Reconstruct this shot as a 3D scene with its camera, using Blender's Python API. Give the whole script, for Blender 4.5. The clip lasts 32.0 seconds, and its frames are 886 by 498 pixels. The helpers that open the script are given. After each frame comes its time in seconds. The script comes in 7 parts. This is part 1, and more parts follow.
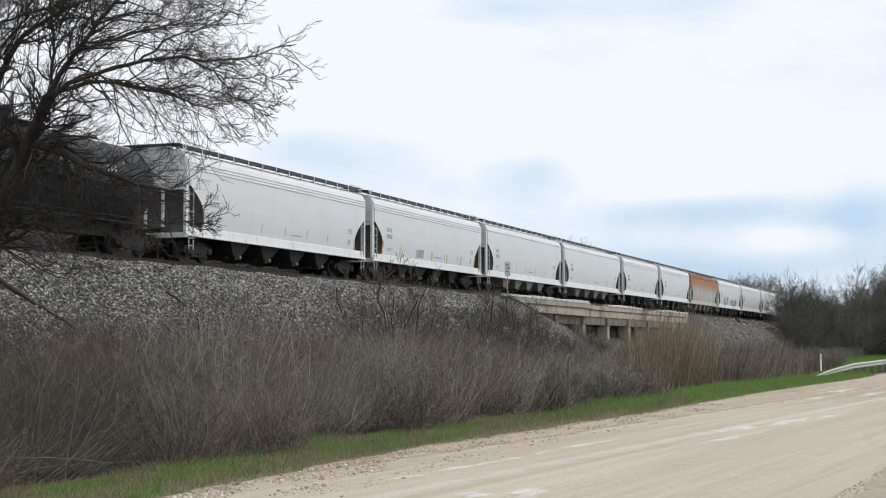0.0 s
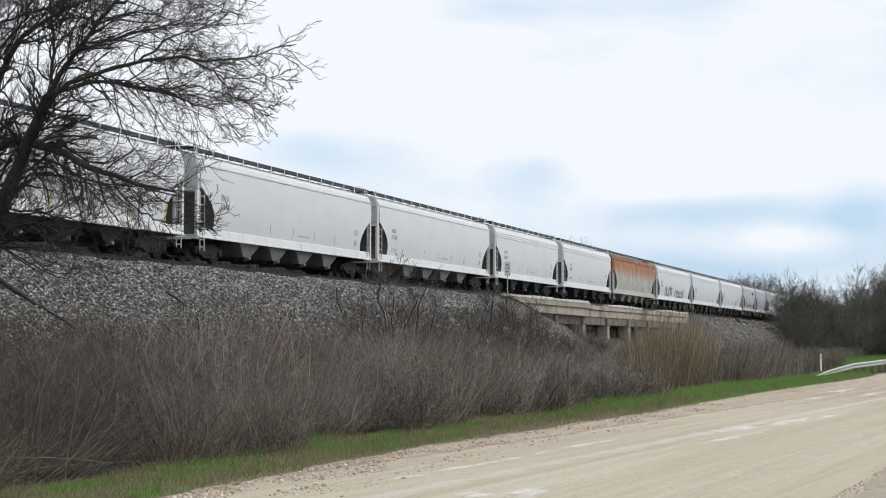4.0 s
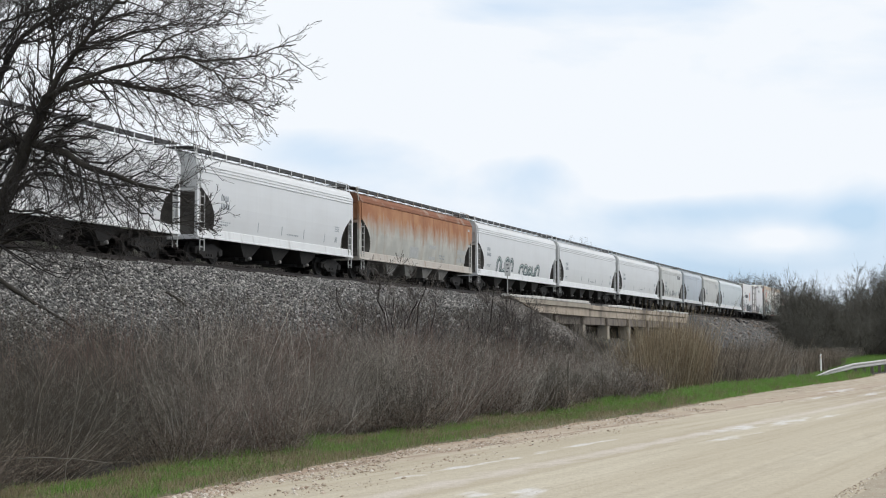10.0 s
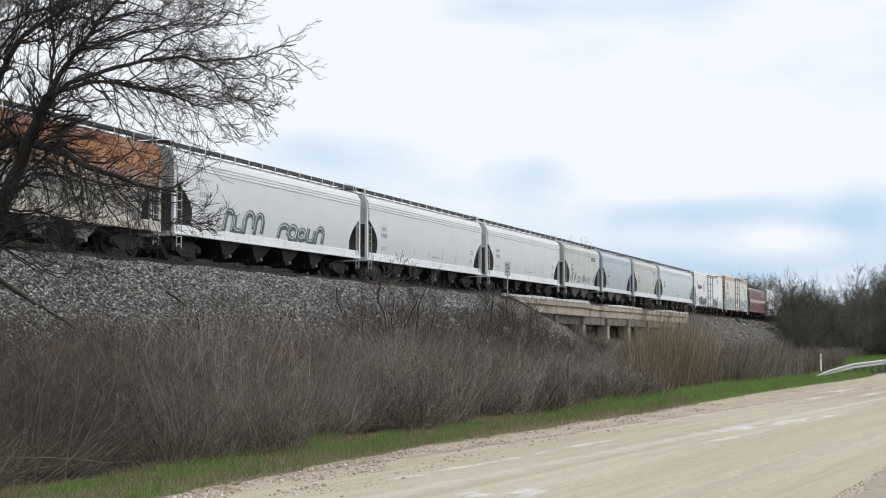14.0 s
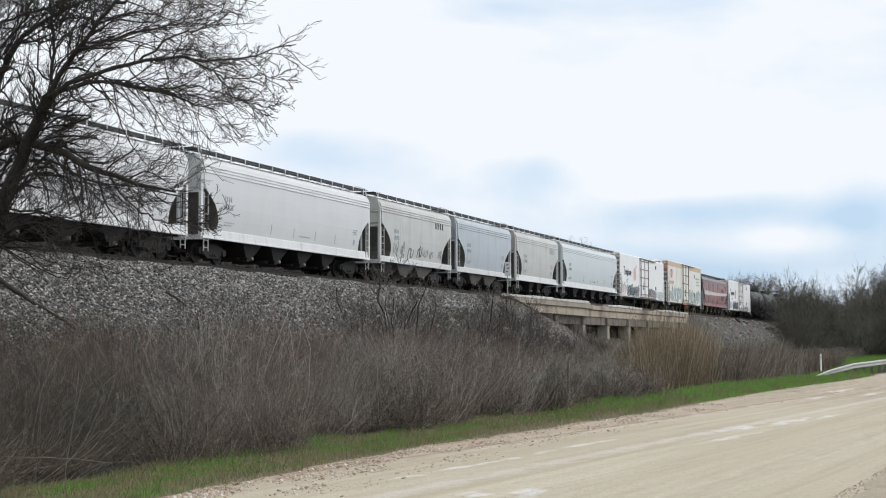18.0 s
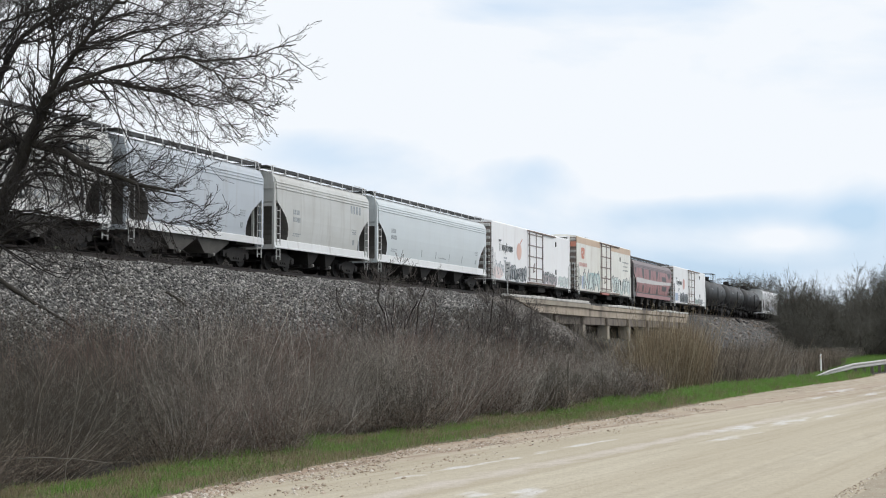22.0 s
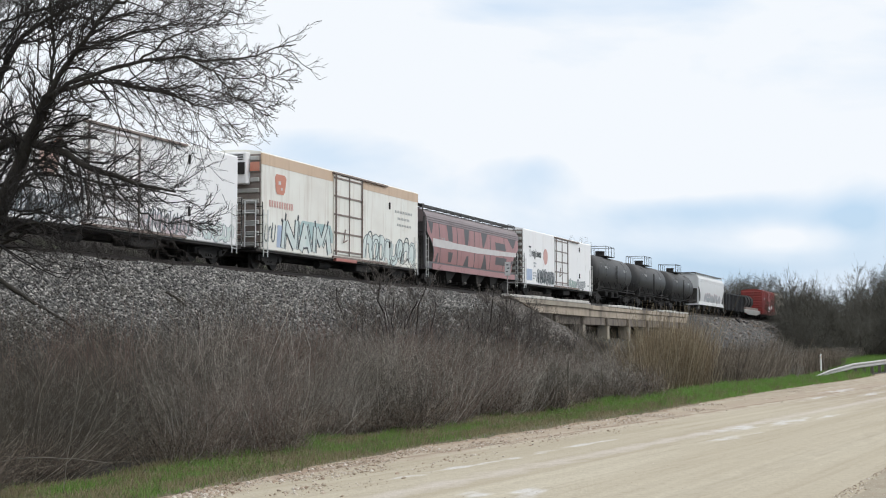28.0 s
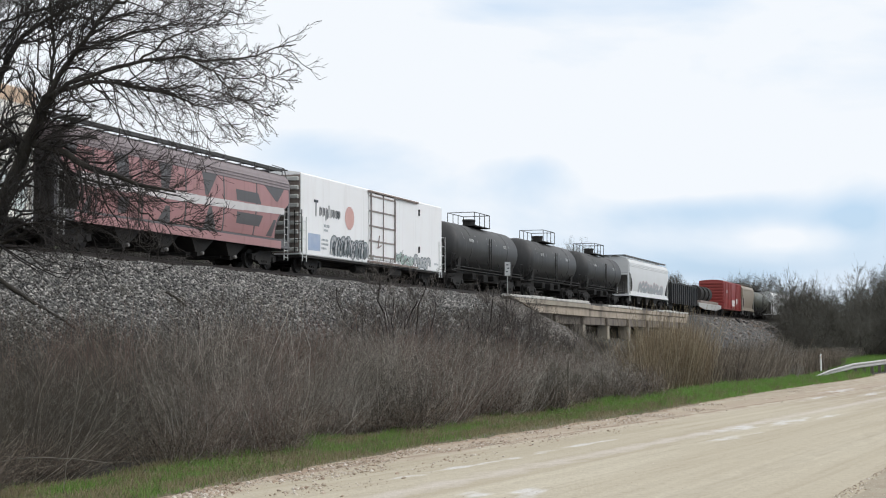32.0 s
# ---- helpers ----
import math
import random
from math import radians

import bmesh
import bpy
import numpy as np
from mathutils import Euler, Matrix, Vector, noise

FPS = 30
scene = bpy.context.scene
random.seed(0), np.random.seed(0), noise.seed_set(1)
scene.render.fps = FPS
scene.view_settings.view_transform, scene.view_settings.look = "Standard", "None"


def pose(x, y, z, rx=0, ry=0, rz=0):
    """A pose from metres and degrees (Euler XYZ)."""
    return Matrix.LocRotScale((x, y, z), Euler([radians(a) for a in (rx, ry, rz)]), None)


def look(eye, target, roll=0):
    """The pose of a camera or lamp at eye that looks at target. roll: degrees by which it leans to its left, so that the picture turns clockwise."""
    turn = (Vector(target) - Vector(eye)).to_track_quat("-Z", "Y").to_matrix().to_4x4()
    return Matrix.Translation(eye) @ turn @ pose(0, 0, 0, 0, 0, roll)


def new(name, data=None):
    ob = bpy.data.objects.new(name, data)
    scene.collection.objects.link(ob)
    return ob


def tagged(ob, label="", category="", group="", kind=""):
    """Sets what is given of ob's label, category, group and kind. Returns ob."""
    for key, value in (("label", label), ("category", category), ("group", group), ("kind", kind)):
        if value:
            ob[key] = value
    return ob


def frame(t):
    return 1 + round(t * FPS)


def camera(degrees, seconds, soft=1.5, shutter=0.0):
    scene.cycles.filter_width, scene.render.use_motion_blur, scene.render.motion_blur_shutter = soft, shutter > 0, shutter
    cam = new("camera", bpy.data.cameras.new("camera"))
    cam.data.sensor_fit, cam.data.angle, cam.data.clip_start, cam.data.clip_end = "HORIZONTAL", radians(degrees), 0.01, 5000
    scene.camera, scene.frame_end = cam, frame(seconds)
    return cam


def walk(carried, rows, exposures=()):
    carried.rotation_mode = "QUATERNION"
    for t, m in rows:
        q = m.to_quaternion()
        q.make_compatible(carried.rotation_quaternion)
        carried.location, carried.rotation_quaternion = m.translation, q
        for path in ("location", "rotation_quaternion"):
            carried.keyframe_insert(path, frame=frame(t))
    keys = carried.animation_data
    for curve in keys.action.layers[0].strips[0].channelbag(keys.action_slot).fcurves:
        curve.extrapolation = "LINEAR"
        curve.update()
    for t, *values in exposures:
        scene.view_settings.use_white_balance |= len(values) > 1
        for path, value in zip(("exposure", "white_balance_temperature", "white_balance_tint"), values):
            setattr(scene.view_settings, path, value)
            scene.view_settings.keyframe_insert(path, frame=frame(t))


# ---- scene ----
# x runs along the track (away from the camera), y across it, z up; road level is 0
cam = camera(34.18, 32.0, soft=1.07)
HEAD, TILT = 20.12, 3.657
eye = Vector((0, 0, 1.8))
aim = eye + Vector((math.cos(radians(HEAD)) * 100, math.sin(radians(HEAD)) * 100, math.tan(radians(TILT)) * 100))
walk(cam, [(0.0, look(eye, aim)), (32.0, look(eye, aim))])

RAIL = 5.02          # top of rail
TRACK = 30.85        # centre line of the track


def run(t):
    """How far the train has rolled after t seconds."""
    return 9.2553 * t + 0.00334 * t * t - 0.000208 * t ** 3


# ---- sky and sun ----
# slope across, slope up, half widths, more or less cloud
SKY_GAPS = [(0.307, 0.113, 0.063, 0.019, -0.17), (0.215, 0.087, 0.075, 0.017, -0.16), (0.144, 0.088, 0.057, 0.013, -0.12), (0.064, 0.083, 0.036, 0.023, -0.2), (0.484, 0.152, 0.062, 0.02, -0.12), (0.272, 0.193, 0.129, 0.029, -0.05), (0.105, 0.067, 0.044, 0.009, 0.11), (0.152, 0.048, 0.082, 0.01, -0.1), (0.324, 0.245, 0.093, 0.011, -0.06)]
SUN_EL, SUN_AZ = 40.0, -75.0      # degrees; azimuth from +x towards +y
world = bpy.data.worlds.new("sky")
scene.world = world
world.use_nodes = True
wn, wl = world.node_tree.nodes, world.node_tree.links
wn.clear()
w_out = wn.new("ShaderNodeOutputWorld")
w_sky = wn.new("ShaderNodeTexSky")
w_sky.sky_type, w_sky.sun_disc = "NISHITA", False
w_sky.sun_elevation, w_sky.sun_rotation = radians(SUN_EL), radians(90 - SUN_AZ)
w_sky.air_density, w_sky.dust_density = 1.0, 2.0
w_bg_sky = wn.new("ShaderNodeBackground")
w_bg_sky.inputs["Strength"].default_value = 0.15
wl.new(w_sky.outputs[0], w_bg_sky.inputs[0])
w_bg_cloud = wn.new("ShaderNodeBackground")
w_bg_cloud.inputs["Strength"].default_value = 1.0
w_co = wn.new("ShaderNodeTexCoord")
w_map = wn.new("ShaderNodeMapping")
w_map.inputs["Location"].default_value = (3.1, 1.7, 0.35)
w_map.inputs["Scale"].default_value = (1.9, 1.9, 5.5)
wl.new(w_co.outputs["Generated"], w_map.inputs[0])
w_n = wn.new("ShaderNodeTexNoise")
w_n.inputs["Scale"].default_value = 1.7
w_n.inputs["Detail"].default_value = 6
w_n.inputs["Roughness"].default_value = 0.5
w_n.inputs["Distortion"].default_value = 0.4
wl.new(w_map.outputs[0], w_n.inputs["Vector"])
w_sep = wn.new("ShaderNodeSeparateXYZ")
wl.new(w_co.outputs["Generated"], w_sep.inputs[0])
w_band = wn.new("ShaderNodeValToRGB")          # clearer sky in a low band, full cloud above
w_band.color_ramp.elements[0].position, w_band.color_ramp.elements[0].color = 0.02, (0.5, 0.5, 0.5, 1)
w_band.color_ramp.elements[1].position, w_band.color_ramp.elements[1].color = 0.32, (0.75, 0.75, 0.75, 1)
for pos, val in ((0.06, 0.51), (0.10, 0.54), (0.135, 0.56), (0.165, 0.58), (0.205, 0.57), (0.235, 0.56)):
    el = w_band.color_ramp.elements.new(pos)
    el.color = (val, val, val, 1)
wl.new(w_sep.outputs["Z"], w_band.inputs[0])
w_add = wn.new("ShaderNodeMath")
w_add.operation = "ADD"
w_side = wn.new("ShaderNodeMath")              # a little clearer towards the road
w_side.operation = "MULTIPLY_ADD"
wl.new(w_sep.outputs["Y"], w_side.inputs[0])
w_side.inputs[1].default_value = 0.2
w_flat = wn.new("ShaderNodeMath")
w_flat.operation = "ADD"
wl.new(w_band.outputs[0], w_flat.inputs[0])
w_flat.inputs[1].default_value = -0.075
wl.new(w_flat.outputs[0], w_side.inputs[2])
wl.new(w_side.outputs[0], w_add.inputs[1])


def sky_math(op, *args):
    m = wn.new("ShaderNodeMath")
    m.operation = op
    for i, v in enumerate(args):
        if isinstance(v, (int, float)):
            m.inputs[i].default_value = v
        else:
            wl.new(v, m.inputs[i])
    return m.outputs[0]


# thin places and one bright bank in the cloud, by slope across and upwards
w_warp = wn.new("ShaderNodeTexNoise")
w_warp.inputs["Scale"].default_value, w_warp.inputs["Detail"].default_value = 7.0, 4.0
wl.new(w_co.outputs["Generated"], w_warp.inputs["Vector"])
w_wsep = wn.new("ShaderNodeSeparateColor")
wl.new(w_warp.outputs["Color"], w_wsep.inputs[0])
ahead = sky_math("MAXIMUM", w_sep.outputs["X"], 0.05)
sky_u = sky_math("ADD", sky_math("DIVIDE", w_sep.outputs["Y"], ahead), sky_math("MULTIPLY_ADD", w_wsep.outputs[0], 0.12, -0.06))
sky_v = sky_math("ADD", sky_math("DIVIDE", w_sep.outputs["Z"], ahead), sky_math("MULTIPLY_ADD", w_wsep.outputs[1], 0.04, -0.02))
cover = w_add.outputs[0]
wl.new(sky_math("MULTIPLY_ADD", w_n.outputs["Fac"], 0.65, 0.185), w_add.inputs[0])
for su, sv, ru, rv, amount in SKY_GAPS:
    du = sky_math("DIVIDE", sky_math("SUBTRACT", sky_u, su), ru)
    dv = sky_math("DIVIDE", sky_math("SUBTRACT", sky_v, sv), rv)
    fall = sky_math("EXPONENT", sky_math("MULTIPLY", sky_math("ADD", sky_math("MULTIPLY", du, du), sky_math("MULTIPLY", dv, dv)), -1.0))
    cover = sky_math("MULTIPLY_ADD", fall, amount, cover)
w_r = wn.new("ShaderNodeValToRGB")
w_r.color_ramp.elements[0].position, w_r.color_ramp.elements[0].color = 0.80, (0.75, 0.75, 0.75, 1)
w_r.color_ramp.elements[1].position, w_r.color_ramp.elements[1].color = 1.0, (1, 1, 1, 1)
wl.new(cover, w_r.inputs[0])
w_c = wn.new("ShaderNodeValToRGB")
w_c.color_ramp.elements[0].position, w_c.color_ramp.elements[0].color = 0.80, (0.56, 0.76, 1.0, 1)
w_c.color_ramp.elements[1].position, w_c.color_ramp.elements[1].color = 1.08, (0.905, 0.948, 1.0, 1)
el = w_c.color_ramp.elements.new(0.93)
el.color = (0.78, 0.88, 1.0, 1)
wl.new(cover, w_c.inputs[0])
wl.new(w_c.outputs[0], w_bg_cloud.inputs[0])
w_mix = wn.new("ShaderNodeMixShader")
wl.new(w_r.outputs[0], w_mix.inputs[0])
wl.new(w_bg_sky.outputs[0], w_mix.inputs[1])
wl.new(w_bg_cloud.outputs[0], w_mix.inputs[2])
wl.new(w_mix.outputs[0], w_out.inputs[0])

sun = new("sun", bpy.data.lights.new("sun", "SUN"))
sun.data.energy, sun.data.angle, sun.data.color = 1.2, radians(25), (1.0, 0.985, 0.97)
sun.matrix_world = look((math.cos(radians(SUN_AZ)) * 50, math.sin(radians(SUN_AZ)) * 50, math.tan(radians(SUN_EL)) * 50), (0, 0, 0))
scene.view_settings.exposure = 0.0


# ---- materials ----
def material(name):
    m = bpy.data.materials.new(name)
    m.use_nodes = True
    nt = m.node_tree
    return m, nt.nodes, nt.links, nt.nodes["Principled BSDF"]


def noise_node(n, l, scale, detail=4.0, stretch=(1, 1, 1), coord="Object"):
    co, mp, no = n.new("ShaderNodeTexCoord"), n.new("ShaderNodeMapping"), n.new("ShaderNodeTexNoise")
    mp.inputs["Scale"].default_value = stretch
    no.inputs["Scale"].default_value, no.inputs["Detail"].default_value = scale, detail
    l.new(co.outputs[coord], mp.inputs[0])
    l.new(mp.outputs[0], no.inputs["Vector"])
    return no.outputs["Fac"]


def ramp(n, l, fac, p0, p1, c0=(0, 0, 0), c1=(1, 1, 1)):
    r = n.new("ShaderNodeValToRGB")
    a, b = r.color_ramp.elements
    a.position, a.color, b.position, b.color = p0, (*c0, 1), p1, (*c1, 1)
    l.new(fac, r.inputs[0])
    return r.outputs[0]


def blend(n, l, fac, a, b, mode="MIX"):
    m = n.new("ShaderNodeMix")
    m.data_type, m.blend_type = "RGBA", mode
    for i, v in ((0, fac), (6, a), (7, b)):
        if isinstance(v, (int, float)):
            m.inputs[i].default_value = v
        elif isinstance(v, tuple):
            m.inputs[i].default_value = (*v, 1)
        else:
            l.new(v, m.inputs[i])
    return m.outputs[2]


def bump(n, l, b, height, strength, distance=0.02):
    bp = n.new("ShaderNodeBump")
    bp.inputs["Strength"].default_value, bp.inputs["Distance"].default_value = strength, distance
    l.new(height, bp.inputs["Height"])
    l.new(bp.outputs[0], b.inputs["Normal"])


def surface(name, c0, c1, scale=4.0, rough=0.7, metal=0.0, stretch=(1, 1, 1), fine=40.0, relief=0.2, spot=None, coord="Object", depth=0.02):
    """Two colours mixed by coarse and fine noise; spot: a third colour in stains."""
    m, n, l, b = material(name)
    coarse, grain = noise_node(n, l, scale, 5, stretch, coord), noise_node(n, l, fine, 3, stretch, coord)
    col = blend(n, l, ramp(n, l, coarse, 0.3, 0.7), c0, c1)
    col = blend(n, l, 0.35, col, blend(n, l, ramp(n, l, grain, 0.3, 0.7), c0, c1))
    if spot:
        stain = noise_node(n, l, scale * 0.6, 6, stretch, coord)
        col = blend(n, l, ramp(n, l, stain, 0.52, 0.72), col, spot)
    l.new(col, b.inputs["Base Color"])
    b.inputs["Roughness"].default_value, b.inputs["Metallic"].default_value = rough, metal
    bump(n, l, b, grain, relief, depth)
    return m


def island(name, colours, rough=0.9):
    """One of several colours for each loose piece."""
    m, n, l, b = material(name)
    g, r = n.new("ShaderNodeNewGeometry"), n.new("ShaderNodeValToRGB")
    r.color_ramp.interpolation = "LINEAR"
    while len(r.color_ramp.elements) < len(colours):
        r.color_ramp.elements.new(0.5)
    for i, (e, c) in enumerate(zip(r.color_ramp.elements, colours)):
        e.position, e.color = i / max(1, len(colours) - 1), (*c, 1)
    l.new(g.outputs["Random Per Island"], r.inputs[0])
    l.new(r.outputs[0], b.inputs["Base Color"])
    b.inputs["Roughness"].default_value = rough
    return m


def paint(name, c, grime=(0.28, 0.24, 0.2), amount=0.45, rough=0.45, streak=1.0):
    """Weathered rolling-stock paint: dirt running down, and a film of dust."""
    m, n, l, b = material(name)
    runs = noise_node(n, l, 1.6, 6, (2.2, 2.2, 0.22))
    film = noise_node(n, l, 0.45, 4, (1, 1, 1.4))
    speck = noise_node(n, l, 30, 2)
    info = n.new("ShaderNodeObjectInfo")
    tone = blend(n, l, info.outputs["Random"], tuple(v * 0.98 for v in c), tuple(min(1, v * 1.01) for v in c))
    col = blend(n, l, ramp(n, l, film, 0.35, 0.75, (0, 0, 0), (amount * 0.5,) * 3), tone, grime)
    col = blend(n, l, ramp(n, l, runs, 0.52, 0.8, (0, 0, 0), (amount * streak,) * 3), col, grime)
    l.new(col, b.inputs["Base Color"])
    b.inputs["Roughness"].default_value = rough
    bump(n, l, b, speck, 0.05, 0.01)
    return m


M = {}
M["white"] = paint("white_paint", (0.735, 0.738, 0.735), amount=0.22, streak=0.25)
M["cream"] = paint("cream_paint", (0.62, 0.622, 0.595), (0.28, 0.24, 0.19), amount=0.55, streak=0.6)
M["sill"] = paint("sill_paint", (0.78, 0.785, 0.77), amount=0.4)
M["grey"] = paint("grey_paint", (0.52, 0.56, 0.60), amount=0.3)
M["teal"] = paint("pale_teal_paint", (0.675, 0.72, 0.73), amount=0.2, streak=0.3)
M["endgrey"] = paint("end_paint", (0.5, 0.5, 0.48), amount=0.8)
M["reefer"] = paint("reefer_paint", (0.94, 0.93, 0.92), (0.6, 0.5, 0.45), amount=0.15)
M["reefer_old"] = paint("aged_reefer_paint", (0.9, 0.885, 0.81), (0.52, 0.42, 0.34), amount=0.5)
M["gold"] = paint("tan_band", (0.68, 0.5, 0.35), (0.4, 0.24, 0.14), amount=0.4)
M["endbrown"] = paint("dark_end_paint", (0.3, 0.25, 0.22), (0.12, 0.09, 0.075), amount=0.8)
M["red"] = paint("red_paint", (0.28, 0.03, 0.025), (0.2, 0.06, 0.04), amount=0.5)
M["tan"] = paint("tan_paint", (0.33, 0.27, 0.2), amount=0.5)
M["maroon"] = paint("grey_brown_paint", (0.1, 0.095, 0.096), (0.08, 0.06, 0.06), amount=0.4)
M["pink"] = paint("pink_spray", (0.42, 0.215, 0.21), (0.24, 0.125, 0.12), amount=0.7)
M["tankblack"] = paint("black_tank_paint", (0.032, 0.031, 0.031), (0.1, 0.095, 0.088), amount=0.5, rough=0.52)
M["tankgreen"] = paint("dull_green_tank_paint", (0.09, 0.095, 0.075), (0.2, 0.17, 0.13), amount=0.5)
M["black"] = paint("black_car_paint", (0.018, 0.019, 0.021), (0.07, 0.055, 0.045), amount=0.4, rough=0.6)
M["under"] = surface("underframe_grime", (0.012, 0.011, 0.0105), (0.03, 0.026, 0.023), 3.0, 0.85, fine=30)
M["chute"] = surface("hopper_chute", (0.28, 0.27, 0.25), (0.14, 0.13, 0.118), 2.0, 0.7, fine=25)
# grime darkened further to carry the shade of the car-end openings
M["slope"] = surface("shaded_grimy_sheet", (0.15, 0.14, 0.125), (0.07, 0.066, 0.06), 1.5, 0.8, fine=20)
M["rail"] = surface("rail_steel", (0.05, 0.036, 0.03), (0.03, 0.024, 0.02), 5.0, 0.6, 0.3)
M["galv"] = surface("dull_grating", (0.1, 0.1, 0.1), (0.06, 0.057, 0.054), 6.0, 0.7, 0.2)
M["palegrate"] = surface("grey_grating", (0.09, 0.09, 0.092), (0.05, 0.049, 0.049), 6.0, 0.7, 0.1)
M["lockbar"] = surface("rust_streaked_bars", (0.4, 0.37, 0.35), (0.2, 0.15, 0.13), 3.0, 0.8)
M["mauve"] = paint("mauve_grey_paint", (0.26, 0.21, 0.212), (0.14, 0.12, 0.12), amount=0.5)
M["mark"] = surface("faded_lettering", (0.27, 0.3, 0.32), (0.42, 0.445, 0.46), 5.0, 0.6)
M["markyellow"] = surface("faded_yellow_stripe", (0.6, 0.43, 0.12), (0.68, 0.55, 0.27), 4.0, 0.6)
M["markdark"] = surface("dark_lettering", (0.03, 0.035, 0.04), (0.07, 0.08, 0.09), 5.0, 0.6)
M["markpale"] = surface("pale_lettering", (0.5, 0.5, 0.48), (0.36, 0.36, 0.35), 5.0, 0.6)
M["spray_blue"] = surface("blue_spray", (0.33, 0.42, 0.60), (0.5, 0.56, 0.66), 2.0, 0.6)
M["spray_green"] = surface("green_spray", (0.28, 0.42, 0.36), (0.42, 0.5, 0.46), 2.0, 0.6)
M["spray_teal"] = surface("teal_spray", (0.30, 0.46, 0.47), (0.52, 0.62, 0.6), 2.0, 0.6)
M["spray_grey"] = surface("grey_spray", (0.3, 0.32, 0.34), (0.46, 0.47, 0.48), 2.0, 0.6)
M["spray_dark"] = surface("dark_teal_spray", (0.09, 0.115, 0.12), (0.2, 0.23, 0.235), 2.0, 0.6)
M["spray_deep"] = surface("deep_teal_spray", (0.06, 0.085, 0.09), (0.14, 0.175, 0.18), 2.5, 0.6)
M["spray_pale"] = surface("pale_teal_white_spray", (0.55, 0.66, 0.64), (0.76, 0.79, 0.75), 1.5, 0.6)
M["spray_mauve"] = surface("mauve_spray", (0.5, 0.4, 0.42), (0.62, 0.55, 0.55), 2.0, 0.6)
M["spray_white"] = surface("white_spray", (0.72, 0.7, 0.68), (0.6, 0.56, 0.55), 2.0, 0.6)
M["logo_orange"] = surface("orange_emblem", (0.76, 0.47, 0.38), (0.78, 0.56, 0.48), 2.0, 0.5)
M["logo_coral"] = surface("coral_emblem", (0.62, 0.33, 0.29), (0.7, 0.45, 0.4), 2.0, 0.5)
M["redstep"] = paint("faded_red_step", (0.5, 0.16, 0.13), amount=0.5)
M["spray_blush"] = surface("blush_spray", (0.76, 0.6, 0.57), (0.84, 0.76, 0.73), 1.5, 0.6)
M["logo_red"] = surface("red_emblem", (0.6, 0.2, 0.13), (0.64, 0.3, 0.21), 2.0, 0.5)
M["rust"] = surface("door_rust", (0.17, 0.115, 0.095), (0.33, 0.28, 0.25), 5.0, 0.8)
M["concrete"] = surface("weathered_concrete", (0.41, 0.36, 0.29), (0.29, 0.25, 0.2), 1.2, 0.9, fine=18, spot=(0.17, 0.15, 0.13), relief=0.4)
M["girder"] = surface("stained_girder_concrete", (0.52, 0.44, 0.35), (0.34, 0.275, 0.215), 0.6, 0.9, fine=3.0, spot=(0.12, 0.1, 0.082), relief=0.4, stretch=(1, 1, 0.45))
M["damp"] = surface("damp_concrete", (0.26, 0.215, 0.175), (0.13, 0.11, 0.092), 1.6, 0.9, fine=12, spot=(0.07, 0.06, 0.05), relief=0.5, stretch=(1, 1, 0.4))
M["curb"] = surface("pale_concrete", (0.72, 0.7, 0.66), (0.5, 0.48, 0.44), 1.5, 0.9, fine=20, spot=(0.3, 0.28, 0.25), relief=0.4)
M["tie"] = surface("timber_tie", (0.085, 0.07, 0.06), (0.05, 0.042, 0.036), 6.0, 0.9, stretch=(3, 0.6, 3), relief=0.5)
M["galvrail"] = surface("galvanised_guardrail", (0.42, 0.41, 0.39), (0.52, 0.51, 0.49), 3.0, 0.55, 0.2)
M["postwood"] = surface("grey_post_wood", (0.2, 0.18, 0.15), (0.12, 0.105, 0.09), 8.0, 0.9, stretch=(3, 3, 0.4), relief=0.6)
M["delin"] = surface("white_post_plastic", (0.8, 0.8, 0.78), (0.7, 0.7, 0.68), 6.0, 0.5)
M["sign"] = surface("sign_white", (0.62, 0.63, 0.62), (0.5, 0.5, 0.49), 8.0, 0.5)
M["bark"] = surface("dark_bark", (0.066, 0.058, 0.046), (0.024, 0.021, 0.017), 9.0, 0.95, stretch=(1, 1, 0.35), relief=0.9, fine=60)
M["twig"] = island("twigs", [(0.026, 0.022, 0.02), (0.05, 0.042, 0.037), (0.033, 0.028, 0.026)])
M["banktwig"] = island("bank_shrub_twigs", [(0.06, 0.051, 0.045), (0.2, 0.175, 0.155), (0.08, 0.069, 0.061), (0.13, 0.112, 0.098)])
M["fartwig"] = island("far_twigs", [(0.052, 0.049, 0.041), (0.135, 0.126, 0.105), (0.075, 0.074, 0.056)])
M["brush"] = island("dry_brush_stalks", [(0.05, 0.042, 0.035), (0.33, 0.292, 0.246), (0.035, 0.029, 0.025), (0.17, 0.143, 0.116), (0.62, 0.561, 0.473), (0.1, 0.088, 0.073), (0.21, 0.185, 0.155)])
M["darkbrush"] = island("green_brown_stalks", [(0.036, 0.03, 0.023), (0.1, 0.084, 0.062), (0.026, 0.022, 0.017), (0.14, 0.119, 0.089), (0.05, 0.043, 0.032), (0.07, 0.058, 0.042)])
M["silver"] = island("silver_stalks", [(0.15, 0.133, 0.111), (0.34, 0.307, 0.261), (0.08, 0.07, 0.059), (0.56, 0.512, 0.441), (0.2, 0.177, 0.149)])
M["reddish"] = island("reddish_stems", [(0.12, 0.075, 0.06), (0.27, 0.19, 0.155), (0.07, 0.047, 0.04)])
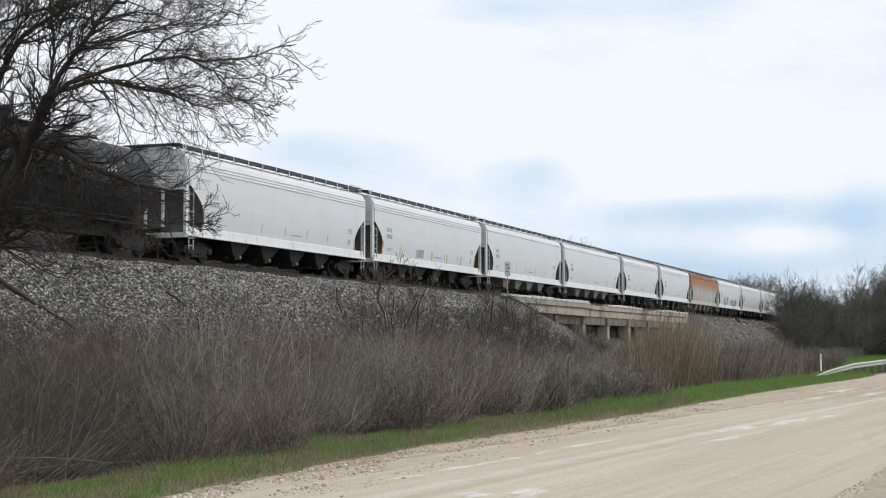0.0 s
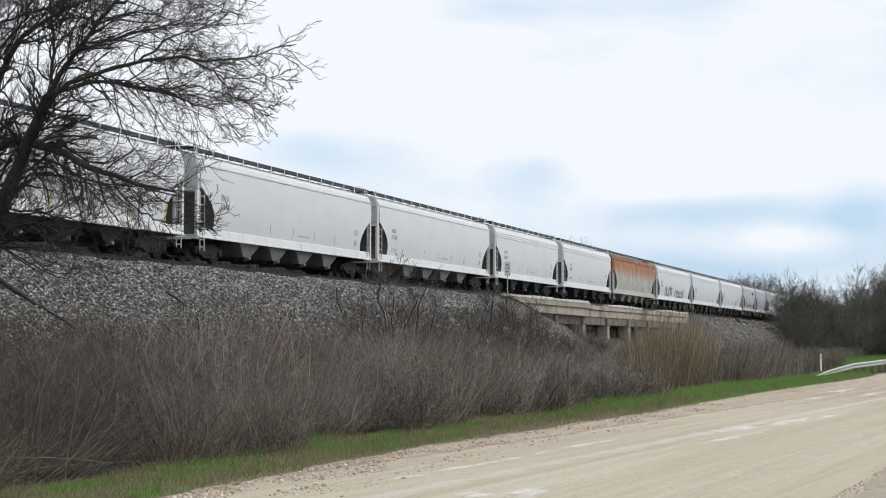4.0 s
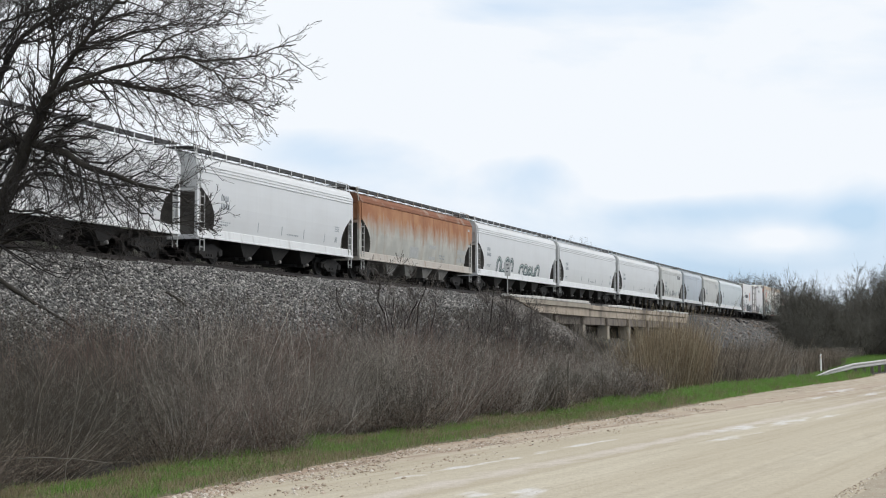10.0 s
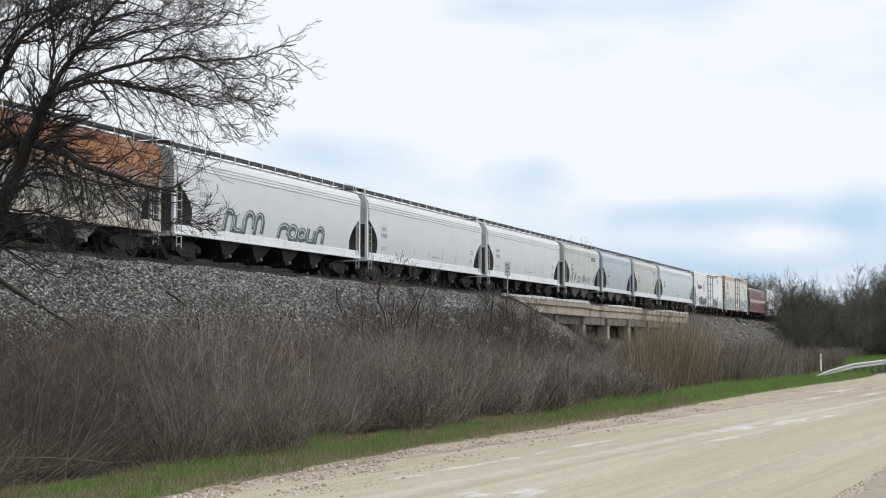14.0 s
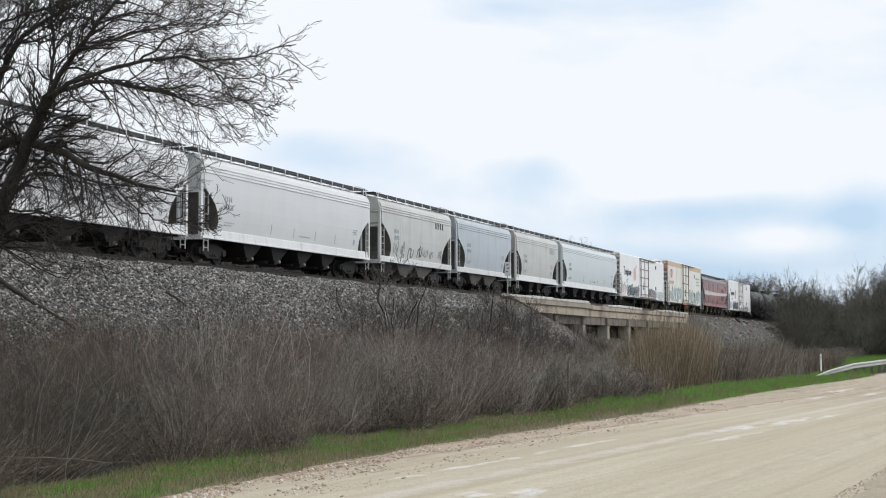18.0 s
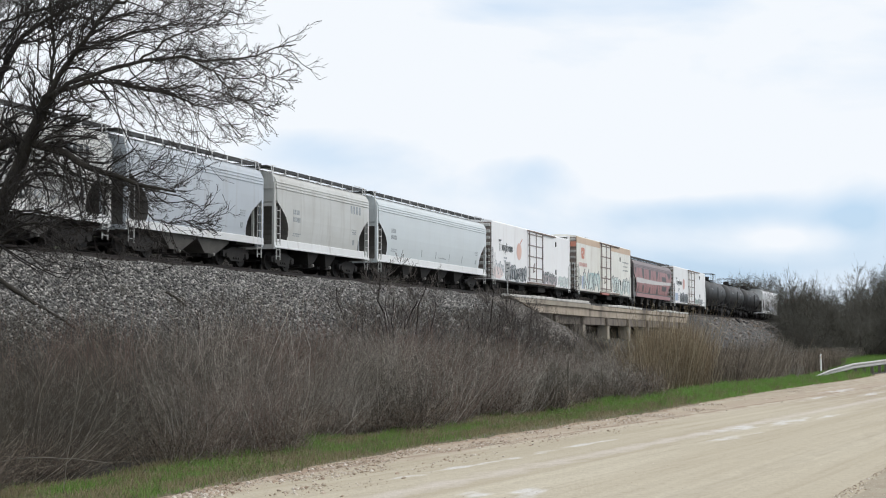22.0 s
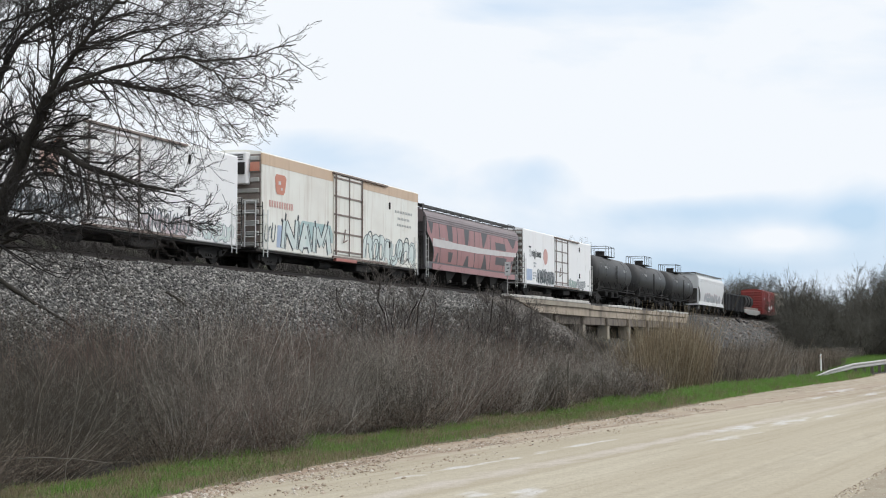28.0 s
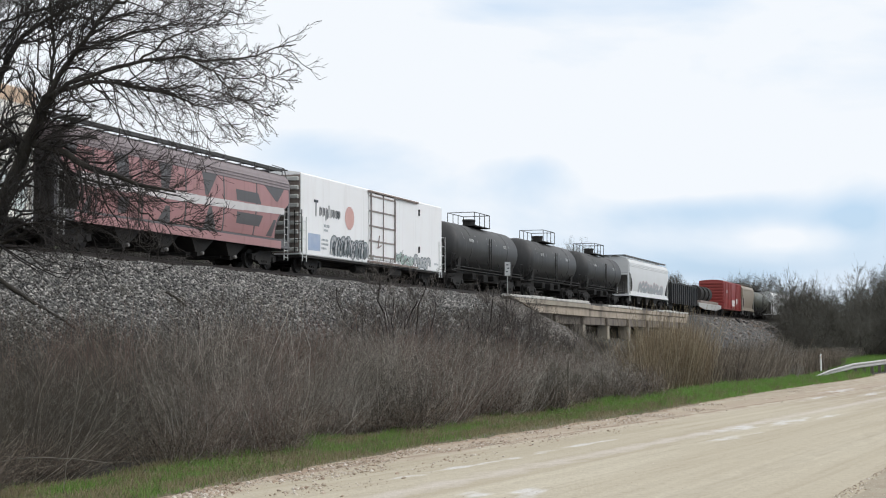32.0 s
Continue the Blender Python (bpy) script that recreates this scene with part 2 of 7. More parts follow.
# fallen stems toned down for the shade at the foot of the brush
M["tangle"] = island("shaded_fallen_stems", [(0.07, 0.051, 0.039), (0.19, 0.141, 0.107), (0.04, 0.031, 0.025), (0.32, 0.273, 0.214), (0.1, 0.073, 0.055)])
M["reed"] = island("dry_reeds", [(0.4, 0.325, 0.205), (0.19, 0.145, 0.095), (0.6, 0.51, 0.355), (0.11, 0.085, 0.058), (0.27, 0.2, 0.115), (0.22, 0.15, 0.09)])
M["drycane"] = island("pale_canes", [(0.26, 0.229, 0.182), (0.14, 0.117, 0.096), (0.36, 0.332, 0.282), (0.19, 0.137, 0.105)])
M["brownreed"] = island("brown_reeds", [(0.15, 0.12, 0.088), (0.085, 0.068, 0.053), (0.34, 0.285, 0.21), (0.06, 0.048, 0.039), (0.12, 0.085, 0.065), (0.42, 0.36, 0.28), (0.1, 0.08, 0.06)])
M["grass"] = island("fresh_grass", [(0.13, 0.28, 0.035), (0.18, 0.36, 0.05), (0.1, 0.21, 0.03), (0.23, 0.36, 0.08)], 0.7)
M["deepgrass"] = island("deep_green_grass", [(0.12, 0.23, 0.034), (0.18, 0.33, 0.05), (0.085, 0.16, 0.026), (0.22, 0.3, 0.075)], 0.7)
M["olive"] = island("olive_grass", [(0.11, 0.125, 0.038), (0.19, 0.18, 0.075), (0.08, 0.1, 0.028), (0.24, 0.21, 0.105), (0.13, 0.17, 0.042)], 0.8)
M["drygrass"] = island("dry_grass", [(0.3, 0.24, 0.135), (0.2, 0.185, 0.08), (0.36, 0.3, 0.19), (0.14, 0.11, 0.065)], 0.8)
M["stone"] = island("ballast_stones", [(0.1, 0.096, 0.09), (0.28, 0.268, 0.247), (0.026, 0.025, 0.023), (0.56, 0.53, 0.485), (0.13, 0.124, 0.117), (0.032, 0.03, 0.029), (0.2, 0.192, 0.18)], 0.9)
M["dirtstone"] = island("bank_earth", [(0.16, 0.146, 0.13), (0.27, 0.25, 0.226), (0.09, 0.08, 0.07), (0.2, 0.15, 0.115), (0.34, 0.315, 0.285), (0.12, 0.106, 0.094)], 0.95)
M["gravel"] = island("limestone_gravel", [(0.6, 0.52, 0.43), (0.4, 0.31, 0.225), (0.76, 0.7, 0.63), (0.48, 0.37, 0.28), (0.3, 0.22, 0.16), (0.54, 0.46, 0.37)], 0.95)
M["riprap"] = island("riprap_stones", [(0.19, 0.17, 0.152), (0.12, 0.108, 0.096), (0.27, 0.245, 0.22), (0.08, 0.072, 0.064), (0.16, 0.13, 0.11)], 0.95)


def maths(n, l, op, *args):
    m = n.new("ShaderNodeMath")
    m.operation = op
    for i, v in enumerate(args):
        if isinstance(v, (int, float)):
            m.inputs[i].default_value = v
        else:
            l.new(v, m.inputs[i])
    return m.outputs[0]


def road_material():
    m, n, l, b = material("caliche_road")
    co, sep = n.new("ShaderNodeTexCoord"), n.new("ShaderNodeSeparateXYZ")
    l.new(co.outputs["Object"], sep.inputs[0])
    x = sep.outputs["X"]
    w = maths(n, l, "MULTIPLY_ADD", x, 0.12, sep.outputs["Y"])       # across the wheel tracks
    lane = n.new("ShaderNodeCombineXYZ")
    l.new(x, lane.inputs[0])
    l.new(w, lane.inputs[1])

    def tracks(scale, detail, stretch):
        mp, no = n.new("ShaderNodeMapping"), n.new("ShaderNodeTexNoise")
        mp.inputs["Scale"].default_value = stretch
        no.inputs["Scale"].default_value, no.inputs["Detail"].default_value = scale, detail
        l.new(lane.outputs[0], mp.inputs[0])
        l.new(mp.outputs[0], no.inputs["Vector"])
        return no.outputs["Fac"]

    along, thin = tracks(1.0, 5, (0.03, 1.1, 1)), tracks(2.2, 7, (0.10, 2.4, 1))
    torn, fine, grit = tracks(2.0, 9, (0.6, 1.6, 1)), noise_node(n, l, 25, 4), noise_node(n, l, 8.0, 5)
    col = blend(n, l, ramp(n, l, along, 0.38, 0.62), (0.455, 0.39, 0.28), (0.575, 0.515, 0.395))
    col = blend(n, l, ramp(n, l, thin, 0.52, 0.7, (0, 0, 0), (0.5,) * 3), col, (0.38, 0.31, 0.22))
    far = maths(n, l, "MULTIPLY", ramp(n, l, maths(n, l, "MULTIPLY", x, 0.01), 0.37, 0.50), ramp(n, l, torn, 0.35, 0.62))
    col = blend(n, l, maths(n, l, "MULTIPLY", far, 0.75), col, (0.33, 0.245, 0.18))

    def band(at, half, strength, colour, base):
        d = maths(n, l, "ABSOLUTE", maths(n, l, "SUBTRACT", w, at))
        k = maths(n, l, "SUBTRACT", 1.0, maths(n, l, "DIVIDE", d, half))
        k = maths(n, l, "ADD", k, maths(n, l, "MULTIPLY_ADD", torn, 2.4, -1.2))
        return blend(n, l, ramp(n, l, k, 0.1, 0.9, (0, 0, 0), (strength,) * 3), base, colour)

    col = band(11.05, 1.1, 0.8, (0.43, 0.335, 0.25), col)
    col = band(10.66, 0.14, 0.75, (0.28, 0.19, 0.135), col)
    col = band(8.27, 0.3, 0.8, (0.62, 0.555, 0.49), col)
    col = band(5.2, 0.35, 0.35, (0.36, 0.3, 0.21), col)
    white = None
    for cx, cy, rx, ry in ((16.5, 4.9, 0.75, 0.36), (15.9, 5.45, 0.5, 0.2), (30.0, 4.5, 2.4, 0.36), (32.8, 3.85, 2.4, 0.36), (27.0, 4.2, 1.5, 0.2), (35.2, 3.25, 1.8, 0.2), (20.0, 6.75, 2.6, 0.14), (24.5, 6.3, 2.4, 0.12), (54, 4.4, 3.0, 0.4), (51, 3.2, 3.2, 0.32), (47, 4.6, 2.2, 0.2), (62, 3.0, 4.0, 0.35)):
        dx = maths(n, l, "DIVIDE", maths(n, l, "SUBTRACT", x, cx), rx)
        dy = maths(n, l, "DIVIDE", maths(n, l, "SUBTRACT", w, cy + 0.12 * cx), ry)
        k = maths(n, l, "SUBTRACT", 1.0, maths(n, l, "SQRT", maths(n, l, "ADD", maths(n, l, "MULTIPLY", dx, dx), maths(n, l, "MULTIPLY", dy, dy))))
        white = k if white is None else maths(n, l, "MAXIMUM", white, k)
    white = maths(n, l, "ADD", white, maths(n, l, "MULTIPLY_ADD", torn, 4.0, -2.0))
    col = blend(n, l, ramp(n, l, white, 0.2, 0.9, (0, 0, 0), (0.8,) * 3), col, (0.73, 0.71, 0.69))
    col = blend(n, l, ramp(n, l, fine, 0.42, 0.68, (0, 0, 0), (0.4,) * 3), col, (0.36, 0.3, 0.23))
    col = blend(n, l, ramp(n, l, grit, 0.54, 0.72, (0, 0, 0), (0.35,) * 3), col, (0.33, 0.27, 0.2))
    l.new(col, b.inputs["Base Color"])
    b.inputs["Roughness"].default_value = 0.9
    bump(n, l, b, fine, 0.5, 0.03)
    return m


M["road"] = road_material()
M["shoulder"] = surface("stony_shoulder", (0.42, 0.315, 0.22), (0.3, 0.215, 0.155), 1.6, 0.95, fine=22, relief=0.7, spot=(0.56, 0.49, 0.4), stretch=(0.5, 1, 1))
M["nearshoulder"] = surface("brown_gravel", (0.43, 0.37, 0.28), (0.33, 0.275, 0.2), 3.0, 0.95, fine=40, relief=0.8, spot=(0.42, 0.37, 0.28))
M["soil"] = surface("leaf_litter_soil", (0.035, 0.03, 0.025), (0.065, 0.055, 0.045), 1.5, 0.95, fine=14, relief=0.8, spot=(0.06, 0.075, 0.03))
# bed under the loose stones, darkened to paint the shade in their gaps
M["ballast"] = surface("gap_shaded_stone", (0.045, 0.043, 0.041), (0.085, 0.083, 0.08), 3.0, 0.95, fine=16, relief=0.9, spot=(0.16, 0.15, 0.14), depth=0.06)
M["turf"] = surface("turf_soil", (0.08, 0.084, 0.034), (0.15, 0.124, 0.075), 1.4, 0.95, fine=14, relief=0.8, spot=(0.21, 0.175, 0.12))


# ---- mesh tools ----
def mesh_of(bm, name, smooth=False):
    bmesh.ops.recalc_face_normals(bm, faces=bm.faces[:])
    me = bpy.data.meshes.new(name)
    bm.to_mesh(me)
    bm.free()
    if smooth:
        for p in me.polygons:
            p.use_smooth = True
    return me


def part(name, bm, mat, parent=None, label="", at=None, smooth=False):
    """Links a bmesh (or a mesh that alike parts share) as one object."""
    me = mesh_of(bm, name, smooth) if isinstance(bm, bmesh.types.BMesh) else bm
    if not me.materials:
        me.materials.append(mat)
    ob = new(name, me)
    if parent:
        ob.parent = parent
    if at is not None:
        ob.matrix_basis = at if isinstance(at, Matrix) else Matrix.Translation(at)
    if label:
        ob["label"] = label
    return ob


def thing(name, at, label, category, group="", kind=""):
    ob = new(name)
    ob.matrix_basis = at if isinstance(at, Matrix) else Matrix.Translation(at)
    return tagged(ob, label, category, group, kind)


def box(bm, x0, x1, y0, y1, z0, z1):
    v = [bm.verts.new(p) for p in ((x0, y0, z0), (x1, y0, z0), (x1, y1, z0), (x0, y1, z0), (x0, y0, z1), (x1, y0, z1), (x1, y1, z1), (x0, y1, z1))]
    for f in ((0, 3, 2, 1), (4, 5, 6, 7), (0, 1, 5, 4), (1, 2, 6, 5), (2, 3, 7, 6), (3, 0, 4, 7)):
        bm.faces.new([v[i] for i in f])
    return v


def bevelled(bm, width, segments=1):
    bmesh.ops.bevel(bm, geom=bm.edges[:], offset=width, segments=segments, affect="EDGES", profile=0.5)
    return bm


def loft(bm, rings, caps=True, closed=True):
    """Skins rings of points, one after another."""
    rows = [[bm.verts.new(p) for p in ring] for ring in rings]
    k = len(rows[0])
    for a, b in zip(rows, rows[1:]):
        for i in range(k if closed else k - 1):
            bm.faces.new((a[i], a[(i + 1) % k], b[(i + 1) % k], b[i]))
    if caps:
        bm.faces.new(rows[0][::-1])
        bm.faces.new(rows[-1])
    return bm


def extrude_yz(bm, profile, x0, x1):
    return loft(bm, [[(x, y, z) for y, z in profile] for x in (x0, x1)])


def extrude_xz(bm, profile, y0, y1):
    return loft(bm, [[(x, y, z) for x, z in profile] for y in (y0, y1)])


def rod(bm, p, q, r, k=5):
    p, q = Vector(p), Vector(q)
    d = (q - p).normalized()
    u = d.orthogonal().normalized()
    w = d.cross(u)
    rings = [[c + (u * math.cos(a) + w * math.sin(a)) * r for a in (2 * math.pi * i / k for i in range(k))] for c in (p, q)]
    return loft(bm, rings)


def lathe_x(bm, profile, k=20, cy=0.0, cz=0.0):
    """Turns (x, radius) pairs about the x axis."""
    return loft(bm, [[(x, cy + r * math.cos(2 * math.pi * i / k), cz + r * math.sin(2 * math.pi * i / k)) for i in range(k)] for x, r in profile])


def lathe_y(bm, profile, k=20, cx=0.0, cz=0.0):
    return loft(bm, [[(cx + r * math.cos(2 * math.pi * i / k), y, cz + r * math.sin(2 * math.pi * i / k)) for i in range(k)] for y, r in profile])


def raw_mesh(name, verts, faces, smooth=False):
    """A mesh from numpy arrays of corners and of equal-sided faces."""
    me = bpy.data.meshes.new(name)
    nf, k = faces.shape
    me.vertices.add(len(verts))
    me.vertices.foreach_set("co", np.ascontiguousarray(verts, dtype=np.float32).ravel())
    me.loops.add(nf * k)
    me.loops.foreach_set("vertex_index", np.ascontiguousarray(faces, dtype=np.int32).ravel())
    me.polygons.add(nf)
    me.polygons.foreach_set("loop_start", np.arange(0, nf * k, k, dtype=np.int32))
    me.polygons.foreach_set("loop_total", np.full(nf, k, dtype=np.int32))
    me.update(calc_edges=True)
    if smooth:
        me.polygons.foreach_set("use_smooth", np.ones(nf, dtype=bool))
    return me


def tubes(paths, radii, sides=3):
    """Tapered stems: paths (n, k, 3), radii (n, k)."""
    n, k, _ = paths.shape
    d = np.gradient(paths, axis=1)
    d /= np.linalg.norm(d, axis=2, keepdims=True) + 1e-9
    ref = np.zeros_like(d)
    ref[..., 0] = 1.0
    ref[np.abs(d[..., 0]) > 0.8] = (0, 1, 0)
    u = np.cross(d, ref)
    u /= np.linalg.norm(u, axis=2, keepdims=True) + 1e-9
    w = np.cross(d, u)
    a = 2 * np.pi * np.arange(sides) / sides
    v = paths[:, :, None] + radii[:, :, None, None] * (u[:, :, None] * np.cos(a)[None, None, :, None] + w[:, :, None] * np.sin(a)[None, None, :, None])
    base = (np.arange(n) * k * sides)[:, None, None] + (np.arange(k - 1) * sides)[None, :, None]
    i, j = np.arange(sides), (np.arange(sides) + 1) % sides
    f = np.stack([base + i, base + j, base + j + sides, base + i + sides], axis=-1)
    return v.reshape(-1, 3), f.reshape(-1, 4)


def stuff(name, mesh, mat, label, category):
    mesh.materials.append(mat)
    return tagged(new(name, mesh), label, category, kind="stuff")


rng = np.random.default_rng(7)


# ---- ground ----
def smooth(a, b, v):
    t = np.clip((np.asarray(v, float) - a) / (b - a), 0, 1)
    return t * t * (3 - 2 * t)


def road_edge(x):
    """The road's far edge: it bends away to the right beyond the bridge."""
    x = np.asarray(x, float)
    return np.interp(x, [0, 26, 32, 37.6, 42, 47, 54, 60.8, 70, 80, 90, 120, 420], [8.72, 8.72, 8.5, 8.15, 7.7, 7.15, 6.5, 5.97, 5.3, 4.9, 4.3, 1.7, -26])


def lane_edge(x):
    """Where the road gives way to grass."""
    x = np.asarray(x, float)
    return np.interp(x, [0, 18.6, 24.1, 28.9, 32.7, 37, 45.6, 52.7, 60.7, 71.5, 80, 90, 120, 420], [8.75, 8.73, 8.66, 8.13, 7.82, 7.52, 7.22, 6.85, 6.2, 5.1, 4.8, 4.3, 1.7, -26])


def creek(x):
    """1 along the bank, 0 where the creek cuts through under the bridge."""
    return 0.5 + 0.5 * np.maximum(1 - smooth(89, 105, x), smooth(146, 160, x))


def bank(y):
    """Height of the railway bank."""
    near = np.interp(y, [0, 19.5, 20.5, 27.9, 28.5, 29.4, 32.3, 33.2, 34.0, 37, 44, 62], [0, 0, 0.25, 4.38, 4.60, 4.84, 4.84, 4.60, 4.3, 5.0, 8.7, 9.6])
    return near


def height(x, y):
    x, y = np.asarray(x, float), np.asarray(y, float)
    g = creek(x)
    e = road_edge(x)
    dip = -0.12 * smooth(0.0, 1.5, y - e) - 0.55 * smooth(3.5, 8, y - e) * (1 - smooth(22, 26, y))
    cut = -0.6 * (1 - g) * smooth(16, 24, y) * (1 - smooth(33, 37, y))
    wave = 0.06 * np.sin(x * 0.9 + y * 0.7) * np.sin(y * 1.3 - x * 0.4) * smooth(1.5, 3, y - e)
    g = np.maximum(g, smooth(37, 43, y))
    return bank(y) * g + dip + cut + wave


def sheet(name, xs, ys, zfun, mat, lift=0.0):
    X, Y = np.meshgrid(xs, ys, indexing="ij")
    V = np.stack([X, Y, zfun(X, Y) + lift], -1).reshape(-1, 3)
    i = np.arange(len(xs) - 1)[:, None] * len(ys) + np.arange(len(ys) - 1)[None]
    f = np.stack([i, i + len(ys), i + len(ys) + 1, i + 1], -1).reshape(-1, 4)
    me = raw_mesh(name, V, f, True)
    me.materials.append(mat)
    return new(name, me)


XS = np.concatenate([[-3000, -800, -200, -60, -20, -5], np.arange(0, 70, 0.5), np.arange(70, 200, 1.0), np.arange(200, 400, 5.0), [420, 500, 700, 1200, 3500]])
YS = np.concatenate([[-3000, -700, -150, -40, -15, -6], np.arange(-3, 7, 1.0), np.arange(7, 45, 0.4), [46, 50, 60, 80, 150, 400, 1200, 3500]])
tagged(sheet("ground", XS, YS, lambda x, y: height(x, y), M["soil"]), "dark soil littered with dead leaves and weeds", "ground", kind="structure")


def strip(name, xs, lo, hi, n, mat, lift, wobble=0.0):
    """A band of ground between two edges that run along x."""
    t = np.linspace(0, 1, n)
    a, b = lo(xs), hi(xs)
    wob = wobble * (np.sin(xs * 1.7) + np.sin(xs * 0.63 + 1) + 0.7 * np.sin(xs * 4.1))
    Y = a[:, None] + (b + wob - a)[:, None] * t[None]
    X = np.repeat(xs[:, None], n, 1)
    V = np.stack([X, Y, height(X, Y) + lift], -1).reshape(-1, 3)
    i = np.arange(len(xs) - 1)[:, None] * n + np.arange(n - 1)[None]
    f = np.stack([i, i + n, i + n + 1, i + 1], -1).reshape(-1, 4)
    me = raw_mesh(name, V, f, True)
    me.materials.append(mat)
    return new(name, me)


xr = np.concatenate([np.arange(-40, 0, 4.0), np.arange(0, 120, 0.4), np.arange(120, 420, 6.0)])
tagged(strip("road", xr, lambda x: lane_edge(x) - 9.0, lambda x: lane_edge(x) - 0.16, 16, M["road"], 0.02, 0.05),
       "pale dusty caliche gravel road with white worn patches", "road", kind="structure")
tagged(strip("road_shoulder", xr, lambda x: lane_edge(x) - 0.6, lambda x: lane_edge(x) + 0.12, 8, M["shoulder"], 0.012, 0.07),
       "stony reddish gravel edge along the road", "road shoulder", kind="structure")
tagged(strip("near_shoulder", xr, lambda x: road_edge(x) - 11.5, lambda x: road_edge(x) - 7.36 - 0.085 * np.clip(x - 17.3, -8, 12), 9, M["nearshoulder"], 0.03, 0.05),
       "coarse brown gravel on the near road edge", "road shoulder", kind="structure")
tagged(strip("verge", xr, lambda x: lane_edge(x) + 0.02 + 0.9 * smooth(78, 82, x), lambda x: np.maximum(road_edge(x) + 3.1, 0.088 * x * smooth(80, 110, x)), 14, M["turf"], 0.008, 0.1),
       "green grass verge between road and brush", "verge", kind="structure")

xb = np.concatenate([np.arange(10, 165, 0.5), np.arange(165, 420, 3.0)])
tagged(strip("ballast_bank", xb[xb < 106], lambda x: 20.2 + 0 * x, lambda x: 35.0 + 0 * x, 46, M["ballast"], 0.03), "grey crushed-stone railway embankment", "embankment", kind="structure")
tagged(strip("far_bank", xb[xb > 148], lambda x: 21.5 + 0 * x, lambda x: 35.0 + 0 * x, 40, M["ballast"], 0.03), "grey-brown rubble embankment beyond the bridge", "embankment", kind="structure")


# ---- loose stones ----
def stones(n, x, y, size, lift=0.3, flat=0.7):
    """Rough eight-sided stones lying on the ground."""
    o = np.array([(1, 0, 0), (0, 1, 0), (-1, 0, 0), (0, -1, 0), (0, 0, 1), (0, 0, -1)], float)
    f = np.array([(0, 1, 4), (1, 2, 4), (2, 3, 4), (3, 0, 4), (1, 0, 5), (2, 1, 5), (3, 2, 5), (0, 3, 5)])
    s = size * (0.6 + 0.8 * rng.random((n, 1, 1))) * (0.7 + 0.6 * rng.random((n, 6, 1)))
    a = rng.random(n) * 6.283
    c, q = np.cos(a), np.sin(a)
    R = np.zeros((n, 3, 3))
    R[:, 0, 0], R[:, 0, 1], R[:, 1, 0], R[:, 1, 1], R[:, 2, 2] = c, -q, q, c, flat
    v = np.einsum("nij,nkj->nki", R, o[None] * s)
    tilt = (rng.random((n, 1, 2)) - 0.5) * 1.2
    v[:, :, 2] += v[:, :, 0] * tilt[:, :, 0] + v[:, :, 1] * tilt[:, :, 1]
    z = height(x, y) + (lift * size if np.isscalar(size) else 0.0)
    v += np.stack([x, y, z], -1)[:, None]
    return v.reshape(-1, 3), (f[None] + 6 * np.arange(n)[:, None, None]).reshape(-1, 3)


n = 88000
x = 26 + 76 * rng.random(n) ** 1.3
y = 20.8 + 8.7 * rng.random(n)
keep = (y < x * 0.79) & (x < 101) & (rng.random(n) > 0.75 * smooth(74, 88, x))
x, y = x[keep], y[keep]
v, f = stones(len(x), x, y, 0.059, 0.85)
stuff("ballast_stones", raw_mesh("ballast_stones", v, f), M["stone"], "loose grey and white crushed ballast stones on the bank", "ballast")
n = 16000
x, y = 84 + 22 * rng.random(n), 21 + 8 * rng.random(n)
v, f = stones(n, x, y, 0.1, 0.4)
stuff("bridge_riprap", raw_mesh("bridge_riprap", v, f), M["riprap"], "grey rubble on the bank by the bridge", "rubble")
n = 14000
x, y = 154 + 90 * rng.random(n), 20.5 + 8.4 * rng.random(n)
v, f = stones(n, x, y, 0.05 + 0.22 * rng.random((n, 1, 1)) ** 9, 0.3)
stuff("bank_rubble", raw_mesh("bank_rubble", v, f), M["dirtstone"], "grey-brown earth and rubble on the far bank", "rubble")
n = 34000
x = 12.5 + 50 * rng.random(n) ** 1.7
y = lane_edge(x) - 0.02 - np.abs(rng.normal(0, 0.62, n))
lump = np.array([noise.noise(Vector((a * 0.6, b * 1.6, 3))) for a, b in zip(x, y)]) + rng.normal(0, 0.22, n) - 0.35 * smooth(30, 48, x)
x, y = x[lump > 0.14], y[lump > 0.14]
n = len(x)
v, f = stones(n, x, y, 0.008 + 0.03 * rng.random((n, 1, 1)) ** 6, 0.0, 0.5)
v[:, 2] += 0.024
stuff("roadside_gravel", raw_mesh("roadside_gravel", v, f), M["gravel"], "loose pale limestone gravel along the road edge", "gravel")
n = 3000
x = 11 + 16 * rng.random(n)
y = road_edge(x) - 7.2 - 0.085 * (x - 17.3) - 1.6 * rng.random(n) ** 1.5
v, f = stones(n, x, y, 0.014, 1.6)
stuff("near_edge_gravel", raw_mesh("near_edge_gravel", v, f), M["gravel"], "coarse loose gravel on the near road edge", "gravel")
n = 7000
x = 12 + 40 * rng.random(n)
y = lane_edge(x) - 0.5 - 7.0 * rng.random(n)
v, f = stones(n, x, y, 0.011, 1.2)
stuff("road_pebbles", raw_mesh("road_pebbles", v, f), M["gravel"], "scattered small pebbles on the road", "pebbles")


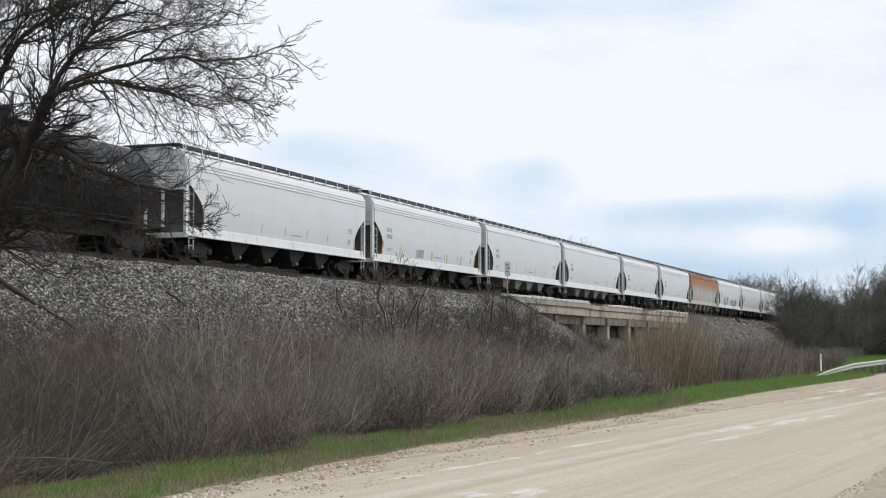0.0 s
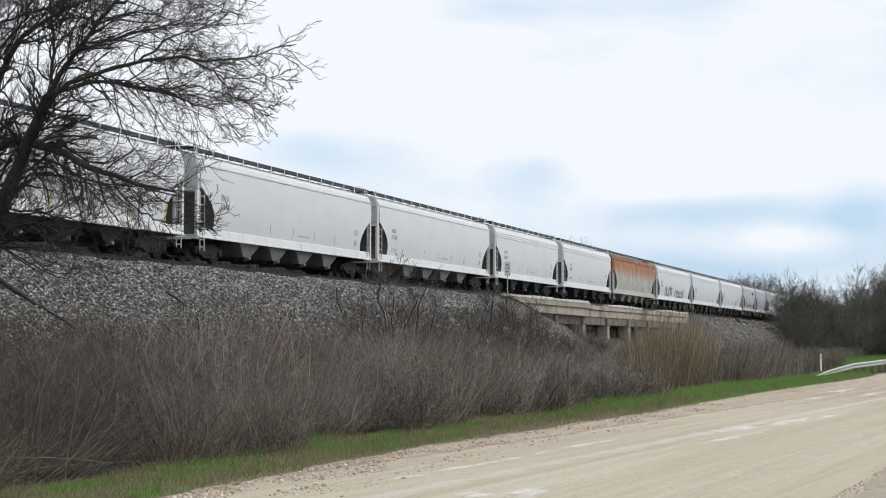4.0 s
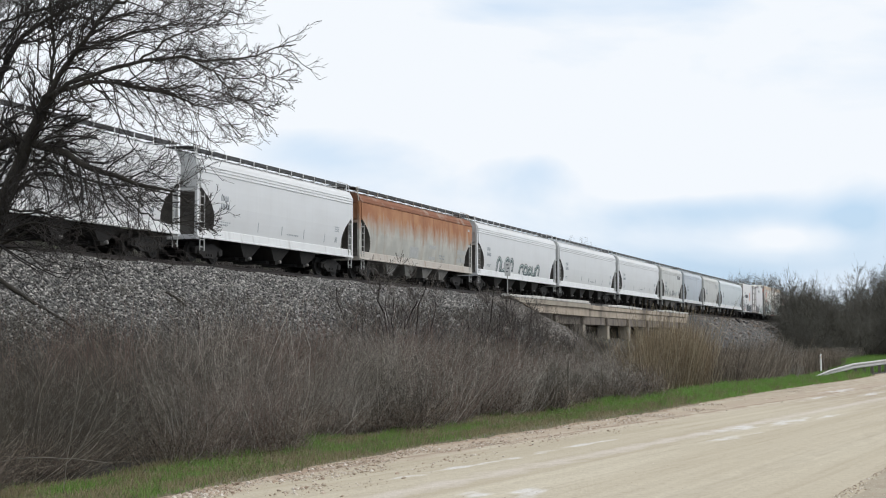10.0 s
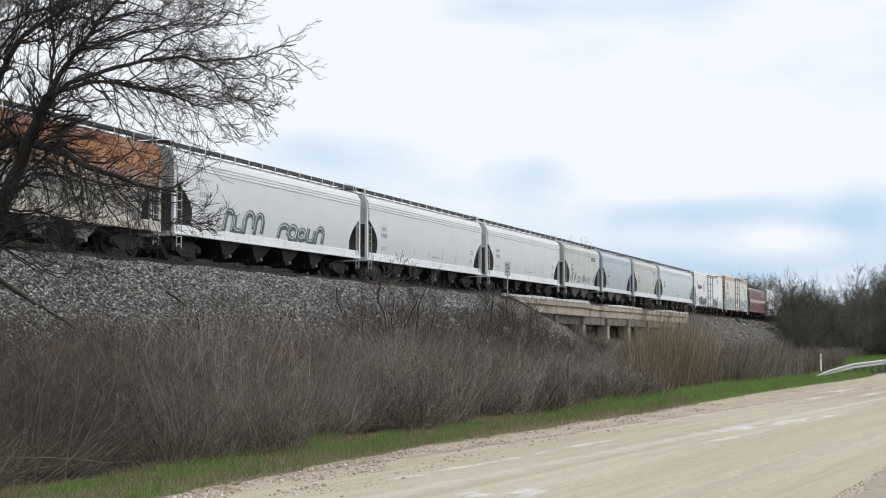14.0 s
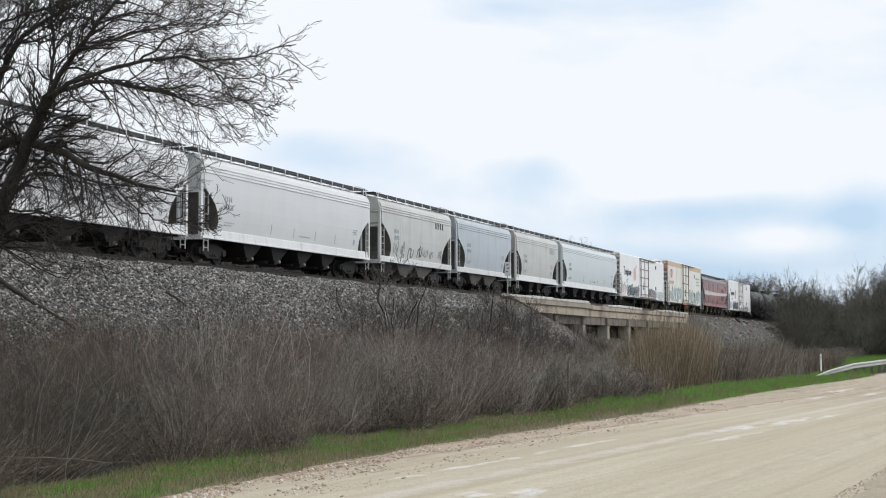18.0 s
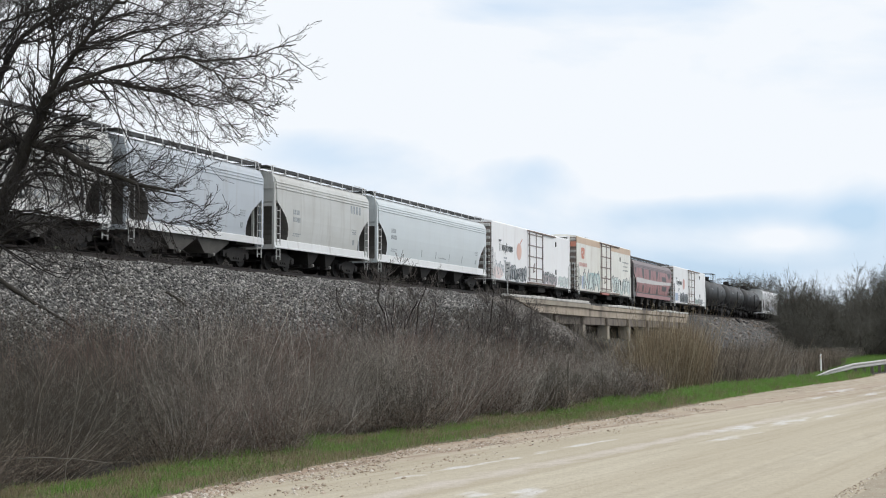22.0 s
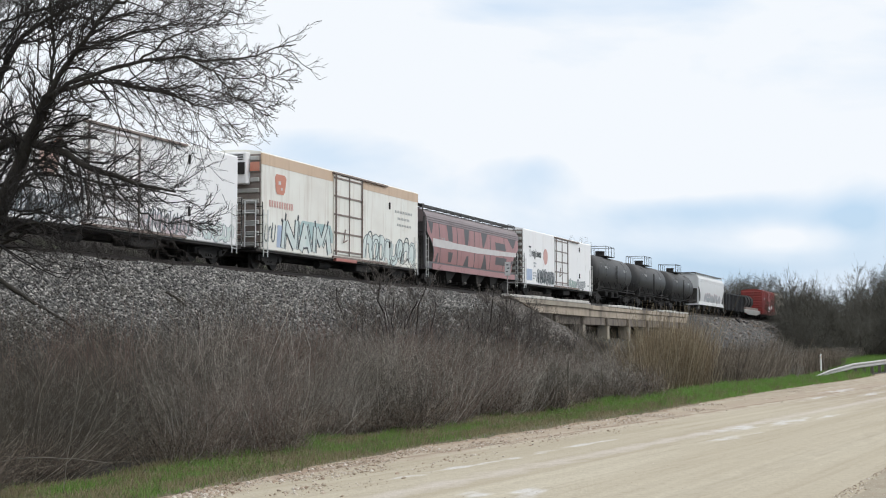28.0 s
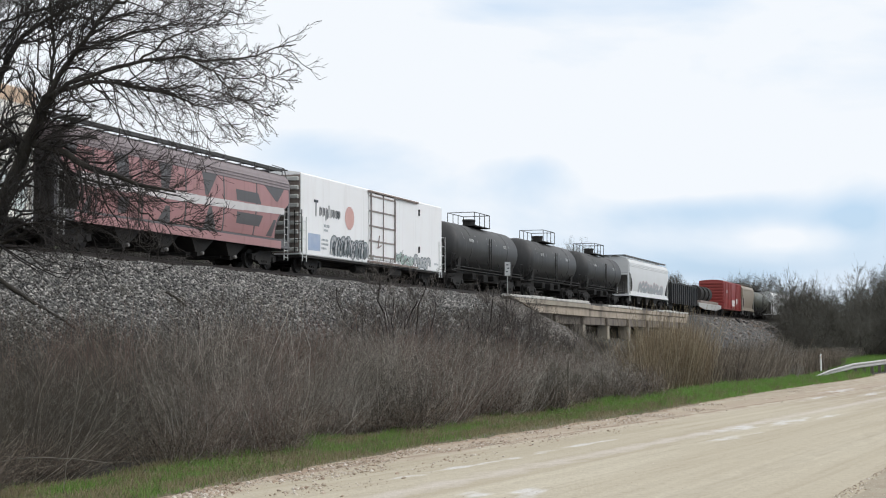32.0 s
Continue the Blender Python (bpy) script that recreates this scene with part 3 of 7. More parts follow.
# ---- track ----
def rail_profile():
    return [(-0.075, -0.17), (0.075, -0.17), (0.075, -0.155), (0.012, -0.14), (0.012, -0.05), (0.036, -0.04), (0.036, -0.004), (0.03, 0.0), (-0.03, 0.0), (-0.036, -0.004), (-0.036, -0.04), (-0.012, -0.05), (-0.012, -0.14), (-0.075, -0.155)]


for side in (-0.753, 0.753):
    bm = bmesh.new()
    extrude_yz(bm, [(TRACK + side + y, RAIL + z) for y, z in rail_profile()], -60, 620)
    tagged(part("rail", bm, M["rail"]), "rust-brown steel rail with a worn head", "rail", "rails of the track", "structure")
bm = bmesh.new()
box(bm, -0.115, 0.115, -1.3, 1.3, -0.17, 0)
tie_mesh = mesh_of(bevelled(bm, 0.012), "tie")
tie_mesh.materials.append(M["tie"])
track_bed = thing("sleepers", (0, TRACK, RAIL - 0.172), "dark weathered timber sleepers under the rails", "sleepers", kind="structure")
for i in range(300):
    part("tie", tie_mesh, M["tie"], track_bed, at=(34 + i * 0.53 + random.uniform(-0.03, 0.03), random.uniform(-0.04, 0.04), 0))
bm = bmesh.new()
for i in range(420):
    xx = 193.5 + i * 0.53
    box(bm, xx - 0.115, xx + 0.115, -1.3, 1.3, -0.17, 0)
tagged(part("far_ties", bm, M["tie"], track_bed), kind="stuff")

for dx, dy, turn, lean in ((0, 0, 4, 2), (2.3, -0.35, -7, -3), (4.4, 0.1, 9, 1), (1.4, 0.4, -3, 6)):
    tx, ty_ = 184.5 + dx, 27.6 + dy
    bm = bmesh.new()
    box(bm, -1.3, 1.3, -0.115, 0.115, -0.09, 0.09)
    old_tie = part("discarded_tie", bevelled(bm, 0.015), M["under"], at=pose(tx, ty_, float(height(tx, ty_)) + 0.14, lean, lean, turn))
    tagged(old_tie, "discarded dark timber sleeper lying on the bank", "sleeper", "discarded sleepers")

# ---- bridge ----
bridge = thing("railway_bridge", (0, 0, 0), "weathered concrete trestle railway bridge over a creek", "bridge")
bm = bmesh.new()
loft(bm, [[(92.4, yy, 4.36), (110.5, yy, 4.36), (110.5, yy, 3.74), (96.6, yy, 3.80)] for yy in (28.24, 28.75)])
part("wing_girder", bm, M["girder"], bridge, "stained buff concrete girder with a sloping end")
bm = bmesh.new()
loft(bm, [[(89.2, yy, 4.69), (110.5, yy, 4.69), (110.5, yy, 4.37), (92.2, yy, 4.37), (90.6, yy, 4.5)] for yy in (28.08, 28.75)])
part("wing_ledge", bm, M["concrete"], bridge, "projecting concrete ledge above the girder")
xs_b = [110.5, 118.5, 126.5, 134.5, 142.5, 154.5]
for a, b in zip(xs_b, xs_b[1:]):
    for y0, y1, y2 in ((28.66, 28.52, 28.95), (33.04, 33.18, 32.75)):
        bm = bmesh.new()
        box(bm, a + 0.03, b - 0.03, min(y0, y2), max(y0, y2), 3.74, 4.3)
        part("edge_girder", bevelled(bm, 0.03), M["girder"], bridge)
        bm = bmesh.new()
        box(bm, a + 0.02, b - 0.02, min(y1, y2), max(y1, y2), 4.31, 4.66)
        part("edge_ledge", bevelled(bm, 0.025), M["girder"], bridge)
bm = bmesh.new()
box(bm, 92, 156, 28.96, 32.74, 3.9, 4.62)
part("deck", bm, M["concrete"], bridge)
bm = bmesh.new()
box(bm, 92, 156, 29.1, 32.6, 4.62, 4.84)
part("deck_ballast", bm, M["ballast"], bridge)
xc = 89.0
for i, w in enumerate([5.4, 5.2, 5.3, 5.0, 2.0, 6.0, 3.4, 6.8, 3.0, 7.6, 3.6, 5.0, 7.0]):
    if xc + w > 154.6:
        break
    bm = bmesh.new()
    y0 = 28.04 if xc + w < 111 else 28.46
    z0 = 4.70 if xc + w < 111 else 4.665
    box(bm, xc + 0.04, xc + w - 0.04, y0, y0 + 0.55, z0, z0 + 0.17 + 0.05 * (i % 2))
    if i not in (5, 9):
        part("curb_block", bevelled(bm, 0.03), M["curb"], bridge, "pale chipped concrete curb block")
    else:
        bm.free()
    xc += w
for k, bx in enumerate([102.25, 110.25, 118.25, 126.25, 134.25, 142.25, 150.25]):
    bm = bmesh.new()
    box(bm, bx - 0.5, bx + 0.5, 28.5, 33.4, 3.1, 3.735)
    part("bent_cap", bevelled(bm, 0.04), M["damp"], bridge)
    for yy in (28.98, 31.0):
        bm = bmesh.new()
        box(bm, bx - 0.35, bx + 0.35, yy - 0.43, yy + 0.43, -2.2, 3.3)
        part("pier_column", bevelled(bm, 0.05), M["concrete"], bridge)
bm = bmesh.new()
loft(bm, [[(xx, yy, zz) for xx, zz in ((152.5, 3.7), (156, 3.7), (156, -1.5), (152.5, -1.5))] for yy in (28.9, 32.8)])
part("abutment", bm, M["concrete"], bridge)

bm = bmesh.new()
box(bm, 97, 154, 28.74, 29.2, 3.1, 3.736)
part("pier_lintel", bevelled(bm, 0.03), M["damp"], bridge, "stained concrete beam over the openings")
# backing added behind the piers so the openings read as deep shade
bm = bmesh.new()
loft(bm, [[(xx, 32.3, 3.88), (xx, 33.6, 3.88), (xx, 34.4, -2.5), (xx, 31.6, -2.5)] for xx in (94, 156)])
part("added_backing", bm, M["soil"], bridge, "added dark earth backing that keeps the openings under the deck dark")

# ---- number board beside the bridge ----
board = thing("trackside_sign", (89.6, 28.35, 4.6), "small white trackside number board on a thin post", "sign")
bm = bmesh.new()
box(bm, -0.03, 0.03, -0.03, 0.03, -0.3, 2.35)
part("post", bevelled(bm, 0.008), M["galvrail"], board)
bm = bmesh.new()
box(bm, -0.19, 0.19, -0.06, -0.035, 1.45, 2.35)
plate = part("plate", bevelled(bm, 0.006), M["sign"], board, at=pose(0, 0, 0, 0, 0, -62))
for i, (a, b, c, d) in enumerate([(-0.1, 0.06, 2.12, 2.2), (-0.02, 0.1, 1.9, 1.98), (-0.1, 0.02, 1.68, 1.75)]):
    bm = bmesh.new()
    box(bm, a, b, -0.064, -0.0605, c, d)
    part("lettering_bar", bm, M["markdark"], plate)

# ---- guardrail and delineator ----
guard = thing("guardrail", (0, 0, 0), "galvanised steel guardrail on timber posts with a flared end", "guardrail")


def w_beam(pts, h0):
    """The folded beam, swept through plan points with a height for each."""
    prof = [(-0.04, -0.155), (0.04, -0.11), (0.04, -0.06), (-0.035, -0.02), (-0.035, 0.02), (0.04, 0.06), (0.04, 0.11), (-0.04, 0.155)]
    bm, rings = bmesh.new(), []
    for i, (x, y, z) in enumerate(pts):
        k = float(np.interp(x, [75, 80], [0.45, 1.0]))
        q, p = pts[min(i + 1, len(pts) - 1)], pts[max(i - 1, 0)]
        d = Vector((q[0] - p[0], q[1] - p[1])).normalized()
        nx, ny = d.y, -d.x
        rings.append([(x + nx * u, y + ny * u, z + v * k) for u, v in prof] + [(x + nx * (u - 0.012), y + ny * (u - 0.012), z + v * k) for u, v in prof[::-1]])
    return loft(bm, rings)


GX = [(75.50, 7.51, -0.06), (78.00, 6.98, 0.18), (82.50, 6.11, 0.43), (86.00, 5.49, 0.49), (90.00, 4.84, 0.56)] + [(90 + i * 3.8, 4.84 - i * 0.36, 0.56) for i in range(1, 24)]
for a in range(0, len(GX) - 1, 4):
    part("beam", w_beam(GX[a:a + 5], 0), M["galvrail"], guard)
bm = bmesh.new()
box(bm, -0.09, 0.09, -0.09, 0.09, -0.5, 0.52)
gp = mesh_of(bevelled(bm, 0.012), "guard_post")
for i in range(50):
    xx = 81.5 + i * 1.9
    part("guard_post", gp, M["postwood"], guard, at=(xx, np.interp(xx, [p[0] for p in GX], [p[1] for p in GX]) + 0.17, 0))
delin = thing("delineator_post", (83.5, 7.98, -0.15), "thin white roadside delineator post", "marker post")
bm = bmesh.new()
box(bm, -0.07, 0.07, -0.03, 0.03, -0.2, 1.22)
part("shaft", bevelled(bm, 0.02), M["delin"], delin, at=pose(0, 0, 0, 0, -2, -20))
bm = bmesh.new()
box(bm, -0.045, 0.045, -0.034, -0.031, 0.98, 1.14)
part("reflector", bm, M["gold"], delin, at=pose(0, 0, 0, 0, -2, -20))


# ---- rolling stock: shared pieces ----
WHEELS = []          # wheelsets, to be turned as the train rolls
CARS = []            # (thing, place at the start)
KEEP = {}


def once(key, build):
    if key not in KEEP:
        KEEP[key] = build()
    return KEEP[key]


def wheelset_mesh():
    bm = bmesh.new()
    lathe_y(bm, [(-0.95, 0.07), (0.95, 0.07)], 10)
    for s in (-1, 1):
        lathe_y(bm, [(s * 0.82, 0.16), (s * 0.82, 0.42), (s * 0.70, 0.43), (s * 0.68, 0.46), (s * 0.675, 0.3), (s * 0.70, 0.14)], 24)
        for k in range(3):
            a = k * 2.0944
            box(bm, math.cos(a) * 0.27 - 0.04, math.cos(a) * 0.27 + 0.04, s * 0.83 - 0.012, s * 0.83 + 0.012, math.sin(a) * 0.27 - 0.04, math.sin(a) * 0.27 + 0.04)
    return mesh_of(bm, "wheelset")


def frame_mesh():
    bm = bmesh.new()
    prof = [(-1.15, 0.62), (-1.15, 0.40), (-0.95, 0.36), (-0.75, 0.42), (-0.45, 0.22), (0.45, 0.22), (0.75, 0.42), (0.95, 0.36), (1.15, 0.40), (1.15, 0.62), (0.8, 0.68), (0.4, 0.82), (-0.4, 0.82), (-0.8, 0.68)]
    extrude_xz(bm, prof, -0.09, 0.09)
    for sx in (-0.85, 0.85):
        lathe_y(bm, [(-0.16, 0.12), (-0.09, 0.15), (0.0, 0.15)], 10, sx, 0.46)
    for sx in (-0.2, 0.0, 0.2):
        lathe_y(bm, [(-0.13, 0.06), (-0.05, 0.06)], 8, sx, 0.36)
    return mesh_of(bm, "side_frame")


def bolster_mesh():
    bm = bmesh.new()
    box(bm, -0.2, 0.2, -1.1, 1.1, 0.5, 0.78)
    return mesh_of(bevelled(bm, 0.03), "truck")


def add_truck(car, x):
    t = part("truck", once("bolster", bolster_mesh), M["under"], car, at=(x, 0, 0))
    for s in (-1, 1):
        part("side_frame", once("sideframe", frame_mesh), M["under"], t, at=pose(0, s * 1.02, 0, 0, 0, 0 if s < 0 else 180))
    for i, s in enumerate((-0.88, 0.88)):
        w = part("wheelset", once("wheelset", wheelset_mesh), M["under"], t, at=(s, 0, 0.455))
        WHEELS.append((w, i))


def coupler_mesh():
    bm = bmesh.new()
    box(bm, -0.6, 0.12, -0.09, 0.09, 0.78, 0.98)
    box(bm, 0.08, 0.38, -0.16, 0.16, 0.72, 1.02)
    rod(bm, (0.1, 0.3, 0.85), (0.5, 0.12, 0.42), 0.03, 6)
    return mesh_of(bm, "coupler")


def add_couplers(car, half):
    for s in (-1, 1):
        part("coupler", once("coupler", coupler_mesh), M["under"], car, at=pose(s * half, 0, 0, 0, 0, 0 if s > 0 else 180))


def ladder_mesh(h, w, rungs):
    bm = bmesh.new()
    for sx in (-w / 2, w / 2):
        box(bm, sx - 0.016, sx + 0.016, -0.02, 0.02, 0, h)
    for i in range(rungs):
        z = h * (i + 0.5) / rungs
        box(bm, -w / 2, w / 2, -0.014, 0.014, z - 0.014, z + 0.014)
    return mesh_of(bm, "ladder")


def add_ladder(car, x, y, z, h, w, rungs, mat, turn=0, name="ladder"):
    me = once(("ladder", h, w, rungs, mat), lambda: ladder_mesh(h, w, rungs))
    return part(name, me, M[mat], car, at=pose(x, y, z, 0, 0, turn))


def side_y(z):
    """Half width of a hopper's bulging side."""
    return float(np.interp(z, [0.8, 1.2, 1.6, 2.0, 2.4, 2.8, 3.2, 3.6, 3.9, 4.3], [1.41, 1.43, 1.495, 1.545, 1.575, 1.585, 1.583, 1.565, 1.54, 1.5]))


def flat_y(z):
    return 1.56


def add_decal(car, name, strokes, width, mat, depth=side_y, lift=0.012, label=""):
    """Brush strokes (x, z) to (x, z) laid on the near side of a car, following its bulge."""
    bm = bmesh.new()
    base_lift = lift
    for si, (x0, z0, x1, z1, *w) in enumerate(strokes):
        lift = base_lift + 0.00035 * (si % 13)
        wd = (w[0] if w else width) / 2
        d = Vector((x1 - x0, z1 - z0))
        if d.length < 1e-6:
            continue
        n = Vector((-d.y, d.x)).normalized() * wd
        steps = max(2, int(abs(z1 - z0) / 0.35) + 1)
        rows = []
        for i in range(steps + 1):
            t = i / steps
            cx, cz = x0 + d.x * t, z0 + d.y * t
            rows.append([(cx + n.x, -depth(cz + n.y) - lift, cz + n.y), (cx - n.x, -depth(cz - n.y) - lift, cz - n.y)])
        for a, b in zip(rows, rows[1:]):
            q = [bm.verts.new(p) for p in (a[0], a[1], b[1], b[0])]
            bm.faces.new(q)
            r = [bm.verts.new((p[0], p[1] + lift * 0.8, p[2])) for p in (a[0], a[1], b[1], b[0])]
            for i in range(4):
                bm.faces.new((q[i], q[(i + 1) % 4], r[(i + 1) % 4], r[i]))
    made = part(name, bm, M[mat], car, label)
    return tagged(made, kind="stuff") if len(strokes) > 12 else made


def add_panel(car, name, quads, mat, depth=side_y, lift=0.012, label=""):
    """Flat painted shapes on the near side: each from (z, x, x) up to (z, x, x), following its bulge."""
    bm = bmesh.new()
    for z0, a0, b0, z1, a1, b1 in quads:
        steps = max(1, int((z1 - z0) / 0.2))
        rows = []
        for i in range(steps + 1):
            t = i / steps
            z = z0 + (z1 - z0) * t
            rows.append([bm.verts.new((x, -depth(z) - lift, z)) for x in (a0 + (a1 - a0) * t, b0 + (b1 - b0) * t)])
        for p, q in zip(rows, rows[1:]):
            bm.faces.new((p[0], p[1], q[1], q[0]))
    bmesh.ops.remove_doubles(bm, verts=bm.verts, dist=0.0005)
    return part(name, bm, M[mat], car, label)


def bars(x, z, w, h, n, mat="mark"):
    """A word turned into n plain upright bars."""
    step = w / n
    return [(x + i * step, z + h / 2, x + i * step + step * 0.55, z + h / 2, h) for i in range(n)]


def add_words(car, words, depth=side_y, mat="mark"):
    small = []
    for x, z, w, h, n in words:
        if h < 0.3:
            small += bars(x, z, w, h, n)
        else:
            for bar in bars(x, z, w, h, n):
                add_decal(car, "lettering_bar", [bar], 0.1, mat, depth, 0.008)
    if small:
        tagged(add_decal(car, "small_lettering", small, 0.1, mat, depth, 0.008), kind="stuff")


def arc(cx, cz, rx, rz, a0, a1, n=6):
    """A curved stroke, as short straight ones."""
    p = [(cx + rx * math.cos(radians(a0 + (a1 - a0) * i / n)), cz + rz * math.sin(radians(a0 + (a1 - a0) * i / n))) for i in range(n + 1)]
    return [(*p[i], *p[i + 1]) for i in range(n)]


def scrawl(rnd, x0, x1, z0, z1, count):
    """Spray-paint bubbles: leaning arches, loops and hooks that overlap and spell nothing."""
    out, step = [], (x1 - x0) / count
    for i in range(count):
        cx, w = x0 + step * (i + 0.5), step * rnd.uniform(0.36, 0.52)
        lo, hi = z0 + rnd.uniform(-0.04, 0.1), z1 - rnd.uniform(0, 0.3) * (z1 - z0)
        hh, slant = hi - lo, rnd.uniform(0.05, 0.3)
        kind = rnd.randrange(5)
        if kind in (0, 1):
            st = [(cx - w, lo, cx - w, lo + hh * 0.6)] + arc(cx, lo + hh * 0.6, w, hh * 0.4, 180, 0, 7) + [(cx + w, lo + hh * 0.6, cx + w, lo + hh * rnd.uniform(0, 0.3))]
        elif kind == 2:
            st = arc(cx, lo + hh * 0.42, w, hh * 0.42, 0, 360, 10) + [(cx + w, lo, cx + w * 1.1, lo + hh * 0.7)]
        elif kind == 3:
            st = arc(cx, lo + hh * 0.45, w, hh * 0.5, -60, 200, 8) + arc(cx + w * 0.2, lo + hh * 0.3, w * 0.5, hh * 0.22, 200, -60, 5)
        else:
            st = [(cx - w, hi, cx - w, lo + hh * 0.35)] + arc(cx, lo + hh * 0.35, w, hh * 0.33, 180, 360, 6) + [(cx + w, lo + hh * 0.35, cx + w, lo + hh * 0.9)]
        out += [(a + slant * (b - lo), b, c + slant * (d - lo), d) for a, b, c, d in st]
    return out


def add_tag(car, rnd, x0, x1, z0, z1, count, fill, line, depth, wide=0.3, thin=0.055, glint=True):
    """A spray-painted piece: fill, outline and pale glints."""
    g = []
    for (a, b, c, d) in scrawl(rnd, x0, x1, z0, z1, count):
        v = Vector((c - a, d - b))
        if v.length > 1e-4:
            q = v.normalized() * wide * 0.22
            g.append((a - q.x, b - q.y, c + q.x, d + q.y))
    add_decal(car, "graffiti_outline", g, wide + 2 * thin, line, depth, 0.008, "sprayed graffiti outline")
    add_decal(car, "graffiti_fill", g, wide, fill, depth, 0.013, "sprayed graffiti fill")
    if glint:
        tagged(add_decal(car, "graffiti_glint", [(a + 0.03, b + 0.02, (a + c) / 2, (b + d) / 2) for (a, b, c, d) in g[::2]], thin * 0.9, "spray_white", depth, 0.0185, "pale sprayed highlights"), kind="stuff")


# ---- covered hoppers ----
def hopper_body(half, short, z_low):
    bm, rings = bmesh.new(), []
    reach = 1.4 if short else 1.25
    for z, inn in ((z_low, 0.9), (z_low + 0.2, 0.97), (1.65, 1.0), (1.9, 0.97), (2.15, 0.88), (2.4, 0.72), (2.65, 0.48), (2.85, 0.24), (3.0, 0.06), (3.1, 0.0), (3.4, 0.0), (3.65, 0.0), (3.94, 0.0)):
        e, w = half - 0.22 - reach * inn, side_y(z)
        n = 6
        ring = [(-e + 2 * e * i / n, -w, z) for i in range(n + 1)] + [(e - 2 * e * i / n, w, z) for i in range(n + 1)]
        rings.append(ring)
    loft(bm, rings)
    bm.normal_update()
    # low end faces get the darker slot, with the opening's shade in its colour
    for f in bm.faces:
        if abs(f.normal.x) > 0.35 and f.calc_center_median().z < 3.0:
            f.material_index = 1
    return mesh_of(bm, "body")


def hopper_roof(half, plain=False):
    bm = bmesh.new()
    prof = [(1.53, 3.9), (1.57, 3.93), (1.57, 4.0), (1.5, 4.04), (1.48, 4.14), (1.36, 4.30), (1.0, 4.45), (0.5, 4.54), (0, 4.56)] if plain else [(1.53, 3.66), (1.59, 3.68), (1.59, 3.71), (1.57, 3.73), (1.565, 3.79), (1.585, 3.81), (1.585, 3.84), (1.56, 3.86), (1.555, 3.92), (1.575, 3.94), (1.575, 3.97), (1.545, 4.0), (1.5, 4.12), (1.36, 4.30), (1.0, 4.45), (0.5, 4.54), (0, 4.56)]
    prof = prof + [(-y, z) for y, z in prof[-2::-1]]
    extrude_yz(bm, prof, -half + 0.15, half - 0.15)
    return mesh_of(bm, "roof")


def walk_mesh(half, over):
    bm = bmesh.new()
    for s in (-1, 1):
        box(bm, -half + 0.3 - over, half - 0.3 + over, s * 0.98 - 0.3, s * 0.98 + 0.3, 4.63, 4.67)
        box(bm, -half + 0.3 - over, half - 0.3 + over, s * 1.26 - 0.012, s * 1.26 + 0.012, 4.53, 4.67)
    for s in (-1, 1):
        box(bm, s * (half - 0.05) - 0.3, s * (half - 0.05) + 0.3, -1.27, 1.27, 4.65, 4.685)
    return mesh_of(bm, "running_board")


def stay_mesh():
    bm = bmesh.new()
    box(bm, -0.022, 0.022, -1.30, -1.272, 4.3, 4.68)
    box(bm, -0.022, 0.022, 1.272, 1.30, 4.3, 4.68)
    box(bm, -0.018, 0.018, -1.25, 1.25, 4.60, 4.64)
    return mesh_of(bm, "running_board_stay")


def hatch_mesh(half):
    bm = bmesh.new()
    extrude_yz(bm, [(-0.36, 4.5), (0.36, 4.5), (0.34, 4.62), (0.2, 4.68), (-0.2, 4.68), (-0.34, 4.62)], -half + 0.8, half - 0.8)
    return mesh_of(bm, "hatch")


def bay_mesh(long, z_top, z_bot):
    bm = bmesh.new()
    loft(bm, [[(-long, -1.36, z_top), (long, -1.36, z_top), (long, 1.36, z_top), (-long, 1.36, z_top)],
              [(-long, -1.36, 0.93), (long, -1.36, 0.93), (long, 1.36, 0.93), (-long, 1.36, 0.93)],
              [(-long * 0.35, -1.2, z_bot), (long * 0.35, -1.2, z_bot), (long * 0.35, 1.2, z_bot), (-long * 0.35, 1.2, z_bot)]])
    return mesh_of(bm, "hopper_bay")


def gate_mesh():
    bm = bmesh.new()
    box(bm, -0.42, 0.42, -0.85, 0.85, -0.12, 0)
    box(bm, -0.1, 0.12, -1.16, -0.85, -0.16, 0.04)
    return mesh_of(bm, "outlet_gate")


def cap_mesh():
    bm = bmesh.new()
    lathe_y(bm, [(-1.3, 0.04), (-1.28, 0.075), (-1.12, 0.08)], 12, 0.2, -0.04)
    return mesh_of(bm, "outlet_cap")


def sill_mesh(half, deep, short):
    bm = bmesh.new()
    if short:
        prof = [(-1.5, 1.02), (-1.55, 1.02), (-1.55, 1.3), (-1.47, 1.34)]
    else:
        prof = [(-1.40, 0.98 - deep), (-1.57, 0.98 - deep), (-1.57, 1.03 - deep), (-1.54, 1.06 - deep), (-1.50, 1.36), (-1.44, 1.4)]
    extrude_yz(bm, prof, -half + 0.05, half - 0.05)
    return mesh_of(bm, "side_sill")


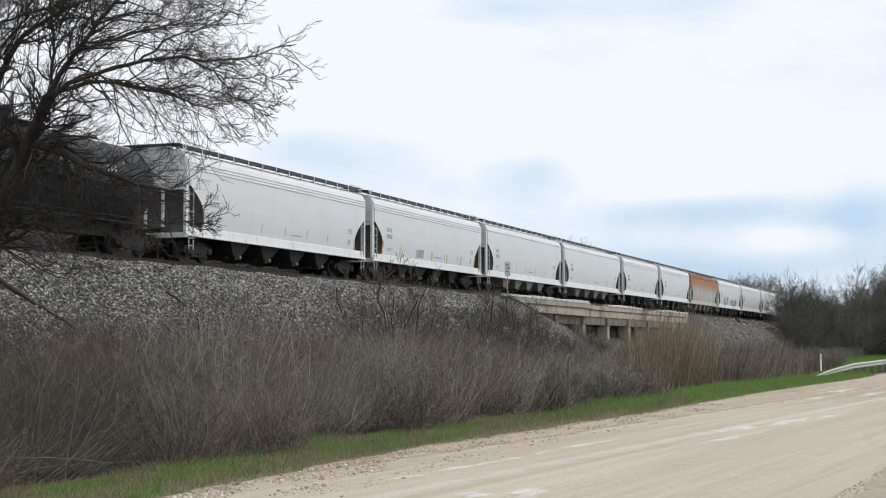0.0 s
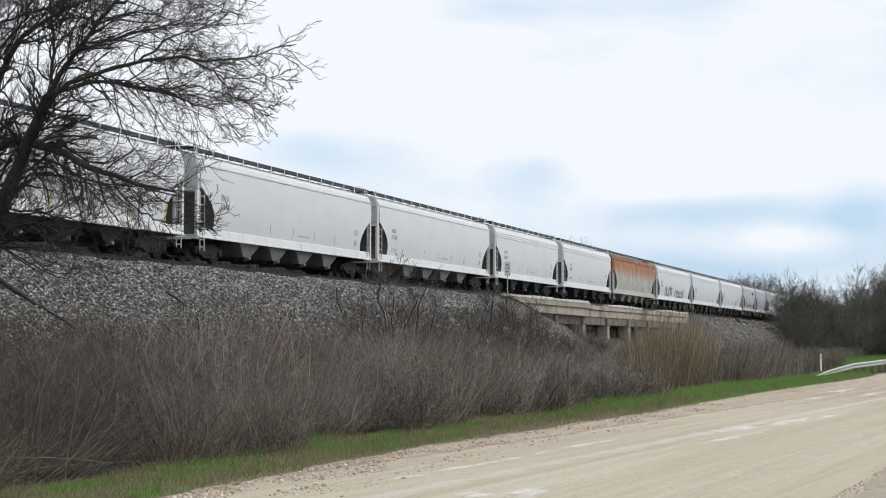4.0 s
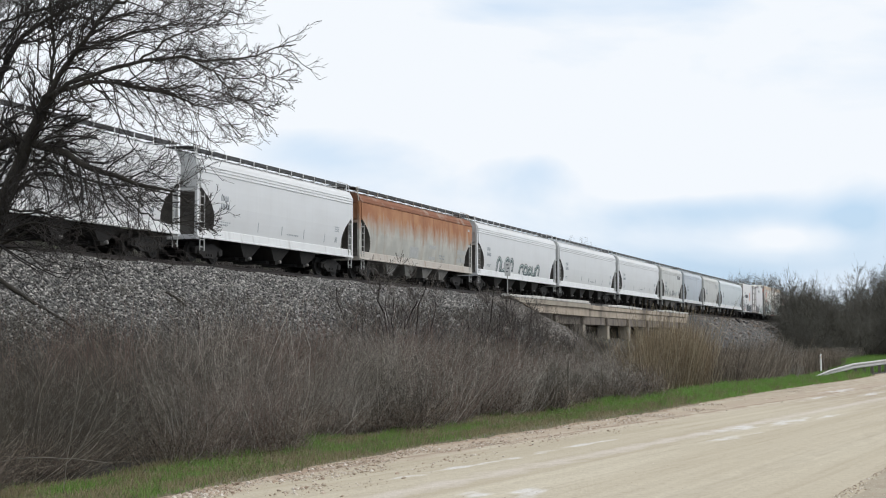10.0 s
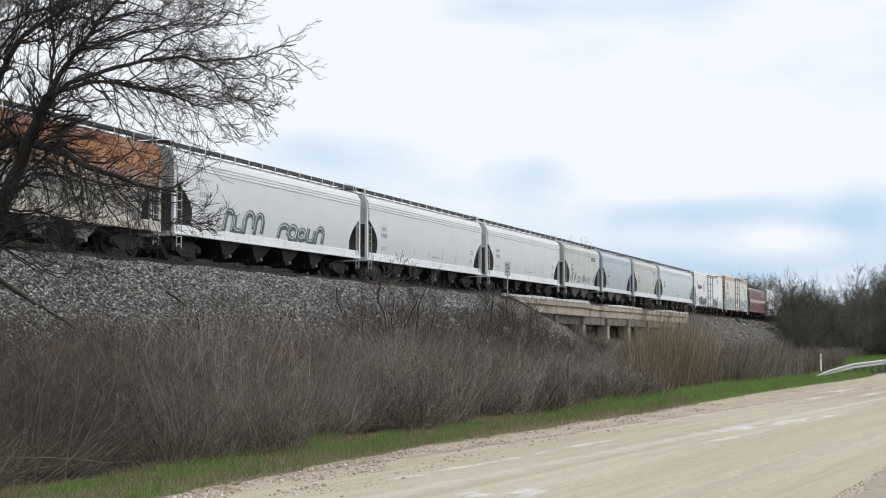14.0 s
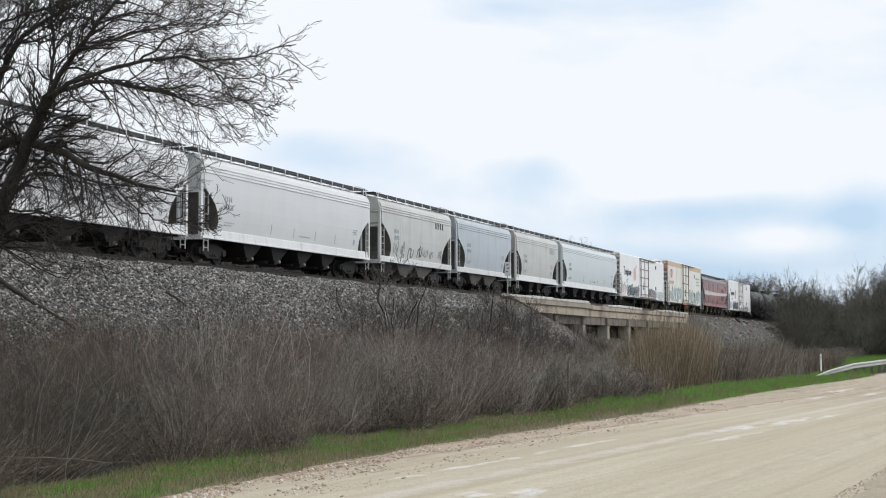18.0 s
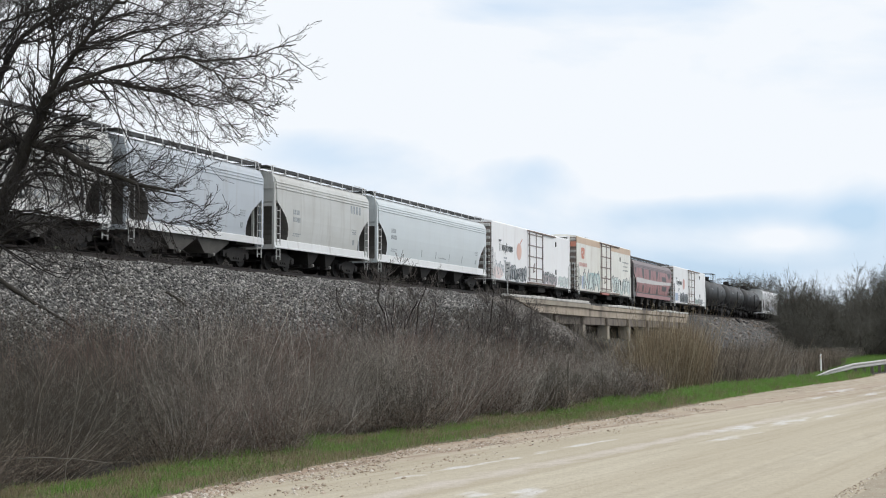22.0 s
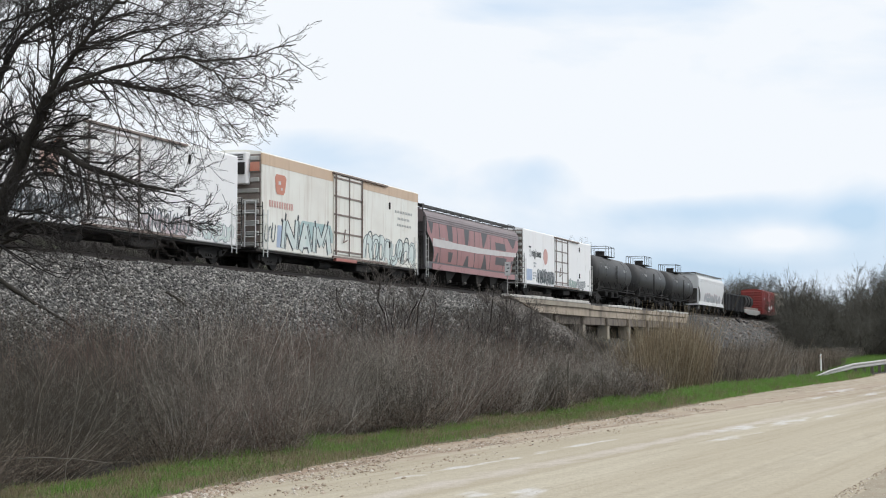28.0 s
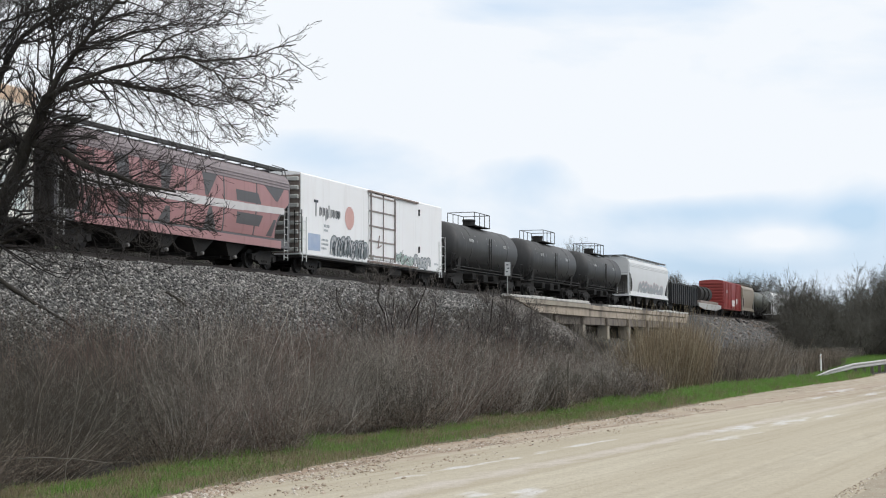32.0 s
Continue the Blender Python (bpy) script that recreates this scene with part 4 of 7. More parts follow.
def hopper_end(s, half):
    """End framing: posts, cross beam, platform."""
    bm = bmesh.new()
    x = s * (half - 0.12)
    for y in (-1.46, 1.46):
        box(bm, x - 0.09, x + 0.09, y - 0.06, y + 0.06, 1.0, 3.95)
    for y in (-0.4, 0.4):
        box(bm, x - 0.05, x + 0.05, y - 0.05, y + 0.05, 1.0, 2.95)
    box(bm, x - 0.1, x + 0.1, -1.5, 1.5, 0.92, 1.08)
    box(bm, min(x, x - s * 1.6), max(x, x - s * 1.6), -1.4, 1.4, 1.08, 1.12)
    box(bm, x - 0.06, x + 0.06, -1.5, 1.5, 2.86, 3.0)
    return mesh_of(bm, "end_frame")


def make_hopper(x0, x1, label, body="white", bays=4, short=False, words=(), sill="sill", roof=None, deep=0.0, name="covered_hopper_car", grp="covered hopper cars of the train", walk_out=0.0, chute="under"):
    half, mid = (x1 - x0) / 2, (x0 + x1) / 2
    half = round(half, 2)
    car = thing(name, (mid, TRACK, RAIL), label, "freight car", grp)
    CARS.append((car, mid))
    key = (half, short, deep)
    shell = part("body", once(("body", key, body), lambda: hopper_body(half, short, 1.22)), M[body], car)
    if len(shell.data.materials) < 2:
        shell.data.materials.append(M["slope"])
    part("roof", once(("roof", key, roof or body, chute == "chute"), lambda: hopper_roof(half, chute == "chute")), M[roof or body], car)
    part("running_board", once(("walk", key, walk_out, body in ("white", "teal", "cream")), lambda: walk_mesh(half, walk_out)), M["palegrate" if body in ("white", "teal", "cream") else "galv"], car, "steel grating roof walkway")
    # hatch takes the near-black material to paint the shade between the walkways
    part("hatch", once(("hatch", key), lambda: hatch_mesh(half)), M["under"], car)
    n = max(6, int(2 * half / 1.3))
    for i in range(n + 1):
        part("running_board_stay", once(("stay", sill), stay_mesh), M[sill], car, at=(-half + 0.35 + (2 * half - 0.7) * i / n, 0, 0))
    for s in (-1, 1):
        sm = once(("sill", key, sill), lambda: sill_mesh(half, deep, short))
        part("side_sill", sm, M[sill], car, at=pose(0, 0, 0, 0, 0, 0 if s < 0 else 180))
        part("end_frame", once(("end", s, key, body), lambda s=s: hopper_end(s, half)), M[body], car)
        add_ladder(car, s * (half - 0.42), -1.53, 1.1, 1.75, 0.36, 5, "endgrey")
        add_ladder(car, s * (half - 0.42), -1.53, 0.45, 0.6, 0.36, 2, "endgrey", name="step")
        add_ladder(car, s * (half - 0.42), 1.53, 1.1, 1.75, 0.4, 5, "sill")
        bm = bmesh.new()
        rod(bm, (s * (half - 0.15), -1.28, 4.7), (s * (half - 0.1), -1.45, 3.95), 0.025)
        rod(bm, (s * (half - 0.15), -1.28, 4.7), (s * (half - 1.0), -1.1, 4.78), 0.02)
        part("grab_rail", bm, M[sill], car)
    span = 2 * half - (7.0 if not short else 5.6)
    bl = span / bays / 2
    for i in range(bays):
        bx = -span / 2 + bl * (2 * i + 1)
        b = part("hopper_bay", once(("bay", round(bl, 2), short, chute), lambda: bay_mesh(bl * (0.62 if not short else 0.95), 1.24 if not short else 1.28, 0.42)), M[chute], car, at=(bx, 0, 0))
        part("outlet_gate", once("gate", gate_mesh), M["under"], b, at=(0, 0, 0.42))
        part("outlet_cap", once("cap", cap_mesh), M["chute"], b, at=(0, 0, 0.42))
    bm = bmesh.new()
    box(bm, -half + 0.3, half - 0.3, -0.3, 0.3, 0.75, 1.1)
    for s in (-1, 1):
        box(bm, s * (half - 1.0) - 0.9, s * (half - 1.0) + 0.9, -1.2, 1.2, 0.95, 1.08)
    part("centre_sill", bm, M["under"], car)
    for s in (-1, 1):
        add_truck(car, s * (half - 1.75))
    add_couplers(car, half)
    add_words(car, words)
    return car, half


def std_words(half, short=False):
    """Car marks, load table and small panels, as bars."""
    w = [(-half + 1.9, 2.62, 0.7, 0.22, 4), (-half + 1.9, 2.28, 0.8, 0.22, 6), (-half + 2.0, 1.72, 0.9, 0.05, 5), (-half + 2.0, 1.62, 0.7, 0.05, 4),
         (half - 2.3, 2.35, 0.5, 0.05, 4), (half - 2.3, 2.25, 0.5, 0.05, 3), (half - 2.3, 2.15, 0.5, 0.05, 4), (half - 2.2, 1.62, 0.26, 0.26, 2)]
    if not short:
        w += [(-2.5 + 2.3 * i, 1.55, 0.06, 0.42, 1) for i in range(4)] + [(0.4, 1.62, 1.2, 0.06, 7)]
    return w


def fleet(old):
    """From the first plan's numbers to places along the track."""
    return old * 0.9932 + 0.77


HOPPERS = [
    (49.8, 68.1, "white", 4, "white covered hopper car with a deep pale sill"),
    (69.0, 87.0, "white", 4, "white ribbed-eave covered hopper car with faded marks"),
    (88.0, 106.2, "white", 4, "white covered hopper car with rust line at the eave", "chute"),
    (107.0, 126.0, "white", 4, "long off-white covered hopper car with pale chutes", "chute"),
    (127.1, 142.7, "white", 3, "white three-bay covered hopper car with small outlet gates"),
    (144.0, 159.8, "white", 3, "white three-bay covered hopper car with dark end openings"),
]
for a, b, c, n, lab, *ch in HOPPERS:
    h = (fleet(b) - fleet(a)) / 2
    car, h = make_hopper(fleet(a), fleet(b), lab, c, n, words=std_words(h), chute=ch[0] if ch else "under")
    if a == 69.0:
        for i in range(7):
            sx = -7.55 + 2.5 * i
            add_decal(car, "yellow_stripe", [(sx, 1.66, sx + 0.16, 1.66, 0.5 if 0 < i < 6 else 0.9)], 0.1, "markyellow", side_y, 0.01, "faded yellow stripe")
        add_decal(car, "grey_patch", [(-2.3, 1.72, -1.4, 1.72, 0.46)], 0.1, "mark", side_y, 0.009, "grey repaint patch")


# the rusty one
def rust_paint():
    m, n, l, b = material("rusted_upper_paint")
    co, sep = n.new("ShaderNodeTexCoord"), n.new("ShaderNodeSeparateXYZ")
    l.new(co.outputs["Object"], sep.inputs[0])
    runs, blot = noise_node(n, l, 1.5, 6, (1.6, 1.6, 0.16)), noise_node(n, l, 0.9, 5)
    add = n.new("ShaderNodeMath")
    add.operation = "MULTIPLY_ADD"
    l.new(runs, add.inputs[0])
    add.inputs[1].default_value = 1.5
    l.new(sep.outputs["Z"], add.inputs[2])
    fac = n.new("ShaderNodeMapRange")
    fac.inputs["From Min"].default_value, fac.inputs["From Max"].default_value = 3.5, 4.55
    frayed = noise_node(n, l, 5.0, 6, (1.2, 1.2, 0.5))
    more = n.new("ShaderNodeMath")
    more.operation = "MULTIPLY_ADD"
    l.new(frayed, more.inputs[0])
    more.inputs[1].default_value = 0.9
    l.new(add.outputs[0], more.inputs[2])
    l.new(more.outputs[0], fac.inputs["Value"])
    rust = blend(n, l, ramp(n, l, blot, 0.35, 0.65), (0.46, 0.235, 0.115), (0.36, 0.15, 0.07))
    rust = blend(n, l, ramp(n, l, runs, 0.5, 0.75, (0, 0, 0), (0.7,) * 3), rust, (0.24, 0.09, 0.045))
    base = blend(n, l, ramp(n, l, blot, 0.4, 0.6), (0.43, 0.42, 0.38), (0.52, 0.51, 0.46))
    base = blend(n, l, ramp(n, l, runs, 0.52, 0.75, (0, 0, 0), (0.6,) * 3), base, (0.36, 0.27, 0.18))
    l.new(blend(n, l, fac.outputs[0], base, rust), b.inputs["Base Color"])
    b.inputs["Roughness"].default_value = 0.75
    return m


M["rusty"] = rust_paint()
M["rustroof"] = surface("rusted_roof", (0.30, 0.13, 0.07), (0.22, 0.09, 0.05), 2.0, 0.85, spot=(0.4, 0.3, 0.24))
M["dirtysill"] = paint("rust_streaked_sill", (0.52, 0.48, 0.42), (0.3, 0.18, 0.1), amount=0.8)
car, h = make_hopper(fleet(160.6), fleet(178.5), "rust-orange covered hopper car with a bare grey lower half", "rusty", 4, words=[], sill="dirtysill", roof="rustroof", chute="chute")
for x, z, w, hh in ((h - 2.9, 1.55, 1.5, 0.75), (1.2, 1.5, 1.1, 0.8), (-1.8, 1.45, 1.3, 0.6), (h - 0.95, 2.6, 0.32, 1.1)):
    add_decal(car, "repaint_patch", [(x, z + hh / 2, x + w, z + hh / 2, hh)], 0.1, "markpale", lift=0.006)
add_words(car, [(h - 2.3, 1.6, 0.28, 0.28, 2), (2.9, 1.6, 1.0, 0.07, 5), (2.9, 1.75, 1.0, 0.07, 5)])

# the tagged one
TAGS = ((-5.4, -1.4, 4, 2.35), (-0.3, 4.9, 5, 2.2))
car, h = make_hopper(fleet(179.4), fleet(198.0), "white covered hopper car with grey spray-painted tags", "white", 4, words=std_words(9.2)[:4])
rnd = random.Random(4)
for a, b, n, top in TAGS:
    g = scrawl(rnd, a + 0.2, b - 0.2, 1.42, top, n)
    add_decal(car, "graffiti_outline", [(p - 0.05 * (r - p), q, r + 0.05 * (r - p), w) for p, q, r, w in g], 0.42, "spray_white", side_y, 0.008, "white sprayed halo round the tag")
    add_decal(car, "graffiti_fill", [(p - 0.12 * (r - p), q - 0.12 * (w - q), r + 0.12 * (r - p), w + 0.12 * (w - q)) for p, q, r, w in g], 0.3, "spray_deep", side_y, 0.014, "dark teal sprayed letters")
    tagged(add_decal(car, "graffiti_glint", [(p - 0.07, q + 0.06, r - 0.07, w + 0.06) for p, q, r, w in g], 0.045, "spray_pale", side_y, 0.021, "pale sprayed highlights"), kind="stuff")

for a, b, c, n, lab in [(198.8, 217.6, "white", 4, "clean white covered hopper car"), (218.6, 236.3, "white", 4, "white covered hopper car with a plain side")]:
    h = (fleet(b) - fleet(a)) / 2
    make_hopper(fleet(a), fleet(b), lab, c, n, words=std_words(h))

# short two-bay cars
car, h = make_hopper(fleet(237.6), fleet(248.9), "short white two-bay hopper car with faded tags along the sill", "cream", 2, True, std_words(5.6, True)[:4], chute="slope")
add_words(car, [(h - 2.9, 3.3, 1.5, 0.42, 4)], mat="markdark")
rnd = random.Random(9)
for i in range(7):
    sx = -h + 1.9 + i * 1.15 + rnd.uniform(-0.2, 0.2)
    add_decal(car, "scribble", scrawl(rnd, sx, sx + rnd.uniform(0.5, 0.9), 1.45 + rnd.uniform(0, 0.15), rnd.uniform(1.9, 2.35), rnd.choice((2, 2, 3))), rnd.uniform(0.035, 0.07), "markdark" if i in (2, 3) else "mark", side_y, 0.012, "small sprayed scribble")
make_hopper(fleet(249.8), fleet(261.0), "short blue-grey two-bay hopper car", "grey", 2, True, std_words(5.6, True), walk_out=0.5, chute="slope")
car, h = make_hopper(fleet(262.0), fleet(273.0), "short off-white two-bay hopper car with a large faded mark", "cream", 2, False, std_words(5.5, True))
add_words(car, [(h - 2.5, 3.2, 1.4, 0.4, 4)], mat="mark")
make_hopper(fleet(274.0), fleet(292.4), "pale grey-green covered hopper car", "teal", 4, words=std_words(9.1))


# ---- refrigerated cars ----
def reefer_body(half, top, cut=(0.0, 0.0)):
    bm = bmesh.new()
    prof = [(1.52, 0.82), (1.555, 0.86), (1.555, top - 0.12), (1.5, top - 0.04), (0.8, top + 0.06), (0, top + 0.1)]
    prof = prof + [(-y, z) for y, z in prof[-2::-1]]
    extrude_yz(bm, prof, -half + 0.18 + cut[0], half - 0.18 - cut[1])
    return mesh_of(bm, "body")


def ribs_end(half, s, top, n):
    out = []
    for i in range(n):
        z = 1.05 + (top - 1.4) * i / (n - 1)
        out.append((s * (half - 0.18), z))
    return out


def rack_door(car, x0, x1, z0, z1, mat, top):
    """Plug door with its lock bars and slide rail."""
    bm = bmesh.new()
    box(bm, x0, x1, -1.625, -1.56, z0, z1)
    door = part("plug_door", bevelled(bm, 0.015), M[mat], car)
    nx, nz = 3, 5
    for i in range(nx):
        x = x0 + 0.14 + (x1 - x0 - 0.28) * i / (nx - 1)
        bm = bmesh.new()
        rod(bm, (x, -1.68, z0 - 0.05), (x, -1.68, z1 + 0.04), 0.042 if i != 1 else 0.03, 6)
        part("lock_rod", bm, M["rust" if mat == "reefer_old" else "lockbar"], door)
    for i in range(nz):
        z = z0 + 0.15 + (z1 - z0 - 0.3) * i / (nz - 1)
        bm = bmesh.new()
        box(bm, x0 - 0.03, x1 + 0.03, -1.66, -1.626, z - 0.04, z + 0.04)
        part("crossbar", bm, M["rust" if mat == "reefer_old" else "lockbar"], door)
    bm = bmesh.new()
    rod(bm, (x0 + 0.95, -1.72, z0 + 0.6), (x0 + 1.15, -1.72, z0 + 1.25), 0.03, 6)
    rod(bm, (x0 + 0.95, -1.72, z0 + 0.6), (x0 + 1.4, -1.72, z0 + 0.75), 0.03, 6)
    part("lock_handle", bm, M["rust"], door)
    bm = bmesh.new()
    box(bm, x0 - 0.1, x1 + (x1 - x0) * 0.95, -1.69, -1.56, z1 + 0.04, z1 + 0.12)
    part("door_rail", bm, M["rust"], car)
    bm = bmesh.new()
    box(bm, x0 - 0.1, x1 + (x1 - x0) * 0.95, -1.66, -1.56, z0 - 0.2, z0 - 0.1)
    part("door_sill_rail", bm, M["rust"], car)
    for zz in (1.76, 3.86):
        bm = bmesh.new()
        box(bm, 5.33, 5.44, -1.62, -1.56, zz, zz + 0.36)
        part("door_stop", bevelled(bm, 0.01), M["under"], car)


def make_reefer(x0, x1, top, mat, label, door, end_mat="cream", cut=(0.0, 0.0)):
    half, mid = (x1 - x0) / 2, (x0 + x1) / 2
    car = thing("refrigerator_car", (mid, TRACK, RAIL), label, "freight car", "refrigerator cars of the train")
    CARS.append((car, mid))
    part("body", reefer_body(half, top, cut), M[mat], car)
    for s in (-1, 1):
        short = cut[0] if s < 0 else cut[1]
        # end sheet, darker than the ribs in front of it
        bm = bmesh.new()
        xe = s * (half - 0.18 - short)
        box(bm, min(xe, xe + s * 0.02), max(xe, xe + s * 0.02), -1.5, 1.5, 0.9, top - 0.15)
        part("end_wall", bm, M["endbrown"], car, "dark brown end sheet")
        for x, z in ribs_end(half - short, s, top, 9):
            bm = bmesh.new()
            box(bm, min(x, x + s * 0.12), max(x, x + s * 0.12), -1.45, 1.45, z - 0.1, z + 0.1)
            part("end_rib", bevelled(bm, 0.03), M[end_mat], car)
        for y in (-1.5, 1.5):
            add_ladder(car, s * (half - 0.02 - short), y, 0.9, 2.0, 0.36, 5, "under", 90)
        if short > 0.3:
            bm = bmesh.new()
            box(bm, s * (half - 0.1 - short / 2) - short / 2, s * (half - 0.1 - short / 2) + short / 2, -1.45, 1.45, 0.84, 0.9)
            part("end_platform", bm, M["under"], car)
            for side in (-1, 1):
                bm = bmesh.new()
                for y in (0.95 * side, 1.48 * side):
                    rod(bm, (s * (half - 0.15), y, 0.88), (s * (half - 0.15), y, 2.95), 0.03, 6)
                for z in (1.35, 1.85, 2.4, 2.93):
                    rod(bm, (s * (half - 0.15), 0.95 * side, z), (s * (half - 0.15), 1.48 * side, z), 0.025, 6)
                part("end_railing", bm, M["sill"], car, "pale tubular end railing")
        add_ladder(car, s * (half - 0.5 - short), -1.6, 0.5, 2.1, 0.42, 5, "sill")
        add_truck(car, s * (half - 2.3))
    n = int(2 * half / 2.4)
    for i in range(1, n):
        bm = bmesh.new()
        x = -half + 0.18 + (2 * half - 0.36) * i / n
        if door[0] - 0.2 < x < door[1] + 0.2:
            bm.free()
            continue
        box(bm, x - 0.01, x + 0.01, -1.558, -1.550, 0.95, top - 0.16)
        part("side_seam", bm, M[mat], car)
    bm = bmesh.new()
    box(bm, -half + 0.3, half - 0.3, -0.35, 0.35, 0.55, 0.84)
    box(bm, -half + 0.2, half - 0.2, -1.5, 1.5, 0.72, 0.82)
    part("underframe", bm, M["under"], car)
    bm = bmesh.new()
    box(bm, 1.6, 3.4, -1.3, -0.5, 0.35, 0.72)
    part("fuel_tank", bevelled(bm, 0.04), M["under"], car)
    bm = bmesh.new()
    rod(bm, (-2.4, -0.9, 0.5), (-1.2, -0.9, 0.5), 0.2, 12)
    part("air_reservoir", bm, M["under"], car)
    rack_door(car, door[0], door[1], 1.05, top - 0.24, mat, top)
    add_couplers(car, half)
    return car, half


def ellipse(cx, cz, rx, rz, n=14):
    """A filled oval, as level bands."""
    out = []
    for i in range(n):
        z = -rz + 2 * rz * (i + 0.5) / n
        w = rx * math.sqrt(max(0.0, 1 - (z / rz) ** 2))
        out.append((cx - w, cz + z, cx + w, cz + z, 2 * rz / n * 1.02))
    return out


def juice_reefer(x0, x1, label, seed, tall, fruit, first, cut):
    car, h = make_reefer(x0, x1, tall, "reefer", label, (-1.9, 1.68), "cream", cut)
    wd = -8.3
    for i, (dx, zz, hh) in enumerate(((0, 2.74, 0.78), (0.45, 2.78, 0.44), (0.8, 2.78, 0.44), (1.14, 2.62, 0.6), (1.48, 2.78, 0.58), (1.72, 2.78, 0.42), (2.04, 2.78, 0.42), (2.34, 2.78, 0.42), (2.62, 2.78, 0.42))):
        st = [(wd + dx, zz + hh / 2, wd + dx + 0.085, zz + hh / 2, hh)]
        if i == 0:
            st.append((wd - 0.2, zz + hh - 0.06, wd + 0.28, zz + hh - 0.06, 0.12))
        elif i not in (4,):
            st.append((wd + dx + 0.15, zz + hh / 2 + 0.02, wd + dx + 0.23, zz + hh / 2 + 0.02, hh * 0.8))
        add_decal(car, "lettering_bar", st, 0.1, "markdark", flat_y, 0.01)
    add_decal(car, "fruit_emblem", ellipse(fruit, 2.95, 0.56, 0.57), 0.1, "logo_orange" if first else "logo_coral", flat_y, 0.01, "faded round fruit emblem")
    if first:
        add_decal(car, "fruit_straw", [(fruit + 0.2, 3.48, fruit + 0.75, 3.86)], 0.08, "logo_red", flat_y, 0.011)
    add_words(car, [(wd + 0.95, 2.28, 0.7, 0.13, 4), (wd + 0.95, 2.08, 0.5, 0.1, 4)], flat_y, "mark")
    rr = random.Random(seed)
    lo, hi = (-7.1, -2.4) if first else (-6.5, -2.2)
    add_tag(car, rr, lo, hi, 0.98, 1.95, 8, "spray_grey", "spray_dark", flat_y, 0.22, 0.07)
    add_tag(car, rr, lo + 0.2, hi - 0.1, 0.98, 1.7, 11, "spray_dark", "mark", flat_y, 0.1, 0.03, False)
    add_decal(car, "graffiti_line", scrawl(rr, lo, hi, 1.0, 1.95, 12), 0.05, "markdark", flat_y, 0.024, "thin dark spray lines")
    if first:
        add_decal(car, "pink_haze", ellipse(-8.7, 1.3, 1.15, 0.38, 8), 0.1, "spray_blush", flat_y, 0.006, "faded pink sprayed cloud")
        add_decal(car, "scribble", scrawl(rr, -9.5, -7.5, 1.2, 2.15, 6), 0.05, "mark", flat_y, 0.012, "thin marker scribble")
        add_tag(car, rr, 1.95, 5.6, 1.0, 1.75, 8, "spray_mauve", "mark", flat_y, 0.2, 0.045)
        add_decal(car, "graffiti_line", scrawl(rr, 2.0, 5.6, 1.0, 1.95, 12), 0.04, "spray_dark", flat_y, 0.024, "thin dark spray lines")
        add_tag(car, rr, 6.2, 9.0, 1.0, 1.7, 7, "spray_pale", "mark", flat_y, 0.16, 0.045)
    else:
        add_decal(car, "paint_patch", [(-9.1, 1.48, -7.75, 1.48, 0.8)], 0.1, "spray_blue", flat_y, 0.006, "pale blue repaint patch")
        add_words(car, [(-7.6, 1.6, 0.8, 0.1, 5), (-7.6, 1.4, 0.8, 0.1, 6), (-7.6, 1.2, 0.6, 0.1, 4)], flat_y, "mark")
        add_tag(car, rr, 1.95, 4.4, 1.0, 1.6, 6, "spray_green", "mark", flat_y, 0.14, 0.05)
        add_tag(car, rr, 4.7, 7.1, 1.0, 1.6, 5, "spray_grey", "spray_dark", flat_y, 0.18, 0.06)
        add_words(car, [(7.9, 1.2, 0.7, 0.1, 5)], flat_y, "mark")
    return car


juice_reefer(fleet(293.3), fleet(313.7), "white refrigerator car with an orange emblem and dense graffiti", 3, 4.72, -3.95, True, (0.0, 0.5))

car, h = make_reefer(fleet(314.7), fleet(334.9), 5.2, "reefer_old", "aged cream refrigerator car with tan roof band and teal graffiti", (-1.9, 1.6), "endgrey", (0.4, 0.2))
bm = bmesh.new()
box(bm, -h + 0.57, h - 0.37, -1.566, -1.5, 4.6, 5.09)
part("roof_band", bm, M["gold"], car, "tan band below the roof")
add_panel(car, "red_emblem", [(3.4, -8.0, -7.35, 3.55, -8.1, -7.2), (3.55, -8.1, -7.2, 4.15, -8.2, -7.05), (4.15, -8.2, -7.05, 4.3, -8.05, -7.2)], "logo_red", flat_y, 0.012, "faded red rounded emblem")
add_decal(car, "emblem_mark", [(-7.85, 3.92, -7.62, 3.92, 0.16), (-7.6, 3.66, -7.45, 3.66, 0.12)], 0.1, "spray_white", flat_y, 0.018)
for i in range(10):
    add_decal(car, "lettering_bar", [(-8.75 + 0.25 * i, 2.92, -8.6 + 0.25 * i, 2.92, 0.3)], 0.1, "logo_coral", flat_y, 0.01)
add_words(car, [(6.2, 3.75, 2.6, 0.14, 11), (6.6, 3.4, 1.8, 0.12, 8), (6.5, 3.05, 2.2, 0.12, 9)], flat_y, "markpale")
rr = random.Random(12)
add_panel(car, "graffiti_glow", [(1.55, -5.6, -1.95, 2.0, -5.7, -1.95), (2.0, -5.7, -1.95, 2.4, -5.4, -2.2)], "spray_teal", flat_y, 0.007, "pale teal sprayed cloud")
add_panel(car, "graffiti_patch", [(1.0, -8.0, -7.3, 2.0, -7.9, -7.4)], "spray_blue", flat_y, 0.007, "blue sprayed patch")
